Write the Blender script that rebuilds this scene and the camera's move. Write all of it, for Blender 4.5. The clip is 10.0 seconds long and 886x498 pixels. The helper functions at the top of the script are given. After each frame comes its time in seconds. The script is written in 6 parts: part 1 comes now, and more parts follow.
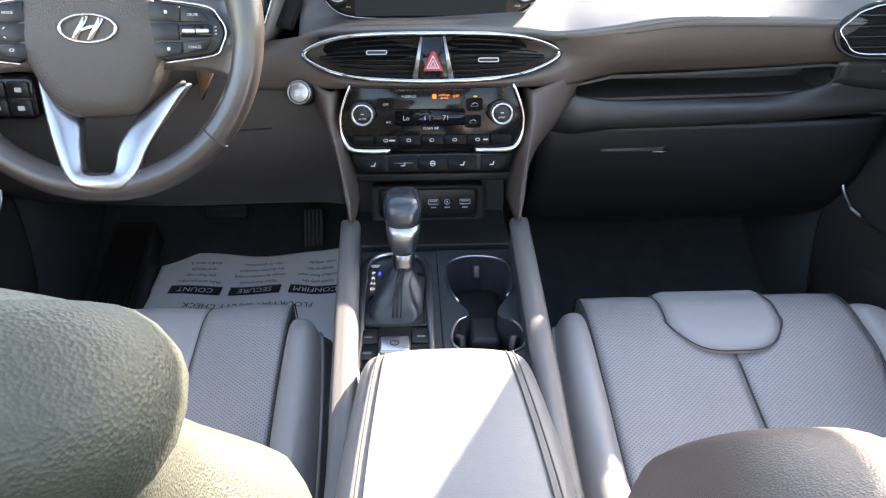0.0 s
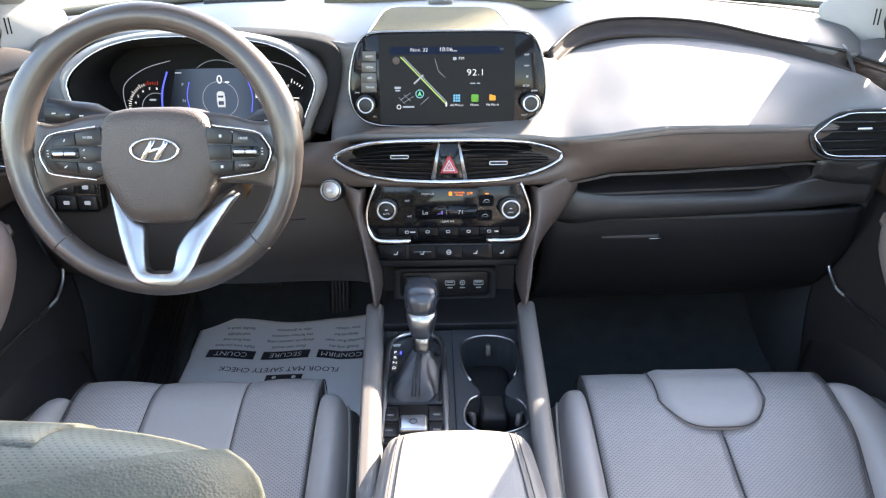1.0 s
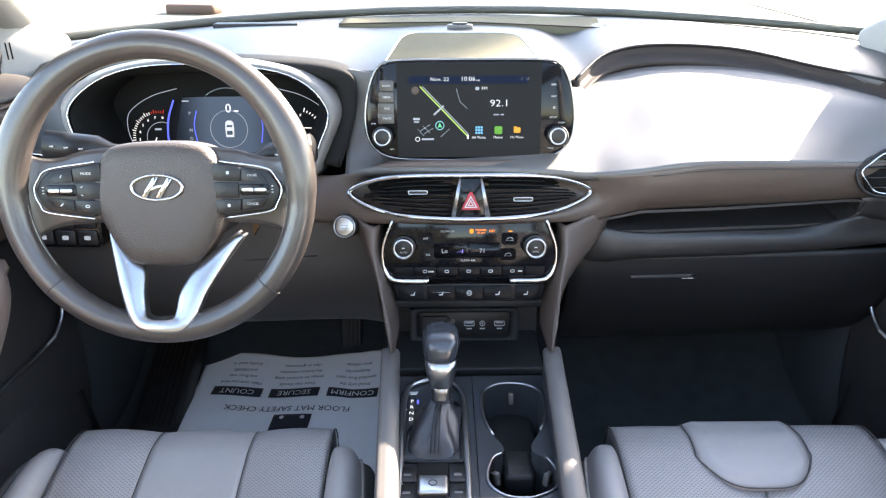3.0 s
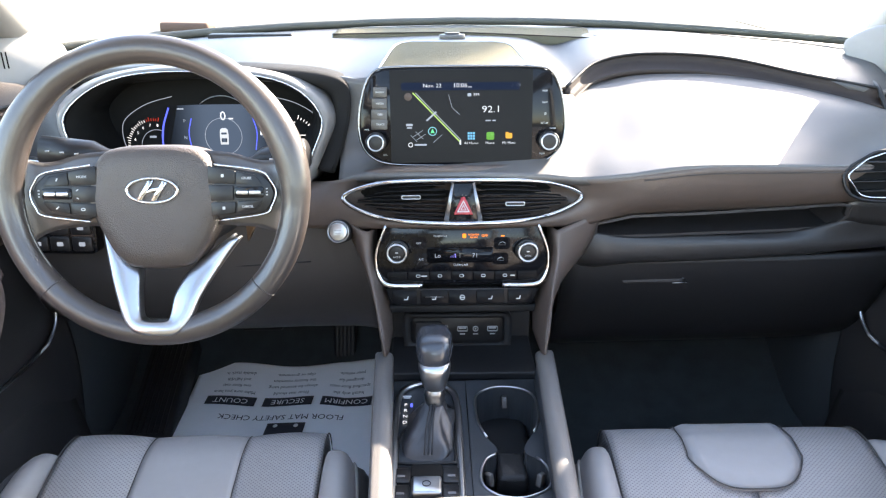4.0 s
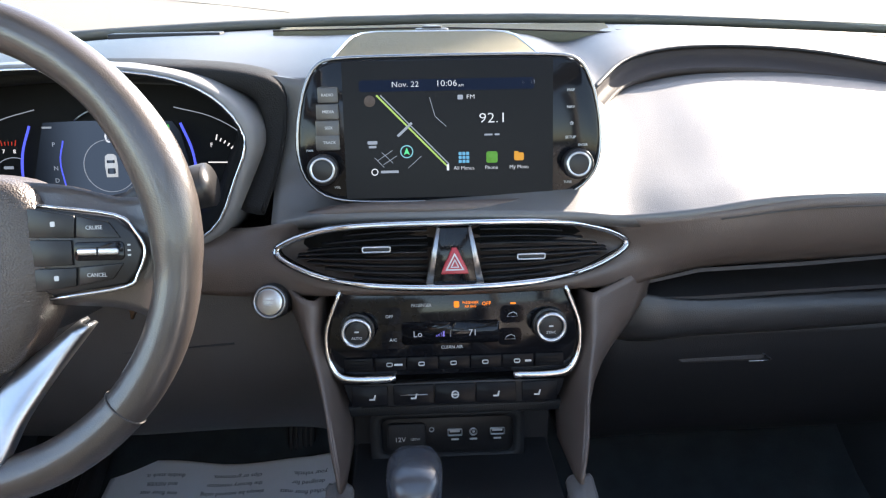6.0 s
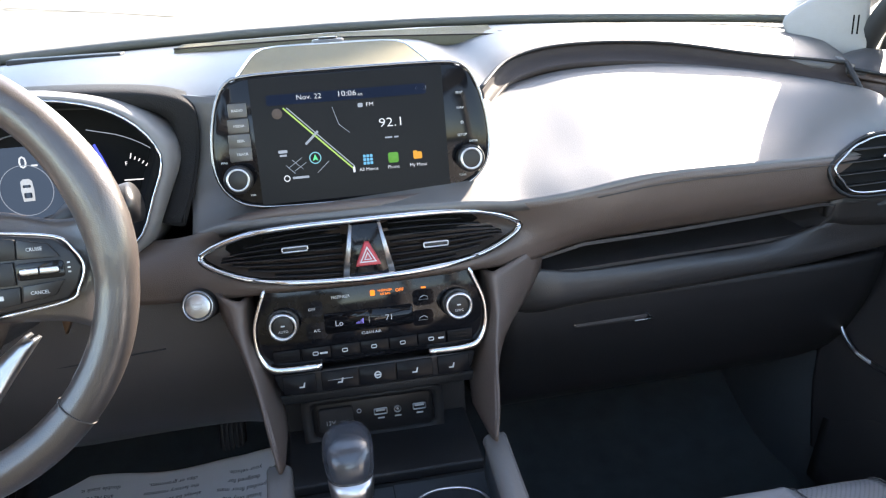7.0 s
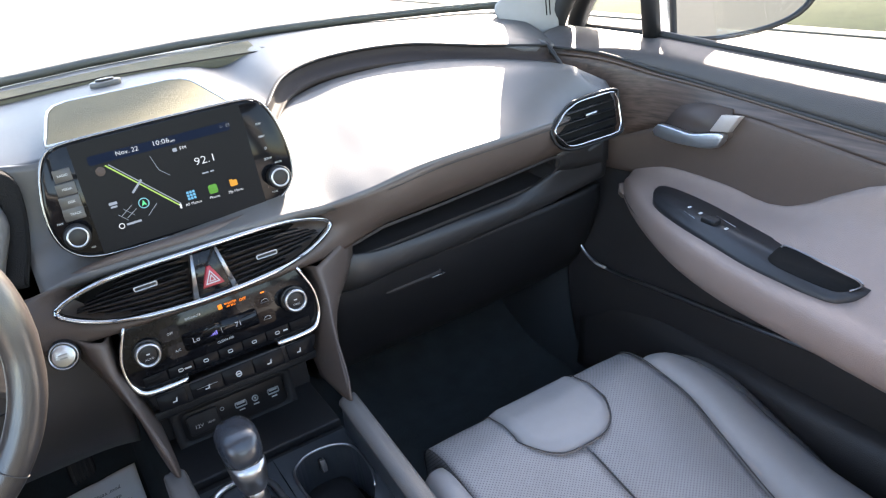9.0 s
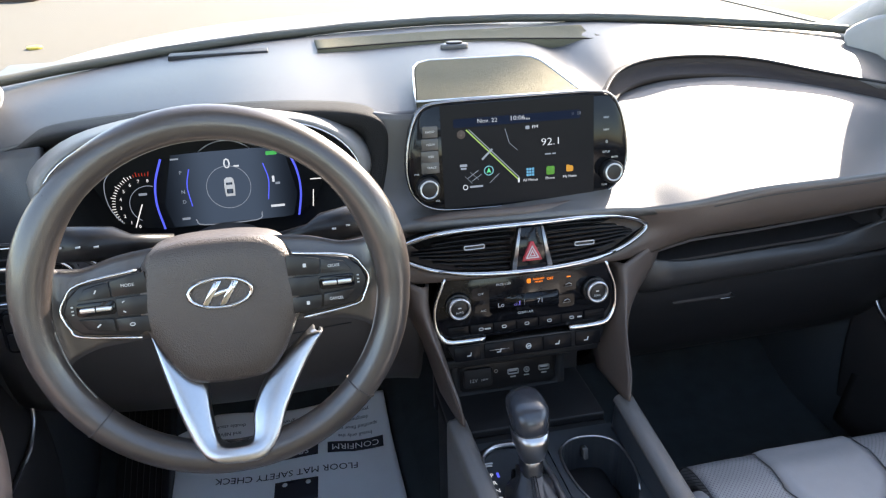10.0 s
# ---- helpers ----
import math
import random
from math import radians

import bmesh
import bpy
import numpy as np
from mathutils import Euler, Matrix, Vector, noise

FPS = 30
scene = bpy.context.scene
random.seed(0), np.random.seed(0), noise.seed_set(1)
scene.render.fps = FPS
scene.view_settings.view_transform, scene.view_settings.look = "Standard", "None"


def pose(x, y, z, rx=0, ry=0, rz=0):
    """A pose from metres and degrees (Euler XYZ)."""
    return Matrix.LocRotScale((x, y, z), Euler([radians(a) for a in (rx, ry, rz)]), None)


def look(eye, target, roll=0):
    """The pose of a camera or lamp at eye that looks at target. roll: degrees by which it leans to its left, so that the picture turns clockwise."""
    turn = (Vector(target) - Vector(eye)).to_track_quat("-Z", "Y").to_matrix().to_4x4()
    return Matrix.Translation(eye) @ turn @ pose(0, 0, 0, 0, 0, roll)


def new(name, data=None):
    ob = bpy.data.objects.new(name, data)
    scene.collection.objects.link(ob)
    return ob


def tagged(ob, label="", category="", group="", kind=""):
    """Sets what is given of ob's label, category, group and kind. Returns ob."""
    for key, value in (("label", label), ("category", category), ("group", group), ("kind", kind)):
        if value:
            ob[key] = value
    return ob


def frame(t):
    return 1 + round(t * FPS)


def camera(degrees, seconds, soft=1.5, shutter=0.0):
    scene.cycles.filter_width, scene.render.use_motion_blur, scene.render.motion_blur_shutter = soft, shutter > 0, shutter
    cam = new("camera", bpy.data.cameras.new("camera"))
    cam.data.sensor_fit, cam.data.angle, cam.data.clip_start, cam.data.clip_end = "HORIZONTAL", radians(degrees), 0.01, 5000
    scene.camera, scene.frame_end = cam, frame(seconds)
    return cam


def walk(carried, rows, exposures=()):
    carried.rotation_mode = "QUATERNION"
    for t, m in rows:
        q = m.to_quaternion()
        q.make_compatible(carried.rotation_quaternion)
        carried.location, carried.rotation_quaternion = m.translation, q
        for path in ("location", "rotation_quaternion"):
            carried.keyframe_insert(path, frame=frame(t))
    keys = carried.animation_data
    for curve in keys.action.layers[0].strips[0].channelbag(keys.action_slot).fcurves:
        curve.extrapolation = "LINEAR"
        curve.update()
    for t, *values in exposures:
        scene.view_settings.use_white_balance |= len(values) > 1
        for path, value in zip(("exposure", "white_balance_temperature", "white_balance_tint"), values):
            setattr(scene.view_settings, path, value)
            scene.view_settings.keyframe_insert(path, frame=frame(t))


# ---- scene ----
cam = camera(60.1, 10.0, soft=1.2)
PATH = [
    (0, (-0.028, 0.029, 1.185), (0.048, 1.8, 0.259), 0.1),
    (0.5, (-0.02, -0.016, 1.25), (0.031, 1.787, 0.385), -0.3),
    (1, (-0.021, -0.048, 1.293), (-0.001, 1.769, 0.459), -0.5),
    (1.5, (-0.017, -0.061, 1.305), (-0.015, 1.765, 0.487), -0.6),
    (2, (-0.025, -0.016, 1.3), (-0.03, 1.814, 0.493), -0.5),
    (2.2, (-0.03, 0.025, 1.299), (-0.036, 1.858, 0.499), -0.5),
    (3.5, (-0.037, 0.027, 1.288), (-0.031, 1.868, 0.507), -0.4),
    (4, (-0.036, 0.012, 1.281), (-0.02, 1.865, 0.531), -0.4),
    (4.5, (-0.031, 0.099, 1.268), (-0.011, 1.972, 0.567), -0.0),
    (5, (-0.028, 0.255, 1.23), (-0.015, 2.161, 0.623), -0.4),
    (5.5, (-0.033, 0.332, 1.193), (-0.003, 2.232, 0.568), -0.8),
    (5.7, (-0.036, 0.343, 1.187), (0.012, 2.236, 0.542), -0.8),
    (6.8, (-0.026, 0.289, 1.198), (0.176, 2.16, 0.521), -2.9),
    (7, (-0.039, 0.267, 1.209), (0.259, 2.123, 0.527), -3.3),
    (7.5, (-0.056, 0.219, 1.234), (0.475, 2.009, 0.519), -5.4),
    (8, (-0.076, 0.187, 1.253), (0.647, 1.89, 0.495), -7.4),
    (8.5, (-0.1, 0.164, 1.282), (0.73, 1.791, 0.467), -8.6),
    (9, (-0.133, 0.146, 1.314), (0.706, 1.755, 0.473), -8.2),
    (9.5, (-0.207, 0.155, 1.353), (0.442, 1.854, 0.521), -4.7),
    (10, (-0.274, 0.185, 1.357), (0.089, 1.951, 0.492), -1.3),
]
walk(cam, [(t, look(eye, aim, roll)) for t, eye, aim, roll in PATH], exposures=[(0.0, 3.54, 7350, 13), (3.5, 3.66, 7350, 13), (4.5, 3.64, 7200, 13), (5.5, 2.97, 7050, 13), (7.0, 3.32, 7100, 13), (9.3, 3.28, 7200, 13), (10.0, 2.93, 7150, 13)])

# ---- daylight ----
SUN = Vector((0.633, 0.591, 0.50)).normalized()
world = bpy.data.worlds.new("sky")
scene.world = world
world.use_nodes = True
wn = world.node_tree.nodes
sky = wn.new("ShaderNodeTexSky")
sky.sky_type, sky.sun_disc = "NISHITA", False
sky.sun_elevation, sky.sun_rotation = radians(30), radians(47)
world.node_tree.links.new(sky.outputs[0], wn["Background"].inputs[0])
wn["Background"].inputs[1].default_value = 0.15
lamp = bpy.data.lights.new("sun", "SUN")
lamp.energy, lamp.angle, lamp.color = 5.0, radians(0.5), (1.0, 0.93, 0.84)
sun_lamp = new("sun", lamp)
sun_lamp.matrix_world = look(SUN * 30, (0, 0, 0))


# ---- materials ----
def material(name, color, rough=0.5, metal=0.0, vary=0.12, scale=30.0, bump=0.0, bump_scale=400.0, coat=0.0, spec=0.5):
    """A surface with broad colour drift, fine grain and relief."""
    m = bpy.data.materials.new(name)
    m.use_nodes = True
    n, l = m.node_tree.nodes, m.node_tree.links
    b = n["Principled BSDF"]
    co = n.new("ShaderNodeTexCoord")
    big, fine = n.new("ShaderNodeTexNoise"), n.new("ShaderNodeTexNoise")
    big.inputs["Scale"].default_value, fine.inputs["Scale"].default_value = scale * 0.25, scale * 6
    big.inputs["Detail"].default_value = 5
    for t in (big, fine):
        l.new(co.outputs["Object"], t.inputs["Vector"])
    mix = n.new("ShaderNodeMath")
    mix.operation = "MULTIPLY_ADD"
    mix.inputs[1].default_value = 0.6
    half = n.new("ShaderNodeMath")
    half.operation = "MULTIPLY"
    half.inputs[1].default_value = 0.4
    l.new(fine.outputs[0], half.inputs[0])
    l.new(big.outputs[0], mix.inputs[0])
    l.new(half.outputs[0], mix.inputs[2])
    ramp = n.new("ShaderNodeValToRGB")
    ramp.color_ramp.elements[0].position, ramp.color_ramp.elements[1].position = 0.3, 0.7
    ramp.color_ramp.elements[0].color = (*[c * (1 - vary) for c in color], 1)
    ramp.color_ramp.elements[1].color = (*[min(1, c * (1 + vary)) for c in color], 1)
    l.new(mix.outputs[0], ramp.inputs[0])
    l.new(ramp.outputs[0], b.inputs["Base Color"])
    rr = n.new("ShaderNodeMapRange")
    rr.inputs["To Min"].default_value, rr.inputs["To Max"].default_value = max(0.02, rough * 0.85), min(1, rough * 1.15)
    l.new(big.outputs[0], rr.inputs[0])
    l.new(rr.outputs[0], b.inputs["Roughness"])
    b.inputs["Metallic"].default_value = metal
    b.inputs["Coat Weight"].default_value = coat
    b.inputs["Specular IOR Level"].default_value = spec
    if bump:
        v = n.new("ShaderNodeTexVoronoi")
        v.inputs["Scale"].default_value = bump_scale
        l.new(co.outputs["Object"], v.inputs["Vector"])
        bu = n.new("ShaderNodeBump")
        bu.inputs["Strength"].default_value, bu.inputs["Distance"].default_value = bump, 0.001
        l.new(v.outputs[0], bu.inputs["Height"])
        l.new(bu.outputs[0], b.inputs["Normal"])
    return m


def perforated(name, color, pitch, rough=0.5):
    """Leather punched with small holes in a staggered grid."""
    m = material(name, color, rough, 0, 0.10, 25)
    n, l = m.node_tree.nodes, m.node_tree.links
    b = n["Principled BSDF"]
    co, sep = n.new("ShaderNodeTexCoord"), n.new("ShaderNodeSeparateXYZ")
    l.new(co.outputs["Object"], sep.inputs[0])
    add = n.new("ShaderNodeMath")
    add.operation = "ADD"
    l.new(sep.outputs[1], add.inputs[0])
    l.new(sep.outputs[2], add.inputs[1])
    waves = []
    for source, sign in ((sep.outputs[0], 1), (add.outputs[0], 1)):
        k, s = n.new("ShaderNodeMath"), n.new("ShaderNodeMath")
        k.operation, s.operation = "MULTIPLY", "SINE"
        k.inputs[1].default_value = math.pi / pitch
        l.new(source, k.inputs[0])
        l.new(k.outputs[0], s.inputs[0])
        waves.append(s)
    prod = n.new("ShaderNodeMath")
    prod.operation = "MULTIPLY"
    l.new(waves[0].outputs[0], prod.inputs[0])
    l.new(waves[1].outputs[0], prod.inputs[1])
    hole = n.new("ShaderNodeMapRange")
    hole.inputs["From Min"].default_value, hole.inputs["From Max"].default_value = 0.42, 0.72
    l.new(prod.outputs[0], hole.inputs[0])
    dark = n.new("ShaderNodeMix")
    dark.data_type = "RGBA"
    old = b.inputs["Base Color"].links[0].from_socket
    l.new(hole.outputs[0], dark.inputs[0])
    l.new(old, dark.inputs[6])
    dark.inputs[7].default_value = (*[c * 0.42 for c in color], 1)
    l.new(dark.outputs[2], b.inputs["Base Color"])
    bu = n.new("ShaderNodeBump")
    bu.invert = True
    bu.inputs["Strength"].default_value, bu.inputs["Distance"].default_value = 0.5, 0.0012
    l.new(hole.outputs[0], bu.inputs["Height"])
    l.new(bu.outputs[0], b.inputs["Normal"])
    return m


def glowing(name, color, strength):
    m = bpy.data.materials.new(name)
    m.use_nodes = True
    b = m.node_tree.nodes["Principled BSDF"]
    b.inputs["Base Color"].default_value = (*[c * 0.3 for c in color], 1)
    b.inputs["Emission Color"].default_value = (*color, 1)
    b.inputs["Emission Strength"].default_value = strength
    b.inputs["Roughness"].default_value = 0.55
    b.inputs["Specular IOR Level"].default_value = 0.03
    return m


def window_glass(name, tint):
    m = bpy.data.materials.new(name)
    m.use_nodes = True
    n, l = m.node_tree.nodes, m.node_tree.links
    clear, gloss, mix = (n.new("ShaderNode" + k) for k in ("BsdfTransparent", "BsdfGlossy", "MixShader"))
    clear.inputs[0].default_value = (*tint, 1)
    gloss.inputs["Roughness"].default_value = 0.02
    mix.inputs[0].default_value = 0.035
    l.new(clear.outputs[0], mix.inputs[1])
    l.new(gloss.outputs[0], mix.inputs[2])
    l.new(mix.outputs[0], n["Material Output"].inputs[0])
    return m


def wood_grain(name, dark, light):
    m = material(name, light, 0.42, 0, 0.15, 20)
    n, l = m.node_tree.nodes, m.node_tree.links
    co, mp, tx, ramp = (n.new("ShaderNode" + k) for k in ("TexCoord", "Mapping", "TexNoise", "ValToRGB"))
    mp.inputs["Scale"].default_value = (60, 6, 130)
    tx.inputs["Scale"].default_value, tx.inputs["Detail"].default_value = 2.0, 6
    l.new(co.outputs["Object"], mp.inputs[0])
    l.new(mp.outputs[0], tx.inputs["Vector"])
    l.new(tx.outputs[0], ramp.inputs[0])
    ramp.color_ramp.elements[0].color, ramp.color_ramp.elements[1].color = (*dark, 1), (*light, 1)
    ramp.color_ramp.elements[0].position, ramp.color_ramp.elements[1].position = 0.35, 0.65
    l.new(ramp.outputs[0], n["Principled BSDF"].inputs["Base Color"])
    return m


DASH = material("grey soft dashboard plastic", (0.080, 0.0745, 0.0705), 0.42, 0, 0.06, 12, 0.16, 1100, 0, 0.62)
# darker copy of DASH for the upper faces, their shade put into the colour
DASHSHADED = material("grey dashboard plastic darkened for shade", (0.050, 0.0492, 0.0500), 0.50, 0, 0.07, 12, 0.22, 1000, 0, 0.45)
TAUPE = material("taupe brown leather", (0.0700, 0.0485, 0.0388), 0.5, 0, 0.08, 12, 0.35, 800)
BANDING = material("taupe dashboard band leather", (0.077, 0.0560, 0.0460), 0.48, 0, 0.08, 12, 0.25, 900)
# glovebox lid: lower dash plastic with footwell shade put into its colour
LIDSHADED = material("lower dash plastic darkened for footwell shade", (0.0090, 0.0086, 0.0092), 0.5, 0, 0.1, 12, 0.2, 900)
KNEE = material("dark warm knee panel plastic", (0.037, 0.032, 0.03), 0.46, 0, 0.08, 12, 0.2, 900)
LIPGREY = material("dark warm grey lower dashboard plastic", (0.0185, 0.0168, 0.0162), 0.42, 0, 0.08, 12, 0.2, 900)
LOWER = material("dark brown hard plastic", (0.0235, 0.0208, 0.0205), 0.5, 0, 0.08, 12, 0.3, 900)
RAIL = material("brown grey console plastic", (0.100, 0.094, 0.090), 0.36, 0, 0.06, 12, 0.3, 900)
BLACK = material("black grained plastic", (0.010, 0.010, 0.011), 0.55, 0, 0.15, 20, 0.3, 900, 0, 0.35)
PIANO = material("gloss black panel", (0.005, 0.005, 0.006), 0.09, 0, 0.1, 20, 0, 0, 0.0, 0.2)
# black console plastic, the sky's blue sheen put into its base colour
CONSOLESHEEN = material("black console plate with blue sheen in its colour", (0.030, 0.034, 0.039), 0.30, 0, 0.15, 20, 0.1, 900)
SATIN = material("satin black button", (0.0105, 0.010, 0.0105), 0.34, 0, 0.12, 20, 0, 0, 0, 0.28)
DULL = material("dull silver ring", (0.2508, 0.2508, 0.2574), 0.28, 1, 0.05, 40)
CAVE = material("deep matt black", (0.0055, 0.0055, 0.0055), 0.85, 0, 0.1, 20, 0, 0, 0, 0.15)
CHROME = material("polished chrome", (0.4608, 0.4608, 0.4680), 0.12, 1, 0.03, 20)
SILVER = material("satin silver metal", (0.4092, 0.4158, 0.4290), 0.30, 1, 0.04, 40)
LEATHER = material("grey beige seat leather", (0.250, 0.238, 0.236), 0.36, 0, 0.05, 14, 0.14, 900)
LIDLEATHER = material("grey armrest leather", (0.160, 0.152, 0.148), 0.42, 0, 0.06, 14, 0.2, 800)
PERF = perforated("perforated grey beige leather", (0.248, 0.236, 0.236), 0.0028, 0.38)
SEATSIDE = material("dark grey seat side", (0.05, 0.047, 0.046), 0.55, 0, 0.1, 14, 0.35, 700)
THREAD = material("pale stitching thread", (0.2310, 0.2200, 0.2035), 0.8, 0, 0.1, 60)
SEAM = material("dark seam", (0.0423, 0.0370, 0.0351), 0.8, 0, 0.1, 60)
WHEEL = material("brown grey wheel leather", (0.040, 0.0330, 0.0298), 0.30, 0, 0.14, 22, 0.12, 900, 0.22, 0.6)
BAG = material("taupe airbag cover", (0.046, 0.0355, 0.0295), 0.40, 0, 0.10, 14, 0.5, 700)
WOOD = wood_grain("grey brown wood trim", (0.036, 0.023, 0.018), (0.088, 0.060, 0.048))
KICK = material("dark grey kick panel plastic", (0.055, 0.058, 0.060), 0.5, 0, 0.08, 12, 0.3, 900)
CARPET = material("black carpet", (0.035, 0.043, 0.046), 0.95, 0, 0.35, 120, 0.8, 1200)
PAPER = material("white paper", (0.90, 0.90, 0.91), 0.75, 0, 0.03, 8)
INK = material("black print", (0.03, 0.03, 0.04), 0.7, 0, 0.1, 30)
MARK = material("pale printed mark", (0.42, 0.42, 0.42), 0.6, 0, 0.03, 30)
TRIMGREY = material("light grey pillar trim", (0.25, 0.243, 0.235), 0.7, 0, 0.04, 20, 0.3, 1200)
CLOTH = material("light grey headliner", (0.70, 0.69, 0.67), 0.9, 0, 0.05, 60, 0.3, 1500)
SEAL = material("black rubber seal", (0.02, 0.02, 0.02), 0.7, 0, 0.1, 30)
FRIT = material("olive dark glass border", (0.0495, 0.0484, 0.0385), 0.6, 0, 0.1, 30)
PAINT = material("white car paint", (0.80, 0.81, 0.82), 0.25, 0, 0.02, 6, 0, 0, 0.8)
CONCRETE = material("sunlit tan concrete", (0.06, 0.052, 0.0385), 0.9, 0, 0.14, 1.2, 0.4, 60)
GRASS = material("dry lawn", (0.1320, 0.1200, 0.0540), 0.95, 0, 0.3, 8, 0.8, 90)
MESHTOP = material("grey beige speaker mesh", (0.1105, 0.1009, 0.0691), 0.85, 0, 0.04, 30, 0.8, 1600, 0, 0.12)
RED = material("red warning button", (0.3025, 0.0165, 0.0220), 0.4, 0, 0.08, 30)
ORANGE = glowing("orange indicator", (1.0, 0.25, 0.03), 0.157)
BLUE = glowing("blue light bar", (0.10, 0.14, 1.0), 0.123)
WHITE = glowing("white display glyph", (0.75, 0.80, 0.88), 0.106)
DIM = glowing("dim display glyph", (0.35, 0.40, 0.48), 0.078)
SCREEN = glowing("dark display", (0.012, 0.014, 0.018), 0.084)
CLUSTER = glowing("blue grey cluster display", (0.034, 0.051, 0.082), 0.084)
SCREEN.node_tree.nodes["Principled BSDF"].inputs["Specular IOR Level"].default_value = 0.05
SCREEN.node_tree.nodes["Principled BSDF"].inputs["Roughness"].default_value = 0.25
cn, cl = CLUSTER.node_tree.nodes, CLUSTER.node_tree.links
c_co, c_sep, c_abs, c_fade = (cn.new("ShaderNode" + k) for k in ("TexCoord", "SeparateXYZ", "Math", "MapRange"))
c_abs.operation = "ABSOLUTE"
cn["Principled BSDF"].inputs["Base Color"].default_value = (0.003, 0.004, 0.006, 1)
c_fade.interpolation_type = "SMOOTHSTEP"
for k, v in (("From Min", 0.52), ("From Max", 0.12), ("To Min", 0.02), ("To Max", 0.23)):
    c_fade.inputs[k].default_value = v
c_half = cn.new("ShaderNodeMath")
c_half.operation = "SUBTRACT"
c_half.inputs[1].default_value = 0.5
cl.new(c_co.outputs["Generated"], c_sep.inputs[0])
cl.new(c_sep.outputs[0], c_half.inputs[0])
cl.new(c_half.outputs[0], c_abs.inputs[0])
cl.new(c_abs.outputs[0], c_fade.inputs[0])
cl.new(c_fade.outputs[0], cn["Principled BSDF"].inputs["Emission Strength"])
GREEN = glowing("green route line", (0.40, 0.62, 0.16), 0.090)
CYAN = glowing("cyan icon", (0.15, 0.45, 0.70), 0.084)
AMBER = glowing("amber icon", (0.75, 0.36, 0.06), 0.078)
VIOLET = glowing("violet blue glyph", (0.30, 0.28, 0.95), 0.112)
GLASS = window_glass("clear windscreen glass", (0.97, 0.98, 0.975))
MIRROR = material("mirror glass", (0.62, 0.65, 0.66), 0.02, 1, 0.0, 20)
PETROL = material("tan of stitching and sunlit shroud", (0.1815, 0.1100, 0.0605), 0.5, 0, 0.08, 12)


# ---- mesh helpers ----
CABIN = Vector((0.0, 0.2, 1.3))


def thing(name, label, category, at=(0, 0, 0), kind="", group=""):
    ob = new(name)
    ob.empty_display_size = 0.05
    ob.location = at
    ob["base"] = list(at)
    return tagged(ob, label, category, group, kind)


def part(name, bm, mat, parent=None, label="", smooth=True, solid=0.0, bevel=0.0):
    """Links a bmesh, given in world places, as one mesh under a thing or a part."""
    me = bpy.data.meshes.new(name)
    bmesh.ops.recalc_face_normals(bm, faces=bm.faces)
    if solid:
        # open sheets turn their front to the middle of the cabin
        if sum(f.normal.dot(CABIN - f.calc_center_median()) * f.calc_area() for f in bm.faces) < 0:
            bmesh.ops.reverse_faces(bm, faces=bm.faces)
    for f in bm.faces:
        f.smooth = smooth
    bm.to_mesh(me)
    bm.free()
    me.materials.append(mat)
    ob = new(name, me)
    if parent is not None:
        ob.parent = parent
        if parent.data is None:
            ob.matrix_parent_inverse = Matrix.Translation(-Vector(parent.location))
    if bevel:
        md = ob.modifiers.new("edge", "BEVEL")
        md.width, md.segments, md.limit_method, md.angle_limit = bevel, 3, "ANGLE", radians(35)
        md.harden_normals = False
    if solid:
        md = ob.modifiers.new("thickness", "SOLIDIFY")
        md.thickness, md.offset = solid, -1
    if label:
        ob["label"] = label
    return ob


def spline(pts, n, closed=False):
    """Catmull-Rom through pts, n steps in each span."""
    pts = [Vector(p) for p in pts]
    k = len(pts)
    out = []
    for i in range(k if closed else k - 1):
        if closed:
            p0, p1, p2, p3 = (pts[(i + j) % k] for j in (-1, 0, 1, 2))
        else:
            p1, p2 = pts[i], pts[i + 1]
            p0 = pts[i - 1] if i else p1 * 2 - p2
            p3 = pts[i + 2] if i + 2 < k else p2 * 2 - p1
        for s in range(n):
            t = s / n
            out.append(0.5 * (2 * p1 + (p2 - p0) * t + (2 * p0 - 5 * p1 + 4 * p2 - p3) * t * t + (3 * p1 - p0 - 3 * p2 + p3) * t ** 3))
    if not closed:
        out.append(pts[-1])
    return out


def sheet(rows, nu=6, nv=5):
    """A smooth sheet through rows of points."""
    lines = [spline(r, nv) for r in rows]
    cols = [spline(c, nu) for c in zip(*lines)]
    bm = bmesh.new()
    grid = [[bm.verts.new(p) for p in c] for c in cols]
    for a, b in zip(grid, grid[1:]):
        for i in range(len(a) - 1):
            bm.faces.new((a[i], a[i + 1], b[i + 1], b[i]))
    return bm


def plane_at(origin, right=(1, 0, 0), up=(0, 0, 1)):
    """A plane's matrix: u to the right, v up, w out towards the viewer."""
    r = Vector(right).normalized()
    u = Vector(up)
    u = (u - r * u.dot(r)).normalized()
    w = r.cross(u)
    return Matrix.Translation(origin) @ Matrix((r, u, w)).transposed().to_4x4()


def rounded(w, h, r, n=5, cx=0.0, cy=0.0):
    pts = []
    for sx, sy, a0 in ((1, 1, 0), (-1, 1, 90), (-1, -1, 180), (1, -1, 270)):
        for i in range(n + 1):
            a = radians(a0 + 90 * i / n)
            pts.append((cx + sx * (w / 2 - r) + r * math.cos(a), cy + sy * (h / 2 - r) + r * math.sin(a)))
    return pts


def circle(r, n=32, cx=0.0, cy=0.0, ry=None):
    ry = r if ry is None else ry
    return [(cx + r * math.cos(2 * math.pi * i / n), cy + ry * math.sin(2 * math.pi * i / n)) for i in range(n)]


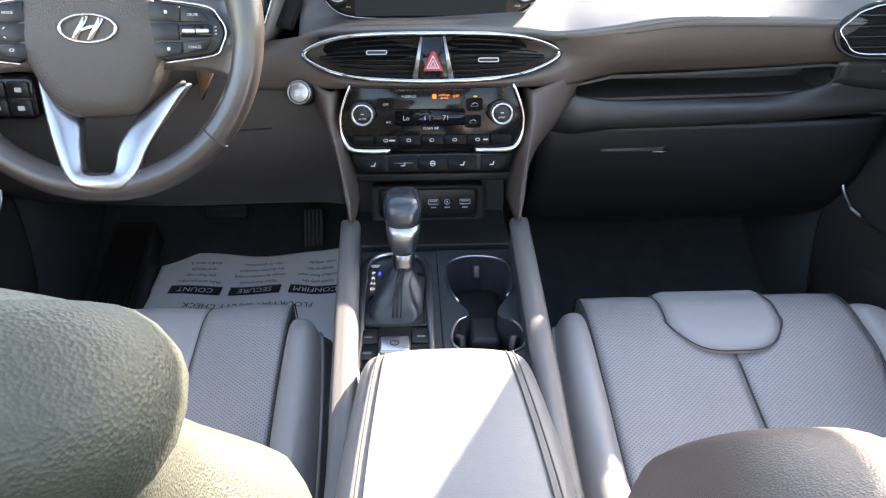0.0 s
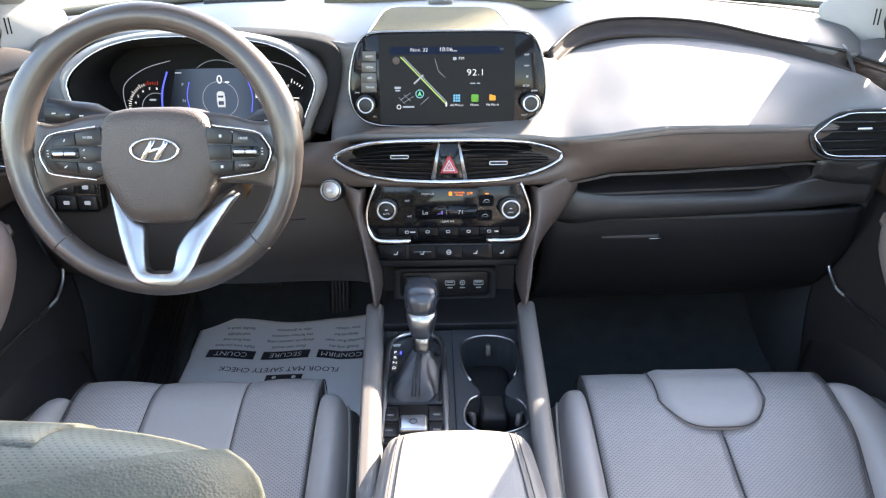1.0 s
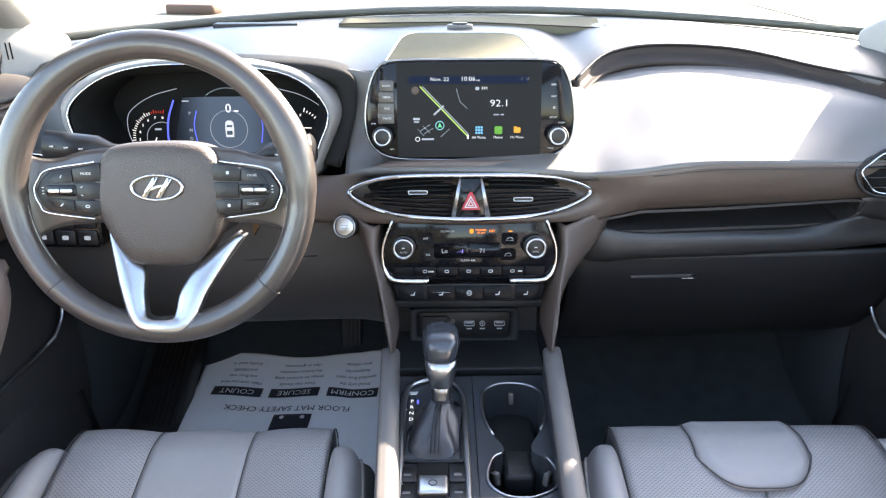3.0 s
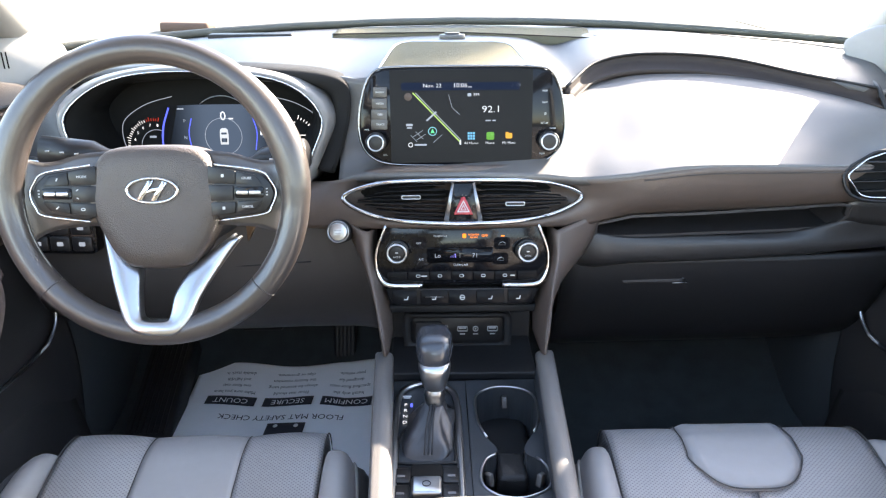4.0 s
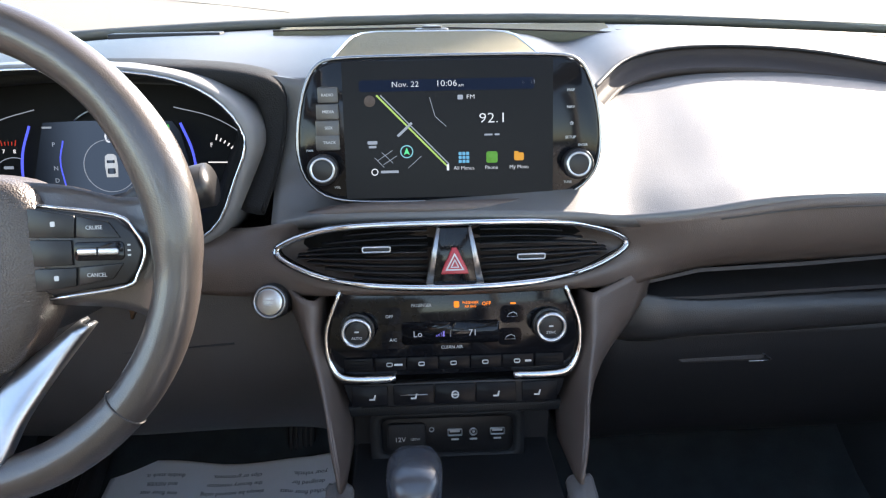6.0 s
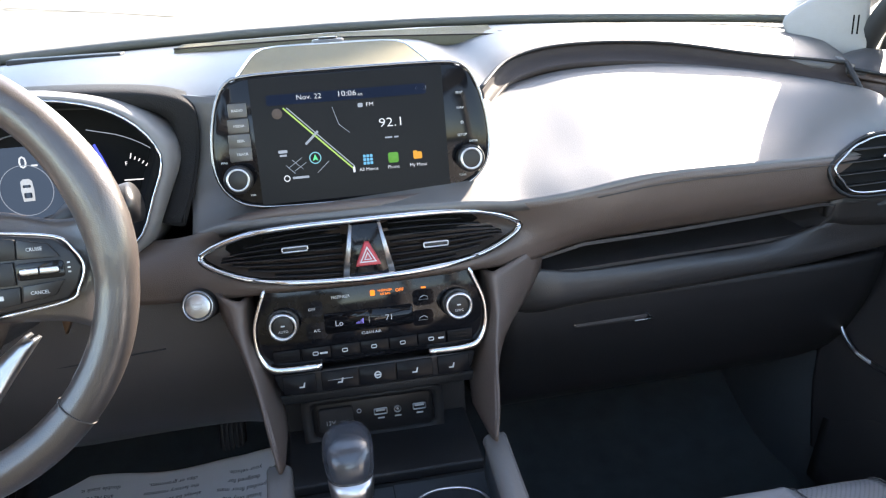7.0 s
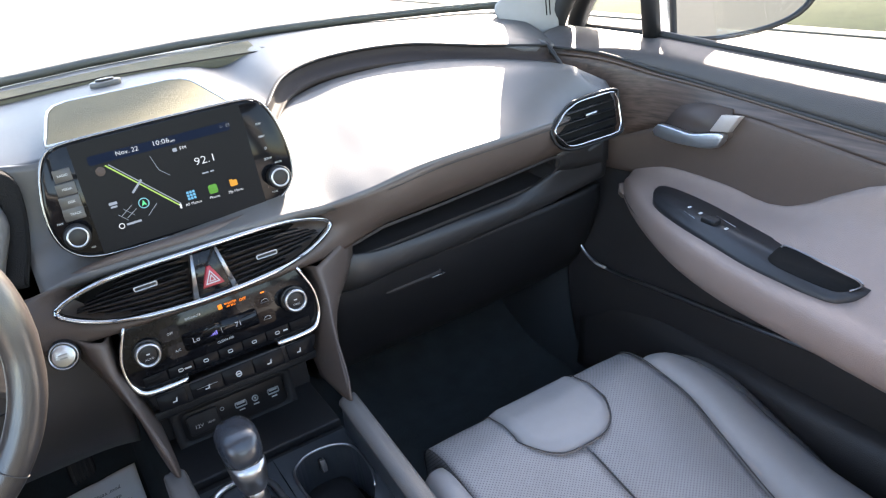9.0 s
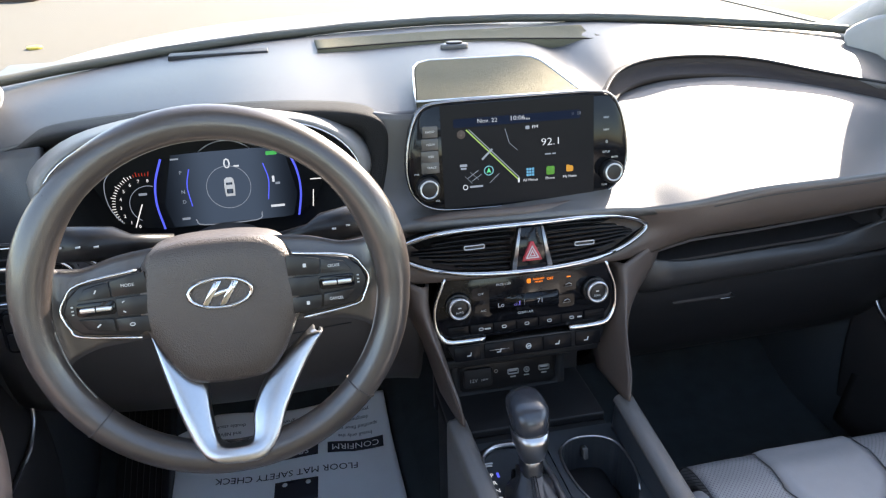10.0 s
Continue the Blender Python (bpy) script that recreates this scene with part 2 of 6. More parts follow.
def slab(outline, m, w0, w1, edge=0.0, bm=None):
    """An outline raised from depth w0 to w1 over a plane, its front edge rounded by edge."""
    bm = bmesh.new() if bm is None else bm
    cx, cy = sum(p[0] for p in outline) / len(outline), sum(p[1] for p in outline) / len(outline)
    size = max(max(abs(p[0] - cx), abs(p[1] - cy)) for p in outline)
    levels = [(w0, 0.0), (w1 - edge, 0.0)]
    if edge:
        levels += [(w1 - edge * 0.3, edge * 0.3), (w1, edge)]
    rings = []
    k = len(outline)
    for w, inset in levels:
        ring = []
        for i, (x, y) in enumerate(outline):
            a, b = Vector(outline[i - 1]), Vector(outline[(i + 1) % k])
            d = (b - a)
            nrm = Vector((-d.y, d.x)).normalized() if d.length else Vector((0, 0))
            if nrm.dot(Vector((cx - x, cy - y))) < 0 and inset:
                nrm = -nrm
            ring.append(bm.verts.new(m @ Vector((x + nrm.x * inset, y + nrm.y * inset, w))))
        rings.append(ring)
    for r0, r1 in zip(rings, rings[1:]):
        for i in range(k):
            bm.faces.new((r0[i], r0[(i + 1) % k], r1[(i + 1) % k], r1[i]))
    bm.faces.new(rings[0][::-1])
    bm.faces.new(rings[-1])
    return bm


def ringed(outer, inner, m, w0, w1):
    """A flat band between two outlines of equal count, with depth."""
    bm = bmesh.new()
    k = len(outer)
    loops = [[bm.verts.new(m @ Vector((x, y, w))) for x, y in o] for o, w in ((outer, w0), (outer, w1), (inner, w1), (inner, w0))]
    for a, b in zip(loops, loops[1:] + loops[:1]):
        for i in range(k):
            bm.faces.new((a[i], a[(i + 1) % k], b[(i + 1) % k], b[i]))
    return bm


def tube(pts, radius, sides=8, closed=False, flat=1.0, up=(0, 0, 1), caps=True):
    """A swept rod; radius may be a list; flat squeezes it along up."""
    bm = bmesh.new()
    pts = [Vector(p) for p in pts]
    k = len(pts)
    rs = radius if isinstance(radius, (list, tuple)) else [radius] * k
    rings = []
    for i, p in enumerate(pts):
        a = pts[i - 1] if (i or closed) else p
        b = pts[(i + 1) % k] if (i + 1 < k or closed) else p
        d = (b - a).normalized()
        s = d.cross(Vector(up))
        s = s.normalized() if s.length > 1e-6 else Vector((1, 0, 0))
        u = s.cross(d)
        rings.append([bm.verts.new(p + (s * math.cos(t) + u * math.sin(t) * flat) * rs[i]) for t in (2 * math.pi * j / sides for j in range(sides))])
    pairs = list(zip(rings, rings[1:])) + ([(rings[-1], rings[0])] if closed else [])
    for a, b in pairs:
        for j in range(sides):
            bm.faces.new((a[j], a[(j + 1) % sides], b[(j + 1) % sides], b[j]))
    if caps and not closed:
        bm.faces.new(rings[0][::-1])
        bm.faces.new(rings[-1])
    return bm


def block(x0, x1, y0, y1, z0, z1):
    bm = bmesh.new()
    bmesh.ops.create_cube(bm, size=1)
    bmesh.ops.transform(bm, matrix=Matrix.Translation(((x0 + x1) / 2, (y0 + y1) / 2, (z0 + z1) / 2)) @ Matrix.Diagonal((x1 - x0, y1 - y0, z1 - z0, 1)), verts=bm.verts)
    return bm


def joined(*bms):
    out = bmesh.new()
    for b in bms:
        me = bpy.data.meshes.new("tmp")
        b.to_mesh(me)
        b.free()
        out.from_mesh(me)
        bpy.data.meshes.remove(me)
    return out


def lettering(name, text, size, m, u, v, mat, parent, align="CENTER", w=0.0006, turn=0, depth=0.0002, narrow=1.0, thin=0.0):
    """Words in the built-in font, laid on a plane."""
    cu = bpy.data.curves.new("words", "FONT")
    cu.body, cu.size, cu.align_x, cu.align_y, cu.extrude, cu.resolution_u, cu.offset = text, size, align, "CENTER", depth, 2, -thin * size
    tmp = bpy.data.objects.new("words", cu)
    scene.collection.objects.link(tmp)
    me = bpy.data.meshes.new_from_object(tmp.evaluated_get(bpy.context.evaluated_depsgraph_get()))
    bpy.data.objects.remove(tmp)
    bm = bmesh.new()
    bm.from_mesh(me)
    bpy.data.meshes.remove(me)
    bmesh.ops.transform(bm, matrix=m @ pose(u, v, w, 0, 0, turn) @ Matrix.Diagonal((narrow, 1, 1, 1)), verts=bm.verts)
    return part(name, bm, mat, parent, smooth=False)


def bar(name, w, h, m, u, v, mat, parent, turn=0, lift=0.0006):
    return part(name, slab(rounded(w, h, min(w, h) * 0.2, 2), m @ pose(u, v, 0, 0, 0, turn), 0, lift), mat, parent, smooth=False)


# ---- outside ----
def flat_ground():
    bm = bmesh.new()
    bmesh.ops.create_grid(bm, x_segments=24, y_segments=24, size=400)
    return bm


ground = part("ground", flat_ground(), CONCRETE)
tagged(ground, "pale tan concrete parking lot in full sun", "ground", kind="structure")


def shade_tree():
    """An unseen narrow tree, added so that its crown throws broken shade on the dash."""
    tree = thing("tree", "unseen clipped leafy green tree added to shade the dash", "tree", (6.53, 7.69, 0))
    rng = random.Random(5)
    bark = material("grey brown bark", (0.12, 0.09, 0.07), 0.9, 0, 0.3, 10, 0.8, 60)
    part("trunk", tube([(6.53, 7.69, 0), (6.56, 7.66, 1.8), (6.50, 7.71, 3.6), (6.52, 7.68, 6.3)], [0.06, 0.045, 0.035, 0.025], 10), bark, tree)
    along, across = Vector((0.731, 0.683, 0)), Vector((-0.683, 0.731, 0))
    for i in range(9):
        k = (-1) ** i * (0.5 + 0.1 * i)
        b = Vector((6.52, 7.69, 5.3 + 0.08 * i))
        e = b + along * k + across * (0.1 * rng.uniform(0, 1)) + Vector((0, 0, 0.92 * k / 1.6))
        part("limb", tube([b, b.lerp(e, 0.5) + Vector((0, 0, 0.06)), e], [0.02, 0.015, 0.008], 6), bark, tree)
    bm = bmesh.new()
    for i in range(9000):
        while True:
            p = Vector((rng.uniform(-1, 1), rng.uniform(-1, 1), rng.uniform(-1, 1)))
            if abs(p.x) ** 4 + abs(p.y) ** 4 + abs(p.z) ** 4 < 1 + 0.12 * math.sin(7 * p.x + 2) * math.sin(6 * p.z):
                break
        c = Vector((6.53, 7.69, 6.29)) + along * (1.6 * p.x) + across * (0.02 + 0.36 * p.y) + Vector((0, 0, 0.42 * p.z + 0.92 * p.x))
        q = c.dot(across)
        r = c.z - 0.577 * c.dot(along)
        # leaves left out to pass a slanting beam of sun and bound the shade
        if 0.58 < r < 0.95 and abs(q - 0.935 - 2.0 * (0.79 - r)) < 0.18 + 0.3 * (r - 0.67):
            continue
        if q > 1.30 + 2.0 * max(0.0, 0.81 - r) or q < (0.84 if r < 0.68 else 0.90):
            continue
        m = Matrix.Translation(c) @ Euler([rng.uniform(0, 6.28) for _ in range(3)]).to_matrix().to_4x4()
        w = rng.uniform(0.04, 0.075)
        vs = [bm.verts.new(m @ Vector(k)) for k in ((-w, 0, 0), (0, -w * 0.5, 0.01), (w, 0, 0), (0, w * 0.5, 0.01))]
        bm.faces.new(vs)
    crown = part("crown", bm, material("green leaves", (0.06, 0.10, 0.03), 0.6, 0, 0.3, 6), tree, smooth=False)
    crown["kind"] = "stuff"


shade_tree()
lawn = part("lawn", slab([(5.70, -14), (32, -14), (32, 13), (5.05, 13)], Matrix.Identity(4), 0, 0.012), GRASS)
tagged(lawn, "dry yellow green lawn beside the concrete", "lawn", kind="structure")
kerb = part("kerb", slab([(5.54, -14), (5.70, -14), (5.05, 13), (4.89, 13)], Matrix.Identity(4), 0, 0.014), material("pale kerb concrete", (0.1020, 0.0930, 0.0750), 0.9, 0, 0.15, 6, 0.4, 80), bevel=0.005)
tagged(kerb, "pale concrete kerb along the dry lawn", "kerb", kind="structure")
bank = part("bank", sheet([[(x, y, z) for x in (-260, -120, 0, 120, 260)] for y, z in ((70, -0.2), (90, 0.6), (130, 2.6), (200, 5.5))], 2, 3), CONCRETE)
tagged(bank, "tan rising ground at the far end of the lot", "bank", kind="structure")
joint = part("ground_joint", tube([(-5.2, 35, 0.0), (-11.5, 50, 0.0), (-26, 78, 0.2)], [0.10, 0.12, 0.14], 6, flat=0.2), material("dark joint filler", (0.0770, 0.0688, 0.0550), 0.9, 0, 0.2, 20))
tagged(joint, "dark filled joint across the concrete", "joint", kind="structure")
stud = part("road_stud", slab(circle(0.07, 20), pose(-2.54, 8.24, 0), 0, 0.025), material("yellow plastic", (0.3575, 0.2640, 0.0165), 0.5, 0, 0.1, 20), bevel=0.008)
tagged(stud, "small yellow round marker on the concrete", "road marker")


block_far = part("parking_block", slab(rounded(0.80, 0.30, 0.05, 3), pose(-3.80, 12.15, 0, 0, 0, -12), 0, 0.14, 0.03), material("faded red brown concrete", (0.080, 0.045, 0.030), 0.9, 0, 0.2, 6, 0.4, 60))
tagged(block_far, "faded red brown parking block on the concrete", "parking block")


# ---- body shell of the car ----
body = thing("car_body", "white sport utility car body around the cabin", "car", (0, 1.0, 0), kind="structure")
hood_rows = [[(x * 0.70, 1.60 - 0.22 * x * x, 1.106 - 0.022 * x * x) for x in (-1.12, -0.85, -0.5, 0, 0.5, 0.85, 1.12)]]
for y, z, w in ((1.74, 1.105, 0.73), (1.95, 1.075, 0.76), (2.3, 1.045, 0.78), (2.6, 0.985, 0.76), (2.72, 0.90, 0.72), (2.75, 0.6, 0.70)):
    hood_rows.append([(x * w, y - 0.16 * x * x, z - 0.05 * abs(x) ** 3) for x in (-1.12, -0.85, -0.5, 0, 0.5, 0.85, 1.12)])
part("hood", sheet(hood_rows), PAINT, body, "white painted hood", solid=0.004)


def cowl(x):
    return Vector((x, 1.57 - 0.45 * x * x, 1.128 - 0.04 * x * x))


def roof_edge(x):
    return Vector((x, 0.92 - 0.12 * x * x, 1.575 - 0.05 * x * x))


def glass_row(s):
    """A row of the windscreen from left to right, s from 0 at its foot to 1 at the roof."""
    row = []
    for k in (-1, -0.66, -0.33, 0, 0.33, 0.66, 1):
        a, b = cowl(k * 0.70), roof_edge(k * 0.56)
        row.append(a.lerp(b, s) + Vector((0, 0.05, 0.05)) * math.sin(math.pi * s))
    return row


windshield = thing("windshield", "clear laminated windscreen with dark lower border", "windscreen", (0, 1.57, 1.12), kind="structure")
pane = part("pane", sheet([glass_row(s) for s in (0.0, 0.35, 0.7, 1.0)]), GLASS, windshield, solid=0.004)
pane.visible_shadow = False
part("border", tube([cowl(x) + Vector((0, 0.004, 0.004)) for x in (-0.77, -0.70, -0.6, -0.45, -0.3, -0.15, 0, 0.15, 0.3, 0.45, 0.6, 0.70, 0.77)], 0.0075, 8), FRIT, windshield, "olive dark lower border")
for s in (-1, 1):
    edge = [(0.76, 1.55, 1.075), (0.735, 1.47, 1.11), (0.70, 1.293, 1.20), (0.66, 1.03, 1.35), (0.60, 0.729, 1.50), (0.565, 0.58, 1.565)]
    spine = [Vector((s * (x + (0.036 if s > 0 else 0.016)), y - 0.030, z - 0.018)) for x, y, z in edge]
    pil = part("pillar", tube(spline(spine, 4), 0.048, 12, flat=0.85), TRIMGREY)
    pil.name = "pillar_trim"
    tagged(pil, "light grey plastic windscreen pillar trim", "pillar trim", kind="structure")



def tweeter(s):
    """A pale cover at the foot of a windscreen pillar, with thin speaker slots."""
    tw = thing("tweeter_cover", "pale grey speaker cover with thin slots at the pillar foot", "speaker cover", (0.70 * s, 1.28, 1.06), group="pillar speakers")
    m = plane_at((0.690 * s, 1.270, 1.092), (0.80, -0.60 * s, 0), (0, 0.12, 1))
    outline = [(p.x * s, p.y) for p in spline([(u, v, 0) for u, v in ((0.044, -0.040), (0.010, -0.040), (-0.025, -0.026), (-0.055, 0.004), (-0.060, 0.030), (-0.020, 0.055), (0.030, 0.060), (0.046, 0.050))], 3, True)]
    part("cover", slab(outline, m, -0.02, 0.004, 0.006), TRIMGREY, tw)
    for u in (0.028, 0.034):
        part("slot", slab(rounded(0.0022, 0.026, 0.0008, 2, u * s, 0.016), m, 0.002, 0.0046), CAVE, tw, smooth=False)


for s in (-1, 1):
    tweeter(s)


def roof_patch(x0, x1, y0, y1):
    """A piece of the headliner between two widths and two lengths."""
    def at(x, y):
        return (x, y - 0.12 * x * x, 1.60 + 0.06 * math.sin(math.pi * (0.74 - y) / 2.6) - 0.05 * x * x)
    xs = [x0 + (x1 - x0) * i / 4 for i in range(5)]
    ys = [y0 + (y1 - y0) * i / 4 for i in range(5)]
    return sheet([[at(x, y) for x in xs] for y in ys], 2, 2)


# headliner around a large glass roof opening, unseen, added to let skylight in
roof = part("ceiling", joined(roof_patch(-0.60, 0.60, 0.92, 0.60), roof_patch(-0.64, -0.50, 0.60, -1.10), roof_patch(0.50, 0.64, 0.60, -1.10), roof_patch(-0.64, 0.64, -1.10, -1.78)), CLOTH, solid=0.03)
roof_glass = part("window_roof_added", roof_patch(-0.52, 0.52, 0.62, -1.12), GLASS, solid=0.004)
roof_glass.visible_shadow = False
tagged(roof_glass, "unseen clear roof glass added for skylight above the seats", "roof glass", kind="structure")
tagged(roof, "light grey cloth headliner under the roof", "headliner", kind="structure")
for s in (-1, 1):
    side = thing("wall_right" if s > 0 else "wall_left", "grey trimmed rear cabin side with window opening", "cabin side", (0.76 * s, -0.8, 0.5), kind="structure")
    part("panel", block(*sorted((0.74 * s, 0.80 * s)), -1.8, -0.12, 0.36, 1.06), LOWER, side, bevel=0.01)
    part("post", block(*sorted((0.66 * s, 0.74 * s)), -0.22, -0.10, 1.06, 1.60), TRIMGREY, side, bevel=0.015)
    part("post", block(*sorted((0.64 * s, 0.74 * s)), -1.8, -1.6, 1.06, 1.56), TRIMGREY, side, bevel=0.015)
tail = thing("wall_back", "dark tailgate trim with open rear window", "tailgate", (0, -1.8, 0.5), kind="structure")
part("panel", block(-0.80, 0.80, -1.86, -1.80, 0.36, 1.06), LOWER, tail, bevel=0.01)

for s in (-1, 1):
    kick = part("kick_panel", block(*sorted((0.665 * s, 0.80 * s)), 1.12, 1.85, 0.38, 1.05), KICK, bevel=0.01)
    tagged(kick, "dark plastic kick panel beside the footwell", "kick panel", kind="structure")
    cap = part("dash_end", block(*sorted((0.655 * s, 0.78 * s)), 1.14, 1.45, 0.84, 1.03), DASH, bevel=0.02)
    tagged(cap, "grey end of the dashboard against the door", "dashboard end", kind="structure")
# carpeted floor, tunnel, toe boards and firewall
floor_rows = []
for y, z in ((-1.8, 0.376), (-0.3, 0.376), (0.6, 0.376), (1.15, 0.381), (1.36, 0.402), (1.55, 0.54), (1.72, 0.76), (1.80, 0.90)):
    floor_rows.append([(x, y, z + lift) for x, lift in ((-0.79, 0.05), (-0.70, 0.01), (-0.45, 0), (-0.16, 0.01), (-0.11, 0.09), (0, 0.12), (0.11, 0.09), (0.16, 0.01), (0.45, 0), (0.70, 0.01), (0.79, 0.05))])
floor = part("floor", sheet(floor_rows, 4, 3), CARPET, solid=-0.02)
tagged(floor, "black carpeted car floor rising to the toe boards", "floor", kind="structure")

# ---- dashboard ----
# unseen block, added to keep sun from leaking through the dash gaps
core = part("dash_light_block", block(-0.64, 0.64, 1.22, 1.45, 0.66, 1.03), BLACK, bevel=0.02)
tagged(core, "black hidden block against light leaks behind the dashboard skin", "dashboard core", kind="structure")
dash = thing("dashboard", "grey and taupe soft dashboard with stitched leather band", "dashboard", (0, 1.3, 0.9), kind="structure")
# x, edge of the top (y, z)
EDGE = [
    (-0.68, 1.204, 1.055),
    (-0.6, 1.164, 1.078),
    (-0.52, 1.134, 1.099),
    (-0.4, 1.116, 1.111),
    (-0.27, 1.107, 1.107),
    (-0.19, 1.102, 1.101),
    (-0.14, 1.104, 1.098),
    (0, 1.095, 1.103),
    (0.11, 1.093, 1.092),
    (0.165, 1.194, 1.070),
    (0.22, 1.254, 1.097),
    (0.3, 1.271, 1.108),
    (0.42, 1.253, 1.104),
    (0.52, 1.186, 1.088),
    (0.6, 1.111, 1.076),
    (0.68, 1.20, 1.062),
]
rows = []
for x, y, z in EDGE:
    c = cowl(x) + Vector((0, 0.03, -0.004))
    e = Vector((x, y, z))
    rows.append([c, c.lerp(e, 0.3) + Vector((0, 0, 0.006)), c.lerp(e, 0.62) + Vector((0, 0, 0.010)), c.lerp(e, 0.88) + Vector((0, 0, 0.006)), e])
part("upper_pad", sheet(rows, 5, 5), DASHSHADED, dash, "grey grained upper dashboard pad", solid=0.012)

# front of the pad: behind the display, then over the passenger's side
FRONT = [
    (-0.172, [(1.103, 1.103), (1.099, 1.060), (1.089, 1.020), (1.069, 0.990), (1.041, 0.968)]),
    (-0.12, [(1.100, 1.098), (1.094, 1.050), (1.083, 1.010), (1.053, 0.992), (1.020, 0.984)]),
    (0, [(1.092, 1.103), (1.086, 1.050), (1.072, 1.010), (1.035, 0.997), (1.000, 0.990)]),
    (0.11, [(1.093, 1.090), (1.078, 1.050), (1.061, 1.018), (1.028, 1.000), (0.997, 0.986)]),
    (0.165, [(1.179, 1.060), (1.119, 1.034), (1.069, 1.009), (1.029, 0.992), (1.002, 0.9805)]),
    (0.22, [(1.226, 1.070), (1.146, 1.042), (1.071, 1.014), (1.018, 0.9985), (0.988, 0.9890)]),
    (0.3, [(1.239, 1.080), (1.146, 1.052), (1.066, 1.025), (1.010, 1.0105), (0.981, 1.0015)]),
    (0.42, [(1.221, 1.080), (1.143, 1.057), (1.073, 1.030), (1.019, 1.011), (0.990, 0.999)]),
    (0.52, [(1.158, 1.070), (1.106, 1.056), (1.061, 1.032), (1.027, 1.008), (1.007, 0.993)]),
    (0.6, [(1.082, 1.054), (1.062, 1.044), (1.044, 1.027), (1.033, 1.004), (1.026, 0.985)]),
    (0.632, [(1.064, 1.036), (1.054, 1.027), (1.042, 1.015), (1.032, 0.997), (1.027, 0.973)]),
    (0.665, [(1.054, 1.016), (1.049, 1.010), (1.042, 1.002), (1.036, 0.990), (1.032, 0.972)]),
]
part("front_pad", sheet([[(x, y, z) for y, z in r] for x, r in FRONT], 6, 6), DASH, dash, "grey grained pad over the glovebox", solid=0.012)

LIP = material("dark brown trim lip", (0.0240, 0.0175, 0.0150), 0.6, 0, 0.1, 14, 0.3, 900, 0, 0.22)
# dark brown lip under the top, from the display to the door
lip_rows = []
for x, y, z in EDGE[9:-2] + [(0.597, 1.114, 1.079)]:
    lip_rows.append([(x, y + 0.004, z + 0.002), (x, y - 0.006, z - 0.001), (x, y - 0.010, z - 0.011), (x, y - 0.020, z - 0.018), (x, y - 0.030, z - 0.022)])
part("lip_line", tube(spline([Vector(r[1]) + Vector((0, -0.001, 0.002)) for r in lip_rows], 6), 0.0022, 6), BLACK, dash, "dark joint line above the lip")
part("end_gap", tube(spline([(0.612, 1.15, 1.080), (0.603, 1.118, 1.080), (0.600, 1.098, 1.070), (0.603, 1.078, 1.046)], 3), 0.0032, 6), BLACK, dash, "dark gap against the door")
part("trim_lip", sheet(lip_rows, 6, 3), LIP, dash, "dark brown lip curving to the door", solid=0.01)

# stitched brown band under the pad and across the car
BAND = [
    (-0.66, [(1.14, 0.99), (1.125, 0.965), (1.12, 0.94), (1.125, 0.915)]),
    (-0.50, [(1.107, 0.952), (1.090, 0.943), (1.08, 0.928), (1.085, 0.91)]),
    (-0.25, [(1.082, 0.956), (1.06, 0.945), (1.045, 0.925), (1.045, 0.90)]),
    (-0.172, [(1.040, 0.970), (1.036, 0.952), (1.026, 0.93), (1.022, 0.905)]),
    (-0.10, [(1.018, 0.987), (1.045, 0.95), (0.996, 0.925), (1.000, 0.912)]),
    (0.0, [(1.004, 0.991), (1.04, 0.95), (0.985, 0.925), (0.995, 0.912)]),
    (0.10, [(1.018, 0.987), (1.045, 0.95), (0.996, 0.925), (1.000, 0.912)]),
    (0.172, [(1.001, 0.9790), (1.016, 0.95), (1.014, 0.93), (1.018, 0.908)]),
    (0.24, [(0.986, 0.9890), (0.988, 0.966), (1.000, 0.942), (1.025, 0.920)]),
    (0.32, [(0.981, 0.9995), (0.986, 0.972), (1.001, 0.946), (1.030, 0.922)]),
    (0.42, [(0.990, 0.997), (0.994, 0.972), (1.007, 0.948), (1.033, 0.925)]),
    (0.52, [(1.0065, 0.991), (1.010, 0.970), (1.019, 0.949), (1.038, 0.929)]),
    (0.60, [(1.0260, 0.984), (1.029, 0.965), (1.035, 0.947), (1.045, 0.932)]),
    (0.66, [(1.034, 0.973), (1.028, 0.958), (1.036, 0.942), (1.048, 0.930)]),
]
SIDE = [
    (-0.70, [(1.185, 1.050), (1.160, 1.020), (1.145, 0.985), (1.140, 0.950)]),
    (-0.64, [(1.160, 1.070), (1.135, 1.035), (1.120, 0.990), (1.115, 0.950)]),
    (-0.59, [(1.138, 1.082), (1.110, 1.040), (1.100, 0.990), (1.097, 0.950)]),
    (-0.562, [(1.130, 1.086), (1.107, 1.040), (1.098, 0.990), (1.095, 0.950)]),
]
part("side_pad", sheet([[(x, y, z) for y, z in r] for x, r in SIDE], 4, 4), DASHSHADED, dash, "grey pad beside the instrument cluster", solid=0.01)
part("leather_band", sheet([[(x, y, z) for y, z in r] for x, r in BAND], 6, 4), BANDING, dash, "taupe leather band with stitching", solid=0.01)
part("stitching", tube(spline([Vector((x, r[0][0], r[0][1])).lerp(Vector((x, r[1][0], r[1][1])), 0.30) + Vector((0, -0.0022, 0)) for x, r in BAND[8:]], 6), 0.0007, 5), SEAM, dash)

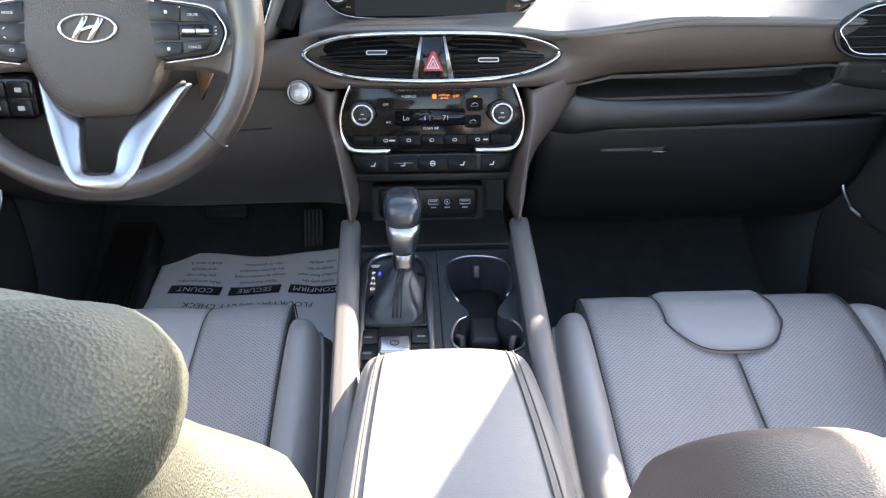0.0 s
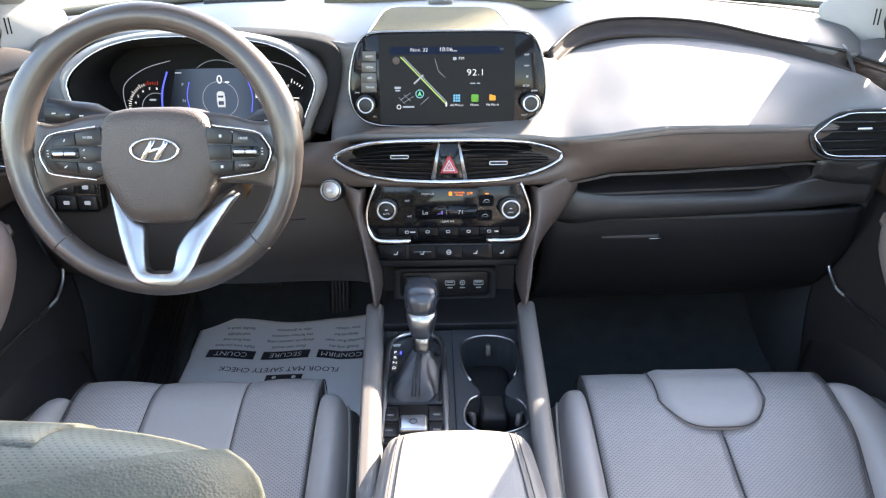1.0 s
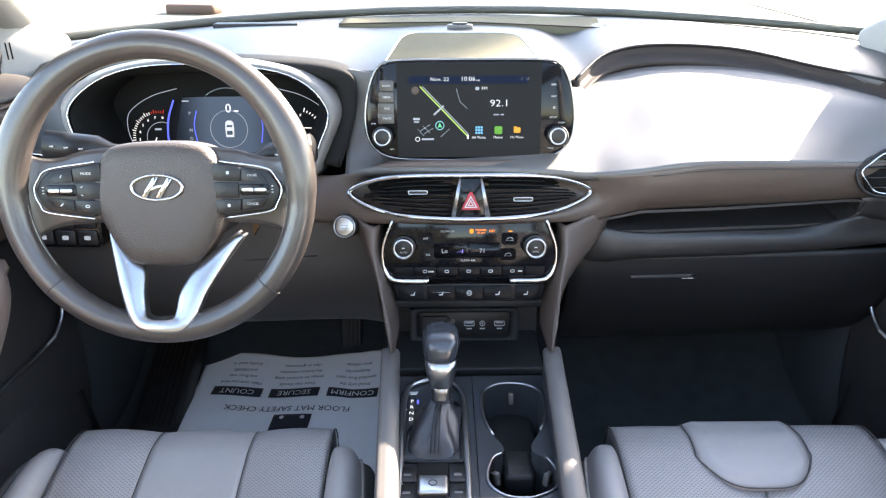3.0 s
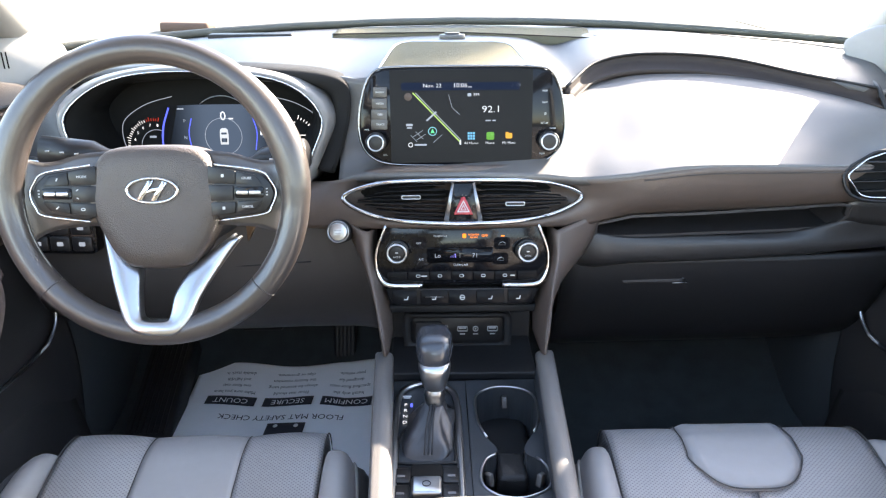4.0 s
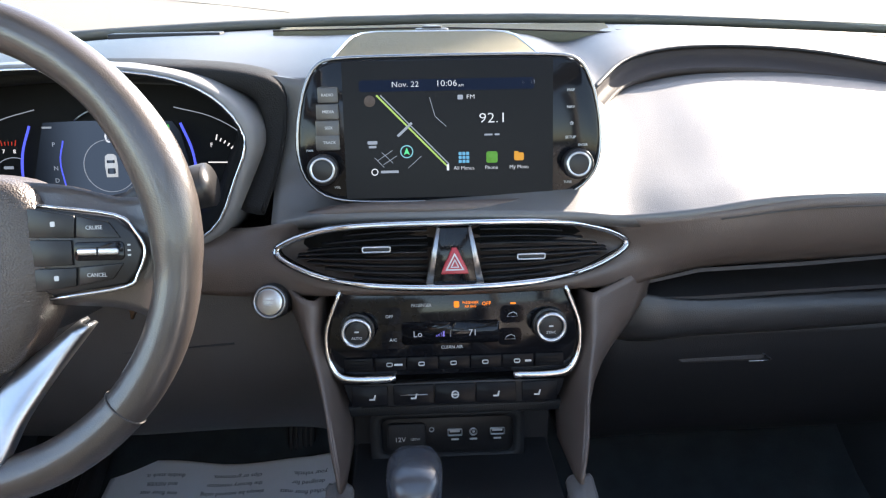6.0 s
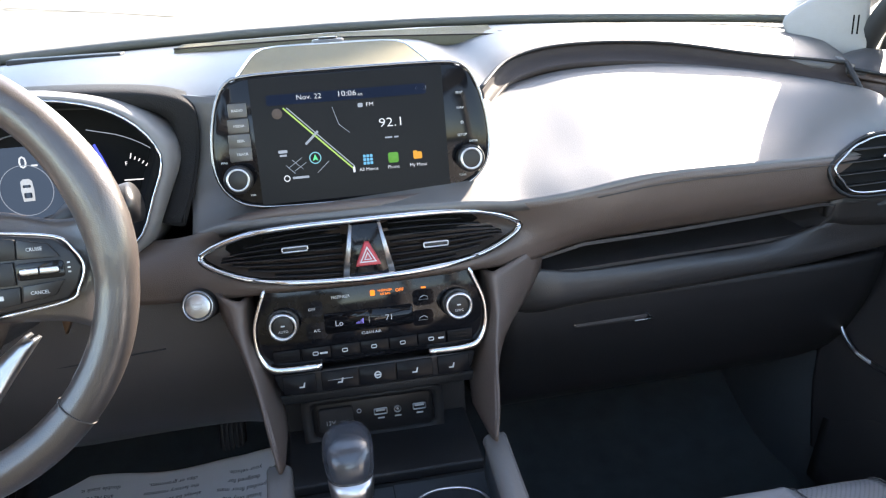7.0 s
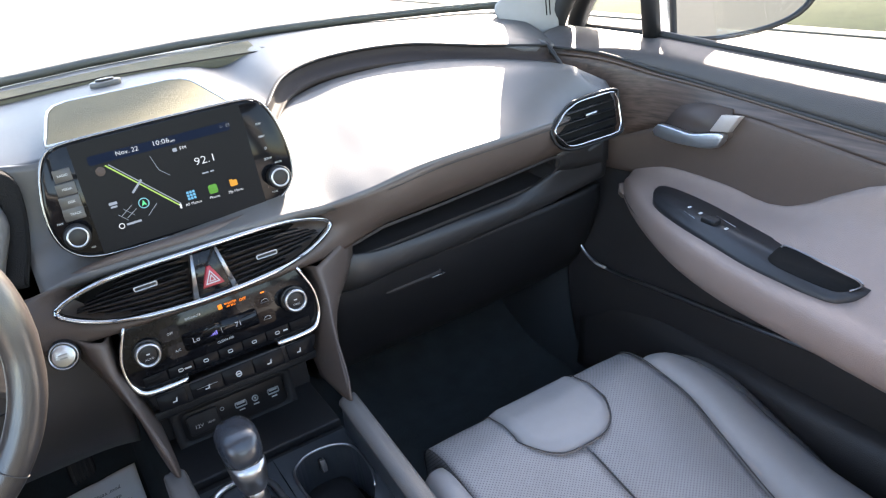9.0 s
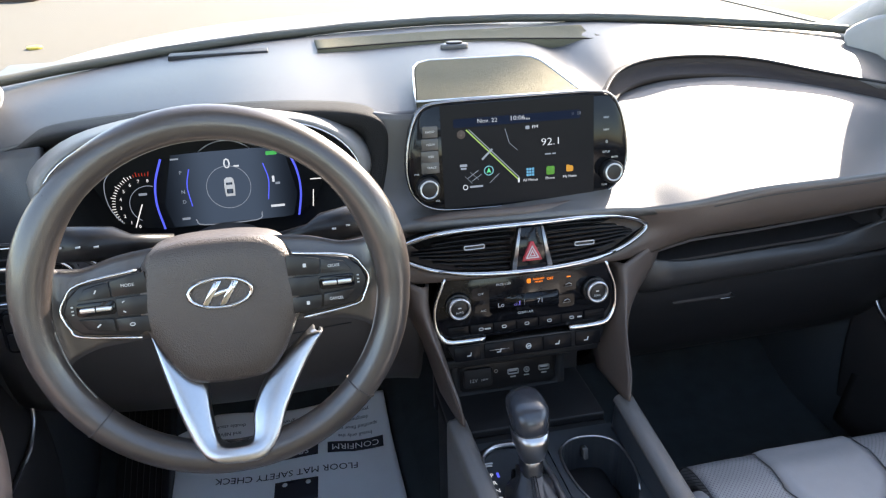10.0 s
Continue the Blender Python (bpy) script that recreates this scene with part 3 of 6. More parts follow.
# tray slot and its dark lower lip
slot = [[(x, y0 - 0.0645 * x, z0), (x, 1.13, z0 - 0.004), (x, 1.13, z1 + 0.002), (x, y1 - 0.0645 * x, z1)] for x, y0, z0, y1, z1 in
        ((0.19, 1.04, 0.907, 1.045, 0.885), (0.24, 1.042, 0.919, 1.05, 0.882), (0.34, 1.052, 0.921, 1.065, 0.882), (0.45, 1.065, 0.925, 1.08, 0.882), (0.54, 1.078, 0.928, 1.09, 0.885), (0.56, 1.08, 0.925, 1.085, 0.905))]
bm = bmesh.new()
loops = [[bm.verts.new(p) for p in r] for r in slot]
for a, b in zip(loops, loops[1:]):
    for i in range(3):
        bm.faces.new((a[i], a[i + 1], b[i + 1], b[i]))
bm.faces.new(loops[0])
bm.faces.new(loops[-1])
part("tray_slot", bm, LOWER, dash, "black open tray slot", smooth=False, solid=-0.004)
lower = [
    (0.150, [(1.050, 0.896), (1.047, 0.880), (1.046, 0.858), (1.050, 0.840), (1.066, 0.825)]),
    (0.200, [(1.032, 0.890), (1.027, 0.876), (1.026, 0.857), (1.033, 0.841), (1.054, 0.828)]),
    (0.25, [(1.034, 0.883), (1.029, 0.872), (1.028, 0.855), (1.036, 0.842), (1.059, 0.832)]),
    (0.36, [(1.043, 0.882), (1.035, 0.872), (1.034, 0.855), (1.042, 0.842), (1.067, 0.834)]),
    (0.48, [(1.053, 0.883), (1.043, 0.872), (1.041, 0.857), (1.049, 0.845), (1.074, 0.838)]),
    (0.58, [(1.051, 0.905), (1.053, 0.878), (1.051, 0.862), (1.058, 0.850), (1.083, 0.843)]),
    (0.66, [(1.049, 0.930), (1.055, 0.890), (1.057, 0.868), (1.065, 0.855), (1.087, 0.846)]),
]
part("lower_lip", sheet([[(x, y, z) for y, z in r] for x, r in lower], 6, 4), LIPGREY, dash, "dark brown rounded lower lip", solid=0.01)
part("end_cap", sheet([[(0.555, 1.042, 0.932), (0.555, 1.052, 0.898)], [(0.61, 1.048, 0.932), (0.61, 1.052, 0.89)], [(0.665, 1.052, 0.932), (0.665, 1.056, 0.885)]], 3, 3), LIPGREY, dash, solid=0.01)

glovebox = thing("glovebox", "dark brown closed glovebox lid with slim latch", "glovebox", (0.36, 1.15, 0.7))
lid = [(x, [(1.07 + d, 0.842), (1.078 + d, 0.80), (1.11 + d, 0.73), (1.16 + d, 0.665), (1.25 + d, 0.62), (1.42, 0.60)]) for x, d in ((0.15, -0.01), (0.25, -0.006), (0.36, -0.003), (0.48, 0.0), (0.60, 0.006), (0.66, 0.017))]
part("lid", sheet([[(x, y, z) for y, z in r] for x, r in lid], 4, 4), LIDSHADED, glovebox, solid=0.012)
latch_at = plane_at((0.288, 1.0640, 0.806), (1, 0.02, 0), (0, 0.30, 1))
latch = part("latch", slab(rounded(0.096, 0.017, 0.006, 3), latch_at, -0.004, 0.004, 0.002), LOWER, glovebox, "slim latch")
part("latch_edge", tube([latch_at @ Vector(p) for p in ((0.030, -0.009, 0.004), (0.045, -0.009, 0.004), (0.053, -0.008, 0.005), (0.034, 0.009, 0.004))], 0.0009, 6), DULL, glovebox, "pale silver edge line")

# driver's side: knee panel under the column
knee = [(x, [(1.06 + d, 0.915), (1.055 + d, 0.87), (1.06 + d, 0.80), (1.09 + d, 0.735), (1.15 + d, 0.695), (1.30, 0.70)]) for x, d in ((-0.66, 0.03), (-0.55, 0.0), (-0.38, -0.015), (-0.25, -0.01), (-0.17, -0.01), (-0.128, -0.02))]
part("knee_panel", sheet([[(x, y, z) for y, z in r] for x, r in knee], 4, 4), KNEE, dash, "dark brown knee panel", solid=0.012)
part("knee_joint", tube(spline([(-0.64, 1.088, 0.86), (-0.5, 1.053, 0.845), (-0.35, 1.042, 0.84), (-0.22, 1.046, 0.845)], 4), 0.0012, 5), BLACK, dash)

# centre stack, from the climate panel down to the console
stack = thing("center_stack", "taupe edged black centre stack below the vents", "centre stack", (0, 1.0, 0.7), kind="structure")
for s in (-1, 1):
    wing = [
        [(0.165 * s, 1.035, 0.915), (0.148 * s, 1.005, 0.912), (0.128 * s, 1.0, 0.908), (0.120 * s, 1.03, 0.905)],
        [(0.158 * s, 1.04, 0.88), (0.140 * s, 0.992, 0.875), (0.128 * s, 0.988, 0.872), (0.120 * s, 1.03, 0.87)],
        [(0.143 * s, 1.04, 0.84), (0.127 * s, 0.965, 0.838), (0.119 * s, 0.965, 0.836), (0.113 * s, 1.03, 0.835)],
        [(0.126 * s, 1.05, 0.79), (0.114 * s, 0.925, 0.798), (0.109 * s, 0.925, 0.798), (0.104 * s, 1.03, 0.795)],
        [(0.117 * s, 0.99, 0.757), (0.110 * s, 0.908, 0.768), (0.102 * s, 0.908, 0.768), (0.100 * s, 0.99, 0.760)],
    ]
    if s > 0:
        # the passenger's side wing spreads up into the leather band
        for row, (x, y, z) in zip(wing, ((0.200, 1.030, 0.926), (0.184, 1.026, 0.880), (0.160, 1.030, 0.838))):
            row[0] = (x, y, z)
    part("side_wing", sheet(wing, 5, 4), BANDING, stack, "taupe curved side wing", solid=0.004)
for x, y0, y1, z0, z1, nm in ((0.112, 1.01, 1.03, 0.79, 0.915, "back_plate"), (0.108, 1.075, 1.09, 0.66, 0.80, "tray_back"), (0.106, 0.965, 1.08, 0.69, 0.703, "tray_floor"), (0.112, 1.0, 1.08, 0.782, 0.794, "tray_top")):
    part(nm, block(-x, x, y0, y1, z0, z1), BLACK, stack, "black grained plastic", bevel=0.003)

# ---- centre vents ----
vents = thing("center_air_vent", "twin black centre air vent in chrome surround", "air vent", (0, 1.0, 0.95))
VM = plane_at((0, 0.985, 0.953), (1, 0, 0), (0, 0.20, 1))


def bow(u):
    """How far the vent's front falls back towards its tips."""
    return -1.1 * u * u


def vent_line(scale, lift=0.0):
    top = [(-0.163, 0.008), (-0.135, 0.021), (-0.09, 0.029), (0, 0.031), (0.09, 0.029), (0.135, 0.021), (0.163, 0.008)]
    low = [(0.155, -0.004), (0.118, -0.0185), (0.07, -0.0245), (0, -0.0262), (-0.07, -0.0245), (-0.118, -0.0185), (-0.155, -0.004)]
    return [VM @ Vector((u * (1 - (1 - scale) * 0.45), v * scale, bow(u) + lift)) for u, v in top + low]


part("surround", tube(spline(vent_line(1.0), 4, True), 0.0040, 10, True, flat=0.8), CHROME, vents, "polished chrome surround")
strip_pts = spline([VM @ Vector((u, v, bow(u) + 0.003)) for u, v in ((-0.114, -0.0192), (-0.07, -0.0247), (0, -0.0268), (0.07, -0.0247), (0.114, -0.0192))], 6)
part("lower_strip", tube(strip_pts, [0.0016 + 0.0034 * min(1.0, 4.5 * i / 24, 4.5 * (24 - i) / 24) for i in range(25)], 8, flat=0.7), CHROME, vents, "bright chrome strip")
back = bmesh.new()
loop = [back.verts.new(p) for p in spline(vent_line(0.98, -0.03), 3, True)]
front = [back.verts.new(p) for p in spline(vent_line(0.98, -0.001), 3, True)]
for i in range(len(loop)):
    back.faces.new((loop[i], loop[(i + 1) % len(loop)], front[(i + 1) % len(loop)], front[i]))
back.faces.new(loop)
part("duct", back, CAVE, vents, smooth=False)
SLAT = material("black vent slat", (0.0085, 0.0085, 0.0095), 0.45, 0, 0.12, 20, 0, 0, 0, 0.2)
for v, half in ((0.0245, 0.100), (0.0180, 0.120), (0.0115, 0.134), (0.0050, 0.143), (-0.0015, 0.144), (-0.0080, 0.134), (-0.0145, 0.118), (-0.0205, 0.092)):
    for s in (-1, 1):
        pts = [VM @ Vector((s * u, v * (1 - 0.9 * (u / 0.17) ** 3), bow(u) - 0.008)) for u in (0.024, half * 0.5, half * 0.8, half)]
        part("slat", tube(spline(pts, 3), 0.0042, 6, flat=0.20), SLAT, vents)
for s in (-1, 1):
    tm = VM @ pose(0.07 * s, 0.008 - 0.010 * (s > 0), bow(0.07) - 0.004)
    tab = part("tab", slab(rounded(0.026, 0.0058, 0.002, 3), tm, 0, 0.005, 0.001), SATIN, vents, "dark tab with silver edge")
    part("tab_edge", ringed(rounded(0.0262, 0.0060, 0.002, 3), rounded(0.0236, 0.0030, 0.001, 3), tm, 0.004, 0.0062), SILVER, tab)
part("hazard_housing", slab([(-0.025, -0.024), (0.025, -0.024), (0.014, 0.027), (-0.014, 0.027)], VM, -0.01, 0.001, 0.002), PIANO, vents)
for s in (-1, 1):
    part("hazard_cheek", slab([(s * 0.0195, -0.0235), (s * 0.0262, -0.0235), (s * 0.0155, 0.0268), (s * 0.0125, 0.0268)], VM, -0.008, 0.0022, 0.0006), DULL, vents, "dull silver cheek")
part("hazard_button", slab([(-0.0125, -0.015), (0.0125, -0.015), (0.011, -0.010), (0.0022, 0.009), (-0.0022, 0.009), (-0.011, -0.010)], VM, 0, 0.004, 0.0015), RED, vents, "red hazard button")
part("hazard_mark", ringed([(-0.0085, -0.0115), (0.0085, -0.0115), (0, 0.0045)], [(-0.0065, -0.0103), (0.0065, -0.0103), (0, 0.002)], VM, 0.0038, 0.0046), MARK, vents, smooth=False)
part("hazard_mark", ringed([(-0.004, -0.009), (0.004, -0.009), (0, -0.001)], [(-0.0026, -0.0082), (0.0026, -0.0082), (0, -0.003)], VM, 0.0038, 0.0046), MARK, vents, smooth=False)


def side_vent(s):
    v = thing("side_air_vent", "black side air vent in chrome frame at the door", "air vent", (0.6 * s, 1.06, 0.98), group="side vents")
    m = plane_at((0.594 * s, 1.009, 0.984), (1, 0.03 * s, 0), (0, 0.20, 1))
    out = [(-0.074 * s, -0.004), (-0.048 * s, 0.018), (-0.020 * s, 0.027), (0.050 * s, 0.026), (0.0565 * s, 0.010), (0.054 * s, -0.024), (0.044 * s, -0.036), (-0.050 * s, -0.034)]
    pts = [m @ Vector((u, w, 0.002)) for u, w in out]
    dense = []
    for a, b in zip(pts, pts[1:] + pts[:1]):
        dense += [a.lerp(b, 0.14), a.lerp(b, 0.5), a.lerp(b, 0.86)]
    part("surround", tube(spline(dense, 3, True), 0.0017, 8, True, flat=0.8), CHROME, v, "chrome frame")
    part("dark_border", tube(spline([m @ Vector((u * 1.045, w * 1.08, -0.0005)) for u, w in out], 4, True), 0.0024, 8, True), SATIN, v)
    part("duct", slab(out, m, -0.02, -0.008), CAVE, v, smooth=False)
    for w, a, b in ((0.014, -0.045, 0.048), (0.001, -0.062, 0.052), (-0.012, -0.066, 0.049), (-0.025, -0.054, 0.044)):
        part("slat", tube([m @ Vector((a * s, w, -0.003)), m @ Vector((b * s, w, -0.003))], 0.0050, 6, flat=0.18), SATIN, v)
    part("tab", slab(rounded(0.022, 0.004, 0.0015, 3), m @ pose(0.0, 0.004, 0), 0, 0.004, 0.001), SILVER, v, "silver tab")
    return v


for s in (-1, 1):
    side_vent(s)

# ---- infotainment display ----
display = thing("infotainment_display", "wide tablet style car display with chrome rim, map lit", "display", (0, 1.05, 1.0))
SMOKED = material("smoked chrome", (0.1980, 0.1980, 0.2046), 0.22, 1, 0.04, 40)
DM = plane_at((0, 1.039, 1.0585), (1, 0, 0), (0, 0.16, 1))
side = [(0.060, 0.0655), (0.104, 0.0640), (0.1175, 0.0595), (0.1255, 0.0500), (0.1325, 0.0330), (0.1375, 0.0100), (0.1395, -0.0120), (0.1385, -0.0260), (0.1335, -0.0415), (0.1225, -0.0540), (0.1080, -0.0608), (0.0850, -0.0640), (0.040, -0.0652)]
hull = [(-u, v) for u, v in reversed(side)] + side
part("housing", slab(hull, DM, -0.028, 0.0, 0.003), PIANO, display, "gloss black housing")
part("rim", tube([DM @ Vector((u * 1.005, v * 1.01, -0.002)) for u, v in [(p.x, p.y) for p in spline([(u, v, 0) for u, v in hull], 2, True)]], 0.0017, 8, True), SMOKED, display, "chrome rim")
face = part("screen", slab(rounded(0.192, 0.124, 0.002, 2), DM @ pose(-0.001, 0, 0), 0, 0.0008), SCREEN, display, "dark lit screen", smooth=False)
T = 0.0012


def ui(x, y):
    return (x - 598.5) * 0.192 / 770, (335 - y) * 0.124 / 480


def ui_text(text, x, y, size, mat=WHITE, align="CENTER", wide=1.0):
    u, v = ui(x, y)
    return lettering("glyphs", text, size, DM, u, v, mat, face, align, T, narrow=wide, thin=0.014)


def ui_bar(x, y, w, h, mat=WHITE, turn=0):
    u, v = ui(x, y)
    return bar("mark", w * 0.192 / 770, h * 0.124 / 480, DM @ pose(0, 0, 0.0006), u, v, mat, face, turn, 0.0006)


ui_bar(590, 180, 640, 40, glowing("navy status strip", (0.01, 0.018, 0.042), 0.067))
ui_text("Nov. 22", 438, 177, 0.0070, wide=1.1)
ui_text("10:06", 588, 176, 0.0080, wide=1.12)
ui_text("AM", 641, 184, 0.0035)
ui_text("FM", 676, 224, 0.0056, wide=1.15)
ui_text("92.1", 757, 300, 0.0128, wide=1.2)
ui_bar(740, 357, 30, 6, DIM)
ui_bar(772, 357, 18, 6, DIM)
ui_text("All Menus", 648, 474, 0.0048)
ui_text("Phone", 750, 474, 0.0048)
ui_text("My Menu", 853, 474, 0.0048)
for i in range(3):
    for j in range(3):
        ui_bar(634 + 14 * i, 422 + 14 * j, 11, 11, CYAN)
part("phone_icon", slab(rounded(0.0105, 0.0105, 0.002, 3), DM @ pose(*ui(752, 437), 0.0008), 0, 0.0006), glowing("green icon", (0.10, 0.30, 0.06), 0.101), face)
ui_bar(752, 437, 22, 8, WHITE, 40)
ui_bar(853, 437, 36, 28, AMBER)
ui_bar(843, 422, 16, 8, AMBER)
ui_bar(638, 224, 20, 16, DIM)
ui_bar(902, 176, 18, 16, DIM)
ui_bar(872, 176, 14, 12, DIM)
ui_bar(372, 481, 66, 9, DIM)
part("compass", ringed(circle(0.0032, 16), circle(0.0024, 16), DM @ pose(*ui(317, 481), 0.0008), 0, 0.0006), WHITE, face)
ui_bar(432, 333, 72, 9, DIM, 42)
ui_bar(312, 377, 36, 12, DIM)
ui_bar(312, 392, 28, 8, DIM)
for a, b, w, mt in (((332, 212), (590, 470), 6, GREEN), ((346, 212), (592, 458), 4, DIM), ((318, 430), (352, 465), 2, DIM), ((345, 412), (385, 450), 2, DIM), ((330, 440), (385, 405), 2, DIM), ((350, 455), (400, 425), 2, DIM),
                    ((525, 222), (545, 290), 2, DIM), ((545, 290), (585, 325), 2, DIM), ((440, 470), (490, 428), 2, DIM)):
    pa, pb = Vector(ui(*a)), Vector(ui(*b))
    d = pb - pa
    bar("map_line", d.length, w * 0.00025, DM @ pose(0, 0, 0.0006), (pa.x + pb.x) / 2, (pa.y + pb.y) / 2, mt, face, math.degrees(math.atan2(d.y, d.x)), 0.0006)
ui_bar(588, 470, 8, 22, WHITE)
part("position_ring", ringed(circle(0.0060, 24), circle(0.0050, 24), DM @ pose(*ui(437, 411), 0.0008), 0, 0.0006), glowing("blue ring", (0.2, 0.5, 0.6), 0.101), face)
part("position_arrow", slab([(-0.0028, -0.003), (0, -0.0015), (0.0028, -0.003), (0, 0.0038)], DM @ pose(*ui(437, 411), 0.0008), 0, 0.0006), glowing("green arrow", (0.1, 0.7, 0.3), 0.112), face, smooth=False)
part("flag_icon", slab(circle(0.0052, 16), DM @ pose(*ui(307, 232), 0.0008), 0, 0.0005), glowing("dim red icon", (0.06, 0.055, 0.055), 0.168), face)

# key columns and knobs
# black keys made brown grey: their reflections are put into the colour
KEYSHEEN = material("satin key lightened for reflections", (0.042, 0.038, 0.035), 0.35, 0, 0.1, 20)
for i, (t, y) in enumerate((("RADIO", 208), ("MEDIA", 266), ("SEEK", 322), ("TRACK", 373))):
    v = (335 - y) * 0.124 / 480
    key = part("key", slab([(x + (0.0030, 0.0012, 0.0, -0.0005)[i] * (x < 0), y) for x, y in rounded(0.0215, 0.0143, 0.0015, 3)], DM @ pose(-0.1118, v, 0), 0, 0.002, 0.0008), KEYSHEEN, display)
    lettering("word", t, 0.0036, DM, -0.1105, v, MARK, key, w=0.0022)
for t, y in (("MAP", 207), ("NAV", 266), ("SETUP", 373)):
    v = (335 - y) * 0.124 / 480
    lettering("word", t, 0.0036, DM, 0.1115, v, MARK, display, w=0.0008)
part("star_mark", ringed([(0.002 * math.cos(radians(90 + 36 * i)) * (1 if i % 2 == 0 else 0.5), 0.002 * math.sin(radians(90 + 36 * i)) * (1 if i % 2 == 0 else 0.5)) for i in range(10)],
                         [(0.0013 * math.cos(radians(90 + 36 * i)) * (1 if i % 2 == 0 else 0.5), 0.0013 * math.sin(radians(90 + 36 * i)) * (1 if i % 2 == 0 else 0.5)) for i in range(10)], DM @ pose(0.1125, 0.003, 0), 0, 0.0008), MARK, display, smooth=False)
for u, top, low in ((-0.117, "PWR", "VOL"), (0.117, "ENTER", "TUNE")):
    knob = part("knob", slab(circle(0.0142, 36), DM @ pose(u, -0.034, 0), 0, 0.013, 0.002), SATIN, display)
    part("knob_ring", ringed(circle(0.0114, 36), circle(0.0092, 36), DM @ pose(u, -0.034, 0), 0.004, 0.0140), SILVER, knob, "chrome knob ring")
    lettering("word", top, 0.003, DM, u + (0.006 if u > 0 else -0.012), -0.017, MARK, display, w=0.0008)
    lettering("word", low, 0.003, DM, u + (-0.008 if u > 0 else 0.012), -0.051, MARK, display, w=0.0008)

# ---- speaker grille and sensor on the dash ----
SM = plane_at((-0.005, 1.176, 1.1186), (1, 0, 0), (0, 1, 0.16))
spk = thing("speaker_grille", "flat grey beige speaker grille with silver edge", "speaker grille", (0, 1.165, 1.12))
spk_half = [(0.102, -0.075), (0.099, -0.050), (0.0945, -0.020), (0.0895, 0.014), (0.085, 0.036), (0.0765, 0.051), (0.060, 0.058)]
spk_out = spk_half + [(-u - 0.006, v + 0.004) for u, v in reversed(spk_half)]
part("mesh_cover", slab(spk_out, SM, -0.01, 0.006, 0.002), MESHTOP, spk)
part("edge_strip", tube([SM @ Vector((u * 1.02, v * 1.02, 0.005)) for u, v in spk_out], 0.0017, 6, True), SILVER, spk, "silver edge strip")
sensor = thing("light_sensor", "small oval light sensor on the dash top", "sensor", (-0.006, 1.367, 1.126))
part("base", slab(circle(0.022, 24, ry=0.012), plane_at((-0.006, 1.367, 1.1258), (1, 0, 0), (0, 1, 0)), -0.01, 0.004, 0.002), DASH, sensor)
part("lens", slab(circle(0.013, 24, ry=0.008), plane_at((-0.006, 1.367, 1.1296), (1, 0, 0), (0, 1, 0)), -0.002, 0.003, 0.001), SATIN, sensor)
for x0, x1, y0 in ((-0.44, -0.29, 1.435),):
    de = thing("defrost_vent", "narrow black defroster slot at the windscreen foot", "defroster vent", (x0, y0, 1.13))
    part("slot", block(x0, x1, y0 - 0.014, y0 + 0.014, 1.105, 1.1262), BLACK, de, bevel=0.002)

# raised strip of fine mesh along the windscreen foot
strip = thing("defroster_strip", "narrow grey beige mesh strip at the windscreen foot", "defroster grille", (0, 1.45, 1.13))
sx = [-0.215 + 0.46 * i / 10 for i in range(11)]
bm = sheet([[(x, 1.505 - 0.30 * x * x, 1.105), (x, 1.500 - 0.30 * x * x, 1.1262), (x, 1.470 - 0.30 * x * x, 1.1272 - 0.020 * max(0.0, x)), (x, 1.436 - 0.30 * x * x, 1.1276 - 0.036 * max(0.0, x)), (x, 1.412 - 0.30 * x * x, 1.1272 - 0.040 * max(0.0, x)), (x, 1.408 - 0.30 * x * x, 1.105)] for x in sx], 3, 3)
part("mesh", bm, MESHTOP, strip, solid=0.003)
part("edge", tube(spline([(x, 1.410 - 0.30 * x * x, 1.1282 - 0.040 * max(0.0, x)) for x in sx], 3), 0.0010, 5), LIP, strip, "dark joint line")
part("end_cap", block(0.243, 0.256, 1.400, 1.470, 1.10, 1.1215), LIP, strip, bevel=0.004)

# ---- climate panel ----
climate = thing("climate_panel", "gloss black climate control panel with chrome brackets", "climate control", (0, 1.0, 0.82))
CM = plane_at((-0.001, 0.993, 0.873), (1, 0, 0), (0, 0.13, 1))
c_out = [(-0.106, 0.044), (0.106, 0.044), (0.120, 0.010), (0.120, -0.018), (0.108, -0.040), (-0.108, -0.040), (-0.120, -0.018), (-0.120, 0.010)]
part("panel", slab(c_out, CM, -0.03, 0.0, 0.002), PIANO, climate, "gloss black panel")
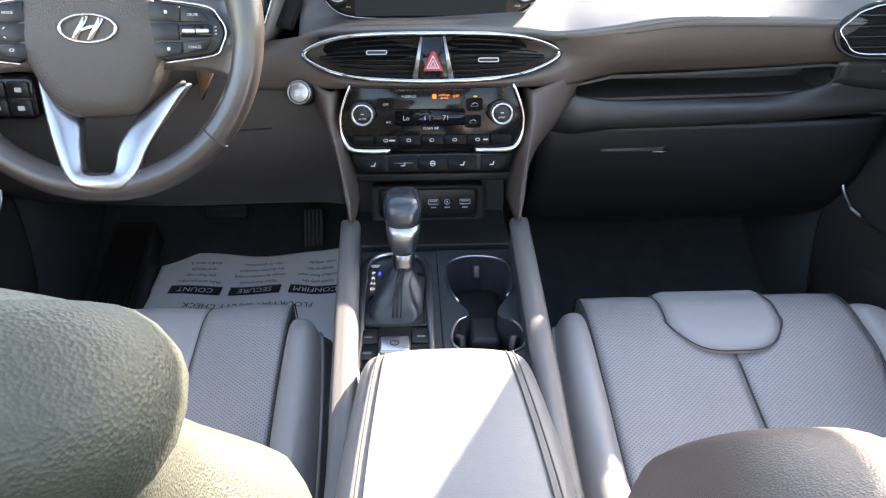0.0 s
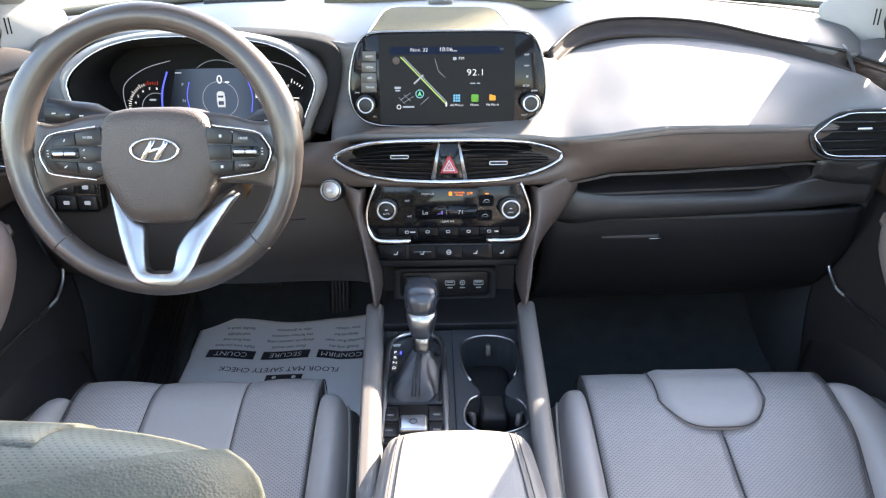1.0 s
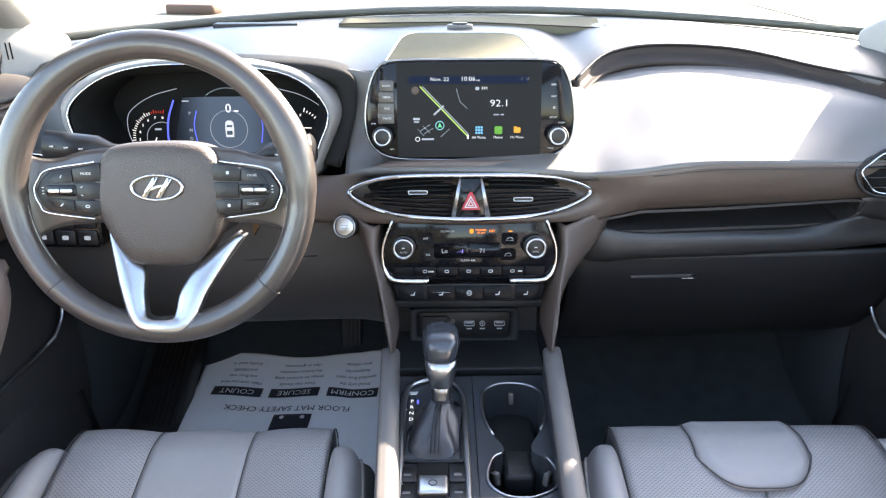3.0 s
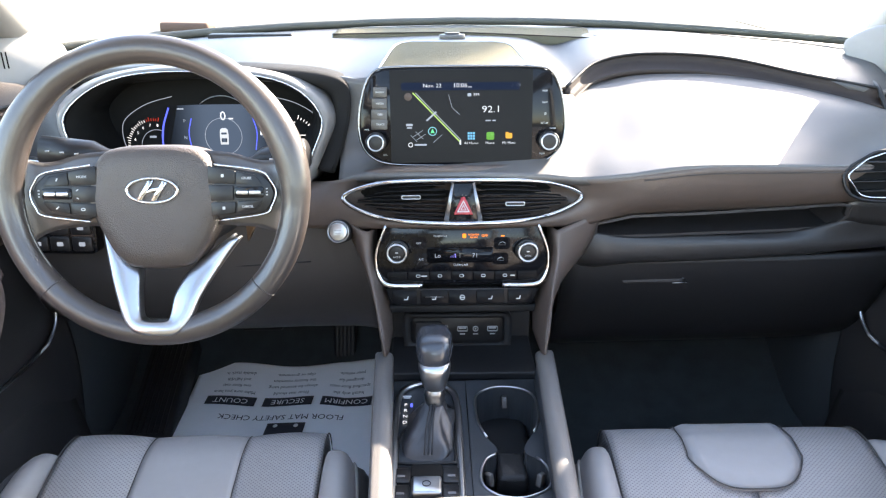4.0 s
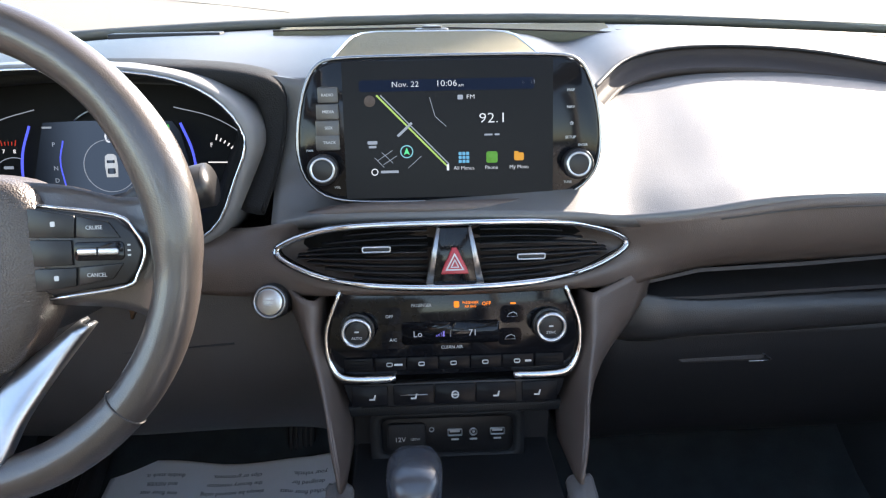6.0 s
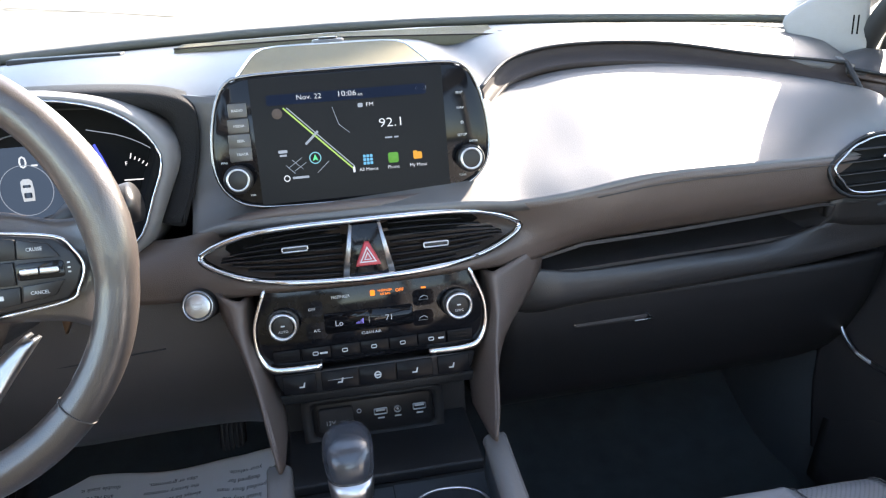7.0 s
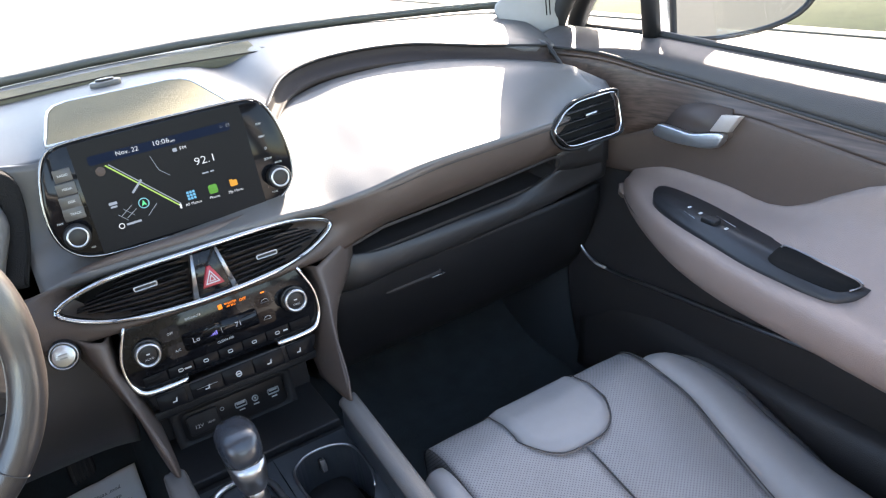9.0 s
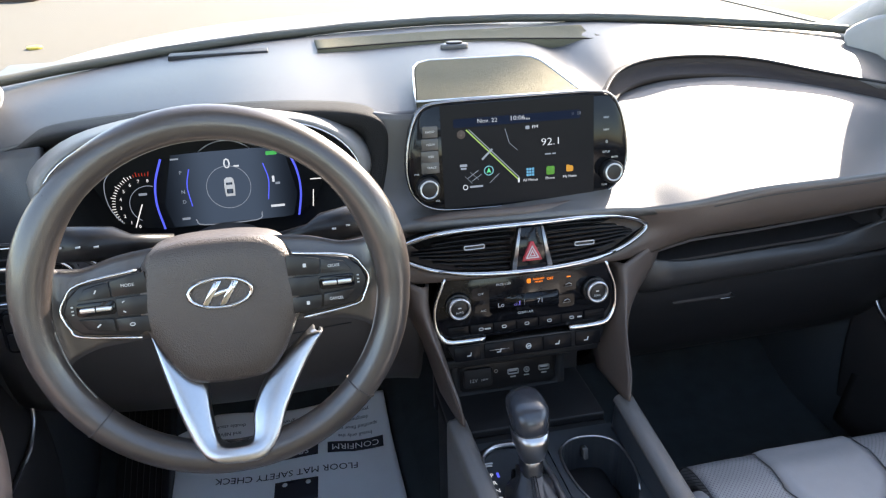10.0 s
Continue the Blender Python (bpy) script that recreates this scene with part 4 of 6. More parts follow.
for s in (-1, 1):
    arm_pts = spline([CM @ Vector((u * s, v, 0.001)) for u, v in ((0.104, 0.047), (0.1175, 0.012), (0.1195, -0.012), (0.1155, -0.029), (0.106, -0.0395), (0.086, -0.0420), (0.056, -0.0420))], 4)
    part("bracket", tube(arm_pts, [0.0024 + 0.0026 * min(1.0, max(0.0, (i - 8) / 8)) for i in range(len(arm_pts))], 8), CHROME, climate, "chrome bracket")
    kn = part("dial", slab(circle(0.0165, 40), CM @ pose(0.0900 * s, 0.008, 0), 0, 0.006, 0.001), SATIN, climate)
    part("dial_ring", ringed(circle(0.0142, 40), circle(0.0112, 40), CM @ pose(0.0900 * s, 0.008, 0), 0.003, 0.016), SILVER, kn, "chrome dial ring")
    part("dial_cap", slab(circle(0.0110, 32), CM @ pose(0.0900 * s, 0.008, 0), 0.002, 0.013, 0.001), SATIN, kn)
    lettering("word", "AUTO" if s < 0 else "SYNC", 0.0036, CM, 0.0900 * s, 0.003, MARK, kn, w=0.0136)
    bar("mark", 0.004, 0.0014, CM @ pose(0, 0, 0.013), 0.0900 * s, 0.009, MARK, kn)
for t, u, v in (("OFF", -0.060, 0.019), ("A/C", -0.057, -0.004)):
    b = part("button", slab(rounded(0.022, 0.017, 0.004, 3), CM @ pose(u, v, 0), -0.004, 0.0001), PIANO, climate, smooth=False)
    lettering("word", t, 0.0042, CM, u, v, MARK, b, w=0.0008)
for u, v in ((0.055, 0.018), (0.053, -0.004)):
    b = part("button", slab(rounded(0.022, 0.017, 0.004, 3), CM @ pose(u, v, 0), -0.004, 0.0001), PIANO, climate, smooth=False)
    part("car_mark", tube([CM @ Vector((u + a, v + c, 0.002)) for a, c in ((-0.005, -0.002), (-0.003, 0.001), (0.001, 0.0025), (0.004, 0.001), (0.005, -0.002))], 0.0004, 5, True), MARK, b)
bar("indicator", 0.005, 0.0015, CM, 0.056, 0.0285, ORANGE, climate)
lettering("word", "PASSENGER", 0.0043, CM, -0.030, 0.029, MARK, climate, w=0.0008, narrow=0.85)
lettering("word", "PASSENGER", 0.0034, CM, 0.016, 0.0305, ORANGE, climate, w=0.0008, narrow=0.85)
lettering("word", "AIR BAG", 0.0034, CM, 0.016, 0.0268, ORANGE, climate, w=0.0008, narrow=0.85)
lettering("word", "OFF", 0.0050, CM, 0.031, 0.029, ORANGE, climate, w=0.0008)
bar("belt_mark", 0.005, 0.006, CM, 0.003, 0.029, ORANGE, climate)
win = part("window", slab(rounded(0.092, 0.022, 0.003, 3), CM @ pose(-0.003, 0.002, 0), 0, 0.0006), PIANO, climate)
lettering("glyphs", "Lo", 0.0085, CM, -0.034, 0.001, DIM, win, w=0.001)
lettering("glyphs", "71", 0.0085, CM, 0.018, 0.001, DIM, win, w=0.001)
for i in range(4):
    bar("fan_level", 0.0015, 0.002 + 0.0012 * i, CM, -0.016 + 0.0022 * i, -0.001 + 0.0006 * i, VIOLET, win)
bar("mark", 0.0007, 0.007, CM, -0.003, 0.001, DIM, win)
lettering("word", "CLEAN AIR", 0.0042, CM, -0.002, -0.0125, MARK, climate, w=0.0008)
GLOSSKEY = material("gloss black key", (0.006, 0.006, 0.007), 0.22, 0, 0.1, 20, 0, 0, 0, 0.06)
for i in range(7):
    u = -0.0905 + 0.0302 * i
    w = 0.0296 if 0 < i < 6 else 0.027
    b = part("key", slab(rounded(w, 0.0128, 0.0008, 2), CM @ pose(u, -0.0275, 0), 0, 0.002, 0.0006), GLOSSKEY, climate)
    if 0 < i < 6:
        part("key_mark", ringed(rounded(0.006, 0.004, 0.0015, 3), rounded(0.0045, 0.0026, 0.001, 3), CM @ pose(u - 0.001, -0.0275, 0), 0.002, 0.0035), MARK, b)
    else:
        for k in range(3):
            bar("grille_bar", 0.018, 0.001, CM @ pose(0, 0, 0.003), u, -0.0315 + 0.004 * k, CAVE, b)
bar("word_bar", 0.008, 0.0018, CM @ pose(0, 0, 0.003), -0.053, -0.0275, MARK, climate)
bar("word_bar", 0.006, 0.0018, CM @ pose(0, 0, 0.003), 0.070, -0.0275, MARK, climate)
# heated seat keys below
HM = plane_at((-0.001, 0.982, 0.8165), (1, 0, 0), (0, 0.22, 1))
h_out = [(-0.1045, 0.0115), (0.1045, 0.0115), (0.1025, 0.0), (0.097, -0.009), (0.087, -0.0125), (-0.087, -0.0125), (-0.097, -0.009), (-0.1025, 0.0)]
part("seat_key_panel", slab(h_out, HM, -0.03, 0.0, 0.002), SATIN, climate)
for i in range(5):
    u = -0.0785 + 0.03925 * i
    b = part("seat_key", slab(rounded(0.0386 if 0 < i < 4 else 0.0340, 0.0195, 0.0012, 2), HM @ pose(u * (1.0 if 0 < i < 4 else 1.03), -0.0003, 0), 0, 0.0015, 0.0006), GLOSSKEY, climate)
    if i == 2:
        part("wheel_mark", ringed(circle(0.0038, 16), circle(0.0026, 16), HM @ pose(u, -0.001, 0), 0.001, 0.0026), MARK, b)
        bar("mark", 0.0052, 0.0014, HM @ pose(0, 0, 0.0018), u, -0.001, MARK, b)
    else:
        part("seat_mark", slab([(-0.003, -0.0022), (0.0022, -0.0022), (0.0034, 0.003), (0.0022, 0.003), (0.0008, -0.0008), (-0.003, -0.0008)], HM @ pose(u, -0.002, 0), 0.0013, 0.0020), MARK, b, smooth=False)
part("silver_line", tube([HM @ Vector((-0.052, 0.0, 0.0022)), HM @ Vector((-0.026, 0.0, 0.0022))], 0.0004, 5), SILVER, climate)

# sockets below
sock = thing("socket_panel", "black socket panel with charging ports", "socket panel", (0, 1.05, 0.73))
UM = plane_at((-0.006, 1.053, 0.7255), (1, 0, 0), (0, 0.10, 1))
part("surround", ringed(rounded(0.165, 0.058, 0.010), rounded(0.142, 0.044, 0.009), UM, -0.02, 0.006), BLACK, sock)
part("plate", slab(rounded(0.142, 0.044, 0.009), UM, -0.02, 0.0, 0.001), SATIN, sock)
part("cover", slab(rounded(0.042, 0.030, 0.005), UM @ pose(-0.044, 0, 0), 0, 0.004, 0.002), BLACK, sock, "flip cover of the power socket")
lettering("word", "12V", 0.0075, UM, -0.051, -0.003, MARK, sock, w=0.0044)
lettering("word", "180W", 0.0042, UM, -0.035, -0.003, MARK, sock, w=0.0044)
for u in (0.008, 0.054):
    pt = part("usb_port", ringed(rounded(0.0165, 0.0085, 0.002, 3), rounded(0.0135, 0.0055, 0.001, 3), UM @ pose(u, 0.002, 0), 0, 0.0015), SILVER, sock, "silver rimmed port")
    bar("tongue", 0.011, 0.002, UM, u, 0.003, MARK, pt)
    bar("word_bar", 0.008, 0.0018, UM, u, -0.0065, MARK, sock)
part("aux_port", ringed(circle(0.0045, 20), circle(0.003, 20), UM @ pose(0.028, 0.002, 0), 0, 0.0015), SILVER, sock)
part("aux_pin", slab(circle(0.0016, 12), UM @ pose(0.028, 0.002, 0), 0, 0.001), MARK, sock)
bar("word_bar", 0.008, 0.0018, UM, 0.028, -0.0065, MARK, sock)
part("charge_mark", ringed(circle(0.0028, 12), circle(0.002, 12), UM @ pose(-0.017, 0.006, 0), 0, 0.001), MARK, sock)

# start button
start = thing("start_button", "round silver engine start button", "start button", (-0.175, 1.0, 0.92))
BM = plane_at((-0.172, 1.006, 0.906), (1, -0.10, 0), (0, 0.30, 1))
part("collar", slab(circle(0.0168, 36), BM, -0.03, 0.002, 0.002), BLACK, start)
part("ring", ringed(circle(0.0156, 36), circle(0.0134, 36), BM, 0, 0.0045), DULL, start, "chrome ring")
part("button", slab(circle(0.0132, 36), BM, 0, 0.005, 0.002), SILVER, start, "satin silver cap")
bar("word_bar", 0.010, 0.0018, BM @ pose(0, 0, 0.005), 0, 0.002, DULL, start, lift=0.0002)
bar("word_bar", 0.008, 0.0018, BM @ pose(0, 0, 0.005), 0, -0.002, DULL, start, lift=0.0002)

# ---- instrument cluster ----
cluster = thing("instrument_cluster", "lit instrument cluster in a hooded black recess", "instrument cluster", (-0.37, 1.1, 1.0))
RING = [(-0.552, 1.050), (-0.518, 1.088), (-0.462, 1.110), (-0.385, 1.116), (-0.278, 1.109), (-0.222, 1.088), (-0.194, 1.050), (-0.206, 1.010), (-0.232, 0.962), (-0.29, 0.945), (-0.45, 0.945), (-0.51, 0.962), (-0.536, 0.998)]


def ring_at(y0, scale, lean=0.12):
    cx, cz = -0.372, 1.03
    out = []
    for x, z in RING:
        # the flare dies out under the hood
        k = 1 + (scale - 1) * (min(1.0, max(0.08, (0.084 - (z - cz)) / 0.04)) if scale > 1 else 1)
        out.append((cx + (x - cx) * k, y0 + (z - cz) * lean, cz + (z - cz) * k))
    return spline(out, 4, True)


def funnel(y0, s0, y1, s1, y2=None, s2=None):
    bm = bmesh.new()
    loops = [[bm.verts.new(p) for p in ring_at(*a)] for a in ((y0, s0), (y1, s1)) + (((y2, s2),) if y2 else ())]
    for a, b in zip(loops, loops[1:]):
        for i in range(len(a)):
            bm.faces.new((a[i], a[(i + 1) % len(a)], b[(i + 1) % len(a)], b[i]))
    return bm


part("recess", funnel(1.068, 1.0, 1.165, 0.86), CAVE, cluster, "black recess wall", solid=-0.004)
part("surround", funnel(1.066, 1.0, 1.072, 1.04, 1.100, 1.115), material("light grey cluster surround plastic", (0.145, 0.141, 0.138), 0.5, 0, 0.05, 14, 0.15, 1000), cluster, "grey flared surround", solid=-0.004)
part("bright_line", tube(ring_at(1.064, 1.0), 0.0015, 6, True), CHROME, cluster, "chrome edge line")
QM = plane_at((-0.356, 1.155, 1.020), (1, 0, 0), (0, 0.14, 1))
part("backplate", slab(rounded(0.37, 0.155, 0.02), QM @ pose(-0.016, 0, 0), -0.006, 0.0), CAVE, cluster, smooth=False)
lcd = part("lcd", slab([(-0.074, -0.060), (0.078, -0.060), (0.086, -0.03), (0.076, 0.020), (0.068, 0.032), (0.034, 0.034), (-0.034, 0.034), (-0.066, 0.033), (-0.082, -0.03)], QM, 0, 0.002), CLUSTER, cluster, "blue grey lit screen", smooth=False)
part("trim_arc", tube([QM @ Vector((0.050 * math.cos(radians(a)), -0.006 + 0.053 * math.sin(radians(a)), 0.004)) for a in range(50, 131, 8)], 0.0008, 5), SILVER, cluster)
part("trim_arc", tube(spline([QM @ Vector((u, v, 0.004)) for u, v in ((-0.046, -0.052), (-0.036, -0.060), (0.030, -0.060), (0.038, -0.050))], 4), 0.0008, 5), DIM, cluster)
lettering("speed", "0", 0.019, QM, 0.001, 0.0165, WHITE, lcd, w=0.0025)
bar("unit", 0.007, 0.002, QM @ pose(0, 0, 0.002), 0.0125, 0.013, WHITE, lcd)
part("circle_line", ringed(circle(0.0280, 40), circle(0.0273, 40), QM @ pose(0, -0.0135, 0.002), 0, 0.001), DIM, lcd)
icon = glowing("pale car icon", (0.45, 0.50, 0.56), 0.130)
part("car_icon", slab([(-0.0058, -0.012), (0.0058, -0.012), (0.0066, 0.0), (0.0058, 0.010), (0.003, 0.0125), (-0.003, 0.0125), (-0.0058, 0.010), (-0.0066, 0.0)], QM @ pose(0.001, -0.0135, 0.002), 0, 0.001), icon, lcd)
bar("car_roof", 0.008, 0.006, QM @ pose(0, 0, 0.003), 0.001, -0.019, CLUSTER, lcd)
bar("car_glass", 0.008, 0.003, QM @ pose(0, 0, 0.003), 0.001, -0.009, CLUSTER, lcd)
for t, v in (("P", 0.010), ("N", -0.015), ("D", -0.028)):
    lettering("gear", t, 0.0065, QM, -0.057, v, DIM, lcd, w=0.0025)
bar("top_bar", 0.010, 0.002, QM @ pose(0, 0, 0.002), -0.062, 0.028, DIM, lcd)
bar("range_mark", 0.003, 0.008, QM @ pose(0, 0, 0.002), 0.057, -0.008, WHITE, lcd)
bar("range_mark", 0.006, 0.003, QM @ pose(0, 0, 0.002), 0.062, -0.014, DIM, lcd)
bar("distance_bar", 0.018, 0.003, QM @ pose(0, 0, 0.002), 0.059, -0.044, WHITE, lcd)
bar("odo_bar", 0.010, 0.003, QM @ pose(0, 0, 0.002), -0.058, -0.050, DIM, lcd)
bar("ready_mark", 0.014, 0.005, QM @ pose(0, 0, 0.002), 0.058, 0.026, glowing("green indicator", (0.10, 0.75, 0.18), 0.056), lcd)
for s in (-1, 1):
    part("light_arc", tube(spline([QM @ Vector((s * u, v, 0.006)) for u, v in ((0.078, 0.030), (0.088, 0.002), (0.0905, -0.027), (0.085, -0.060))], 5), 0.0014, 6), BLUE, cluster, "blue light bar")
    part("inner_arc", tube(spline([QM @ Vector((s * u, v, 0.004)) for u, v in ((0.046, 0.014), (0.051, -0.008), (0.048, -0.034))], 5), 0.0008, 5), BLUE, lcd)
    part("line", tube(spline([QM @ Vector((s * u, v, 0.004)) for u, v in ((0.072, 0.0465), (0.110, 0.036), (0.140, 0.018), (0.150, 0.0), (0.146, -0.03), (0.125, -0.06))], 4), 0.0006, 5), DIM, cluster)
# dial ticks: rev counter and fuel
TICK = glowing("white dial tick", (0.8, 0.8, 0.82), 0.146)
RUST = glowing("red dial tick", (0.55, 0.05, 0.03), 0.090)
for i in range(33):
    a = radians(78 + 170 * i / 32)
    r0, r1 = 0.0365, 0.0405 if i % 4 else 0.0425
    cx, cy = -0.104, -0.026
    p, q = (QM @ Vector((cx + r * math.cos(a), cy + r * math.sin(a), 0.003)) for r in (r0, r1))
    part("tick", tube([p, q], 0.0005, 4), RUST if i < 6 else TICK, cluster)
for i in range(9):
    a = radians(78 + 170 * i / 8)
    lettering("figure", str(8 - i), 0.0058, QM, -0.104 + 0.0305 * math.cos(a), -0.026 + 0.0305 * math.sin(a), TICK, cluster, w=0.003)
part("dial_arc", tube([QM @ Vector((-0.100 + 0.0235 * math.cos(radians(a)), -0.026 + 0.0235 * math.sin(radians(a)), 0.003)) for a in range(70, 250, 10)], 0.0005, 5), DIM, cluster)
bar("unit", 0.010, 0.003, QM @ pose(0, 0, 0.002), -0.106, -0.013, DIM, cluster)
part("needle", tube([QM @ Vector((-0.108, -0.025, 0.006)), QM @ Vector((-0.120, -0.054, 0.006))], 0.0008, 5), TICK, cluster)
for i in range(21):
    a = radians(74 - 160 * i / 20)
    p, q = (QM @ Vector((0.104 + r * math.cos(a), -0.020 + r * math.sin(a), 0.003)) for r in (0.0325, 0.036 if i % 4 else 0.0385))
    part("tick", tube([p, q], 0.00065, 4), TICK, cluster)
part("needle", tube([QM @ Vector((0.104, -0.0118, 0.006)), QM @ Vector((0.132, -0.0125, 0.006))], 0.0007, 5), TICK, cluster)
part("needle", tube([QM @ Vector((0.104, -0.054, 0.006)), QM @ Vector((0.107, -0.026, 0.006))], 0.0007, 5), TICK, cluster)
lettering("figure", "H", 0.006, QM, 0.122, -0.044, TICK, cluster, w=0.003)
lettering("figure", "F", 0.006, QM, 0.108, 0.006, TICK, cluster, w=0.003)
bar("lamp_mark", 0.005, 0.005, QM @ pose(0, 0, 0.002), 0.139, 0.011, ORANGE, cluster)
# hood over the cluster
hood_rows = []
for x, y, z in ((-0.66, 1.19, 1.052), (-0.60, 1.165, 1.075), (-0.55, 1.14, 1.097), (-0.45, 1.118, 1.110), (-0.36, 1.112, 1.115), (-0.26, 1.107, 1.113), (-0.19, 1.10, 1.106), (-0.160, 1.096, 1.092), (-0.157, 1.092, 1.062), (-0.166, 1.082, 1.02), (-0.182, 1.07, 0.978)):
    c = Vector((x + 0.372, 0, z - 1.03))
    inn = Vector((x, y, z)) - c * (0.11 if x < -0.27 else 0.12) + Vector((0, 0, -0.006))
    hood_rows.append([Vector((x, y + 0.03, z + 0.004)), Vector((x, y, z + 0.002)), Vector((x, y - 0.008, z - 0.004)), inn + Vector((0, 0.0, 0)), inn + Vector((0, 0.04, 0))])
part("hood", sheet(hood_rows, 5, 4), material("matt black visor leather", (0.0085, 0.0080, 0.0078), 0.7, 0, 0.1, 20, 0.4, 700, 0, 0.2), cluster, "black soft hood edge", solid=0.004)

# ---- steering wheel ----
wheel = thing("steering_wheel", "brown grey leather steering wheel with silver lower spokes", "steering wheel", (-0.357, 0.85, 0.95))
WM = plane_at((-0.3505, 0.828, 1.0205), (1, 0, 0), (0, 0.24, 1))


R = 0.1590
RX, RY = R, 0.985 * R
rim_pts, rim_r = [], []
for i in range(96):
    a = 2 * math.pi * i / 96
    grip = 0.0030 * (math.exp(-((math.degrees(a) - 20) / 20) ** 2) + math.exp(-((math.degrees(a) - 160) / 20) ** 2))
    rim_pts.append(WM @ Vector((RX * math.cos(a), RY * math.sin(a), 0.004)))
    rim_r.append(0.0155 + grip)
part("rim", tube(rim_pts, rim_r, 16, True), WHEEL, wheel, "leather wrapped rim")
for deg in (40, 140, 222, 318):
    a = radians(deg)
    part("rim_joint", tube([WM @ Vector((RX * math.cos(a) + 0.0158 * math.cos(t) * math.cos(a), RY * math.sin(a) + 0.0158 * math.cos(t) * math.sin(a), 0.004 + 0.0158 * math.sin(t))) for t in (2 * math.pi * j / 20 for j in range(20))], 0.0007, 5, True), SEAM, wheel)
st = []
for i in range(60):
    a = radians(45 + 90 * i / 59)
    st.append(WM @ Vector(((RX - 0.0150) * math.cos(a), (RY - 0.0150) * math.sin(a), 0.004)))
part("stitching", tube(st, 0.0011, 5), THREAD, wheel)
for a0, a1 in ((150, 215), (325, 390)):
    part("stitching", tube([WM @ Vector(((RX - 0.0150) * math.cos(radians(a)), (RY - 0.0150) * math.sin(radians(a)), 0.004)) for a in np.linspace(a0, a1, 40)], 0.0011, 5), THREAD, wheel)

# spokes
for s in (-1, 1):
    sp = [[WM @ Vector((s * u, v0, w)), WM @ Vector((s * u, (v0 + v1) / 2, w + k)), WM @ Vector((s * u, v1, w))] for u, v0, v1, w, k in
          ((0.155, 0.030, -0.046, 0.004, 0.002), (0.146, 0.043, -0.064, -0.003, 0.001), (0.136, 0.037, -0.050, -0.011, 0.004), (0.115, 0.036, -0.041, -0.014, 0.007), (0.085, 0.044, -0.038, -0.015, 0.008), (0.05, 0.048, -0.036, -0.017, 0.008))]
    part("spoke", sheet(sp, 5, 6), WHEEL, wheel, "leather side spoke", solid=0.012)
    pod = [(s * u, v) for u, v in ((0.066, 0.031), (0.118, 0.023), (0.130, 0.012), (0.135, 0.0), (0.130, -0.014), (0.122, -0.022), (0.074, -0.029), (0.066, -0.024))]
    tilt = WM @ pose(0, 0, -0.0035)
    pod_part = part("control_pod", slab(pod, tilt, -0.008, 0.004, 0.002), SATIN, wheel, "satin black control pod")
    part("pod_rim", tube(spline([tilt @ Vector((s * u, v, 0.004)) for u, v in ((0.068, 0.032), (0.118, 0.0245), (0.131, 0.013), (0.1365, 0.0), (0.131, -0.015), (0.122, -0.0235), (0.072, -0.0305))], 4), 0.0014, 6), CHROME, pod_part, "chrome pod rim")
    for shape in (((0.121, 0.0095), (0.114, 0.0200), (0.0935, 0.0243), (0.0925, 0.0100)), ((0.0912, 0.0100), (0.0922, 0.0246), (0.062, 0.0305), (0.062, 0.0110)),
                  ((0.0890, 0.0085), (0.062, 0.0092), (0.062, -0.0085), (0.0890, -0.0080)),
                  ((0.122, -0.0075), (0.0935, -0.0095), (0.0925, -0.0215), (0.115, -0.0178)), ((0.0912, -0.0098), (0.064, -0.0102), (0.064, -0.0255), (0.0902, -0.0220))):
        part("key", slab([(s * u, v) for u, v in shape], tilt, 0.003, 0.0056, 0.0006), SATIN, pod_part)
    part("roller_plate", slab(rounded(0.033, 0.0125, 0.003, 3, s * 0.1065, 0.0008), tilt, 0.003, 0.0050, 0.0004), PIANO, pod_part)
    part("roller", slab(rounded(0.0275, 0.0052, 0.0020, 3, s * 0.1065, 0.0008), tilt, 0.004, 0.0080, 0.0012), SILVER, pod_part, "silver roller")
    part("roller_gap", slab(rounded(0.0012, 0.0054, 0.0004, 2, s * 0.1065, 0.0008), tilt, 0.004, 0.0083), BLACK, pod_part)
    for dv in (-0.0032, 0.0, 0.0036):
        bar("mark", 0.0020, 0.0011, tilt @ pose(0, 0, 0.0045), s * 0.1262, 0.001 + dv, MARK, pod_part)
    if s > 0:
        for t, u, v in (("CRUISE", 0.1045, 0.0165), ("CANCEL", 0.1045, -0.0150)):
            lettering("word", t, 0.0038, tilt, u, v, MARK, pod_part, w=0.0058, narrow=0.9)
        for v in (0.0195, -0.0165):
            bar("mark", 0.0030, 0.0034, tilt @ pose(0, 0, 0.0056), 0.078, v, MARK, pod_part)
    else:
        lettering("word", "MODE", 0.0040, tilt, -0.0775, 0.0195, MARK, pod_part, w=0.0058)
        bar("mark", 0.0036, 0.0012, tilt @ pose(0, 0, 0.0056), -0.105, 0.0165, MARK, pod_part, 60)
        bar("mark", 0.0042, 0.0013, tilt @ pose(0, 0, 0.0056), -0.106, -0.0145, MARK, pod_part, 40)
        part("mark", ringed(circle(0.0026, 14, ry=0.0018), circle(0.0016, 14, ry=0.0009), tilt @ pose(-0.078, -0.0165, 0.0056), 0, 0.0005), MARK, pod_part)
        for dv in (-0.0042, 0.0050):
            bar("mark", 0.0026, 0.0010, tilt @ pose(0, 0, 0.0056), -0.083, dv, MARK, pod_part, 35 if dv > 0 else -35)

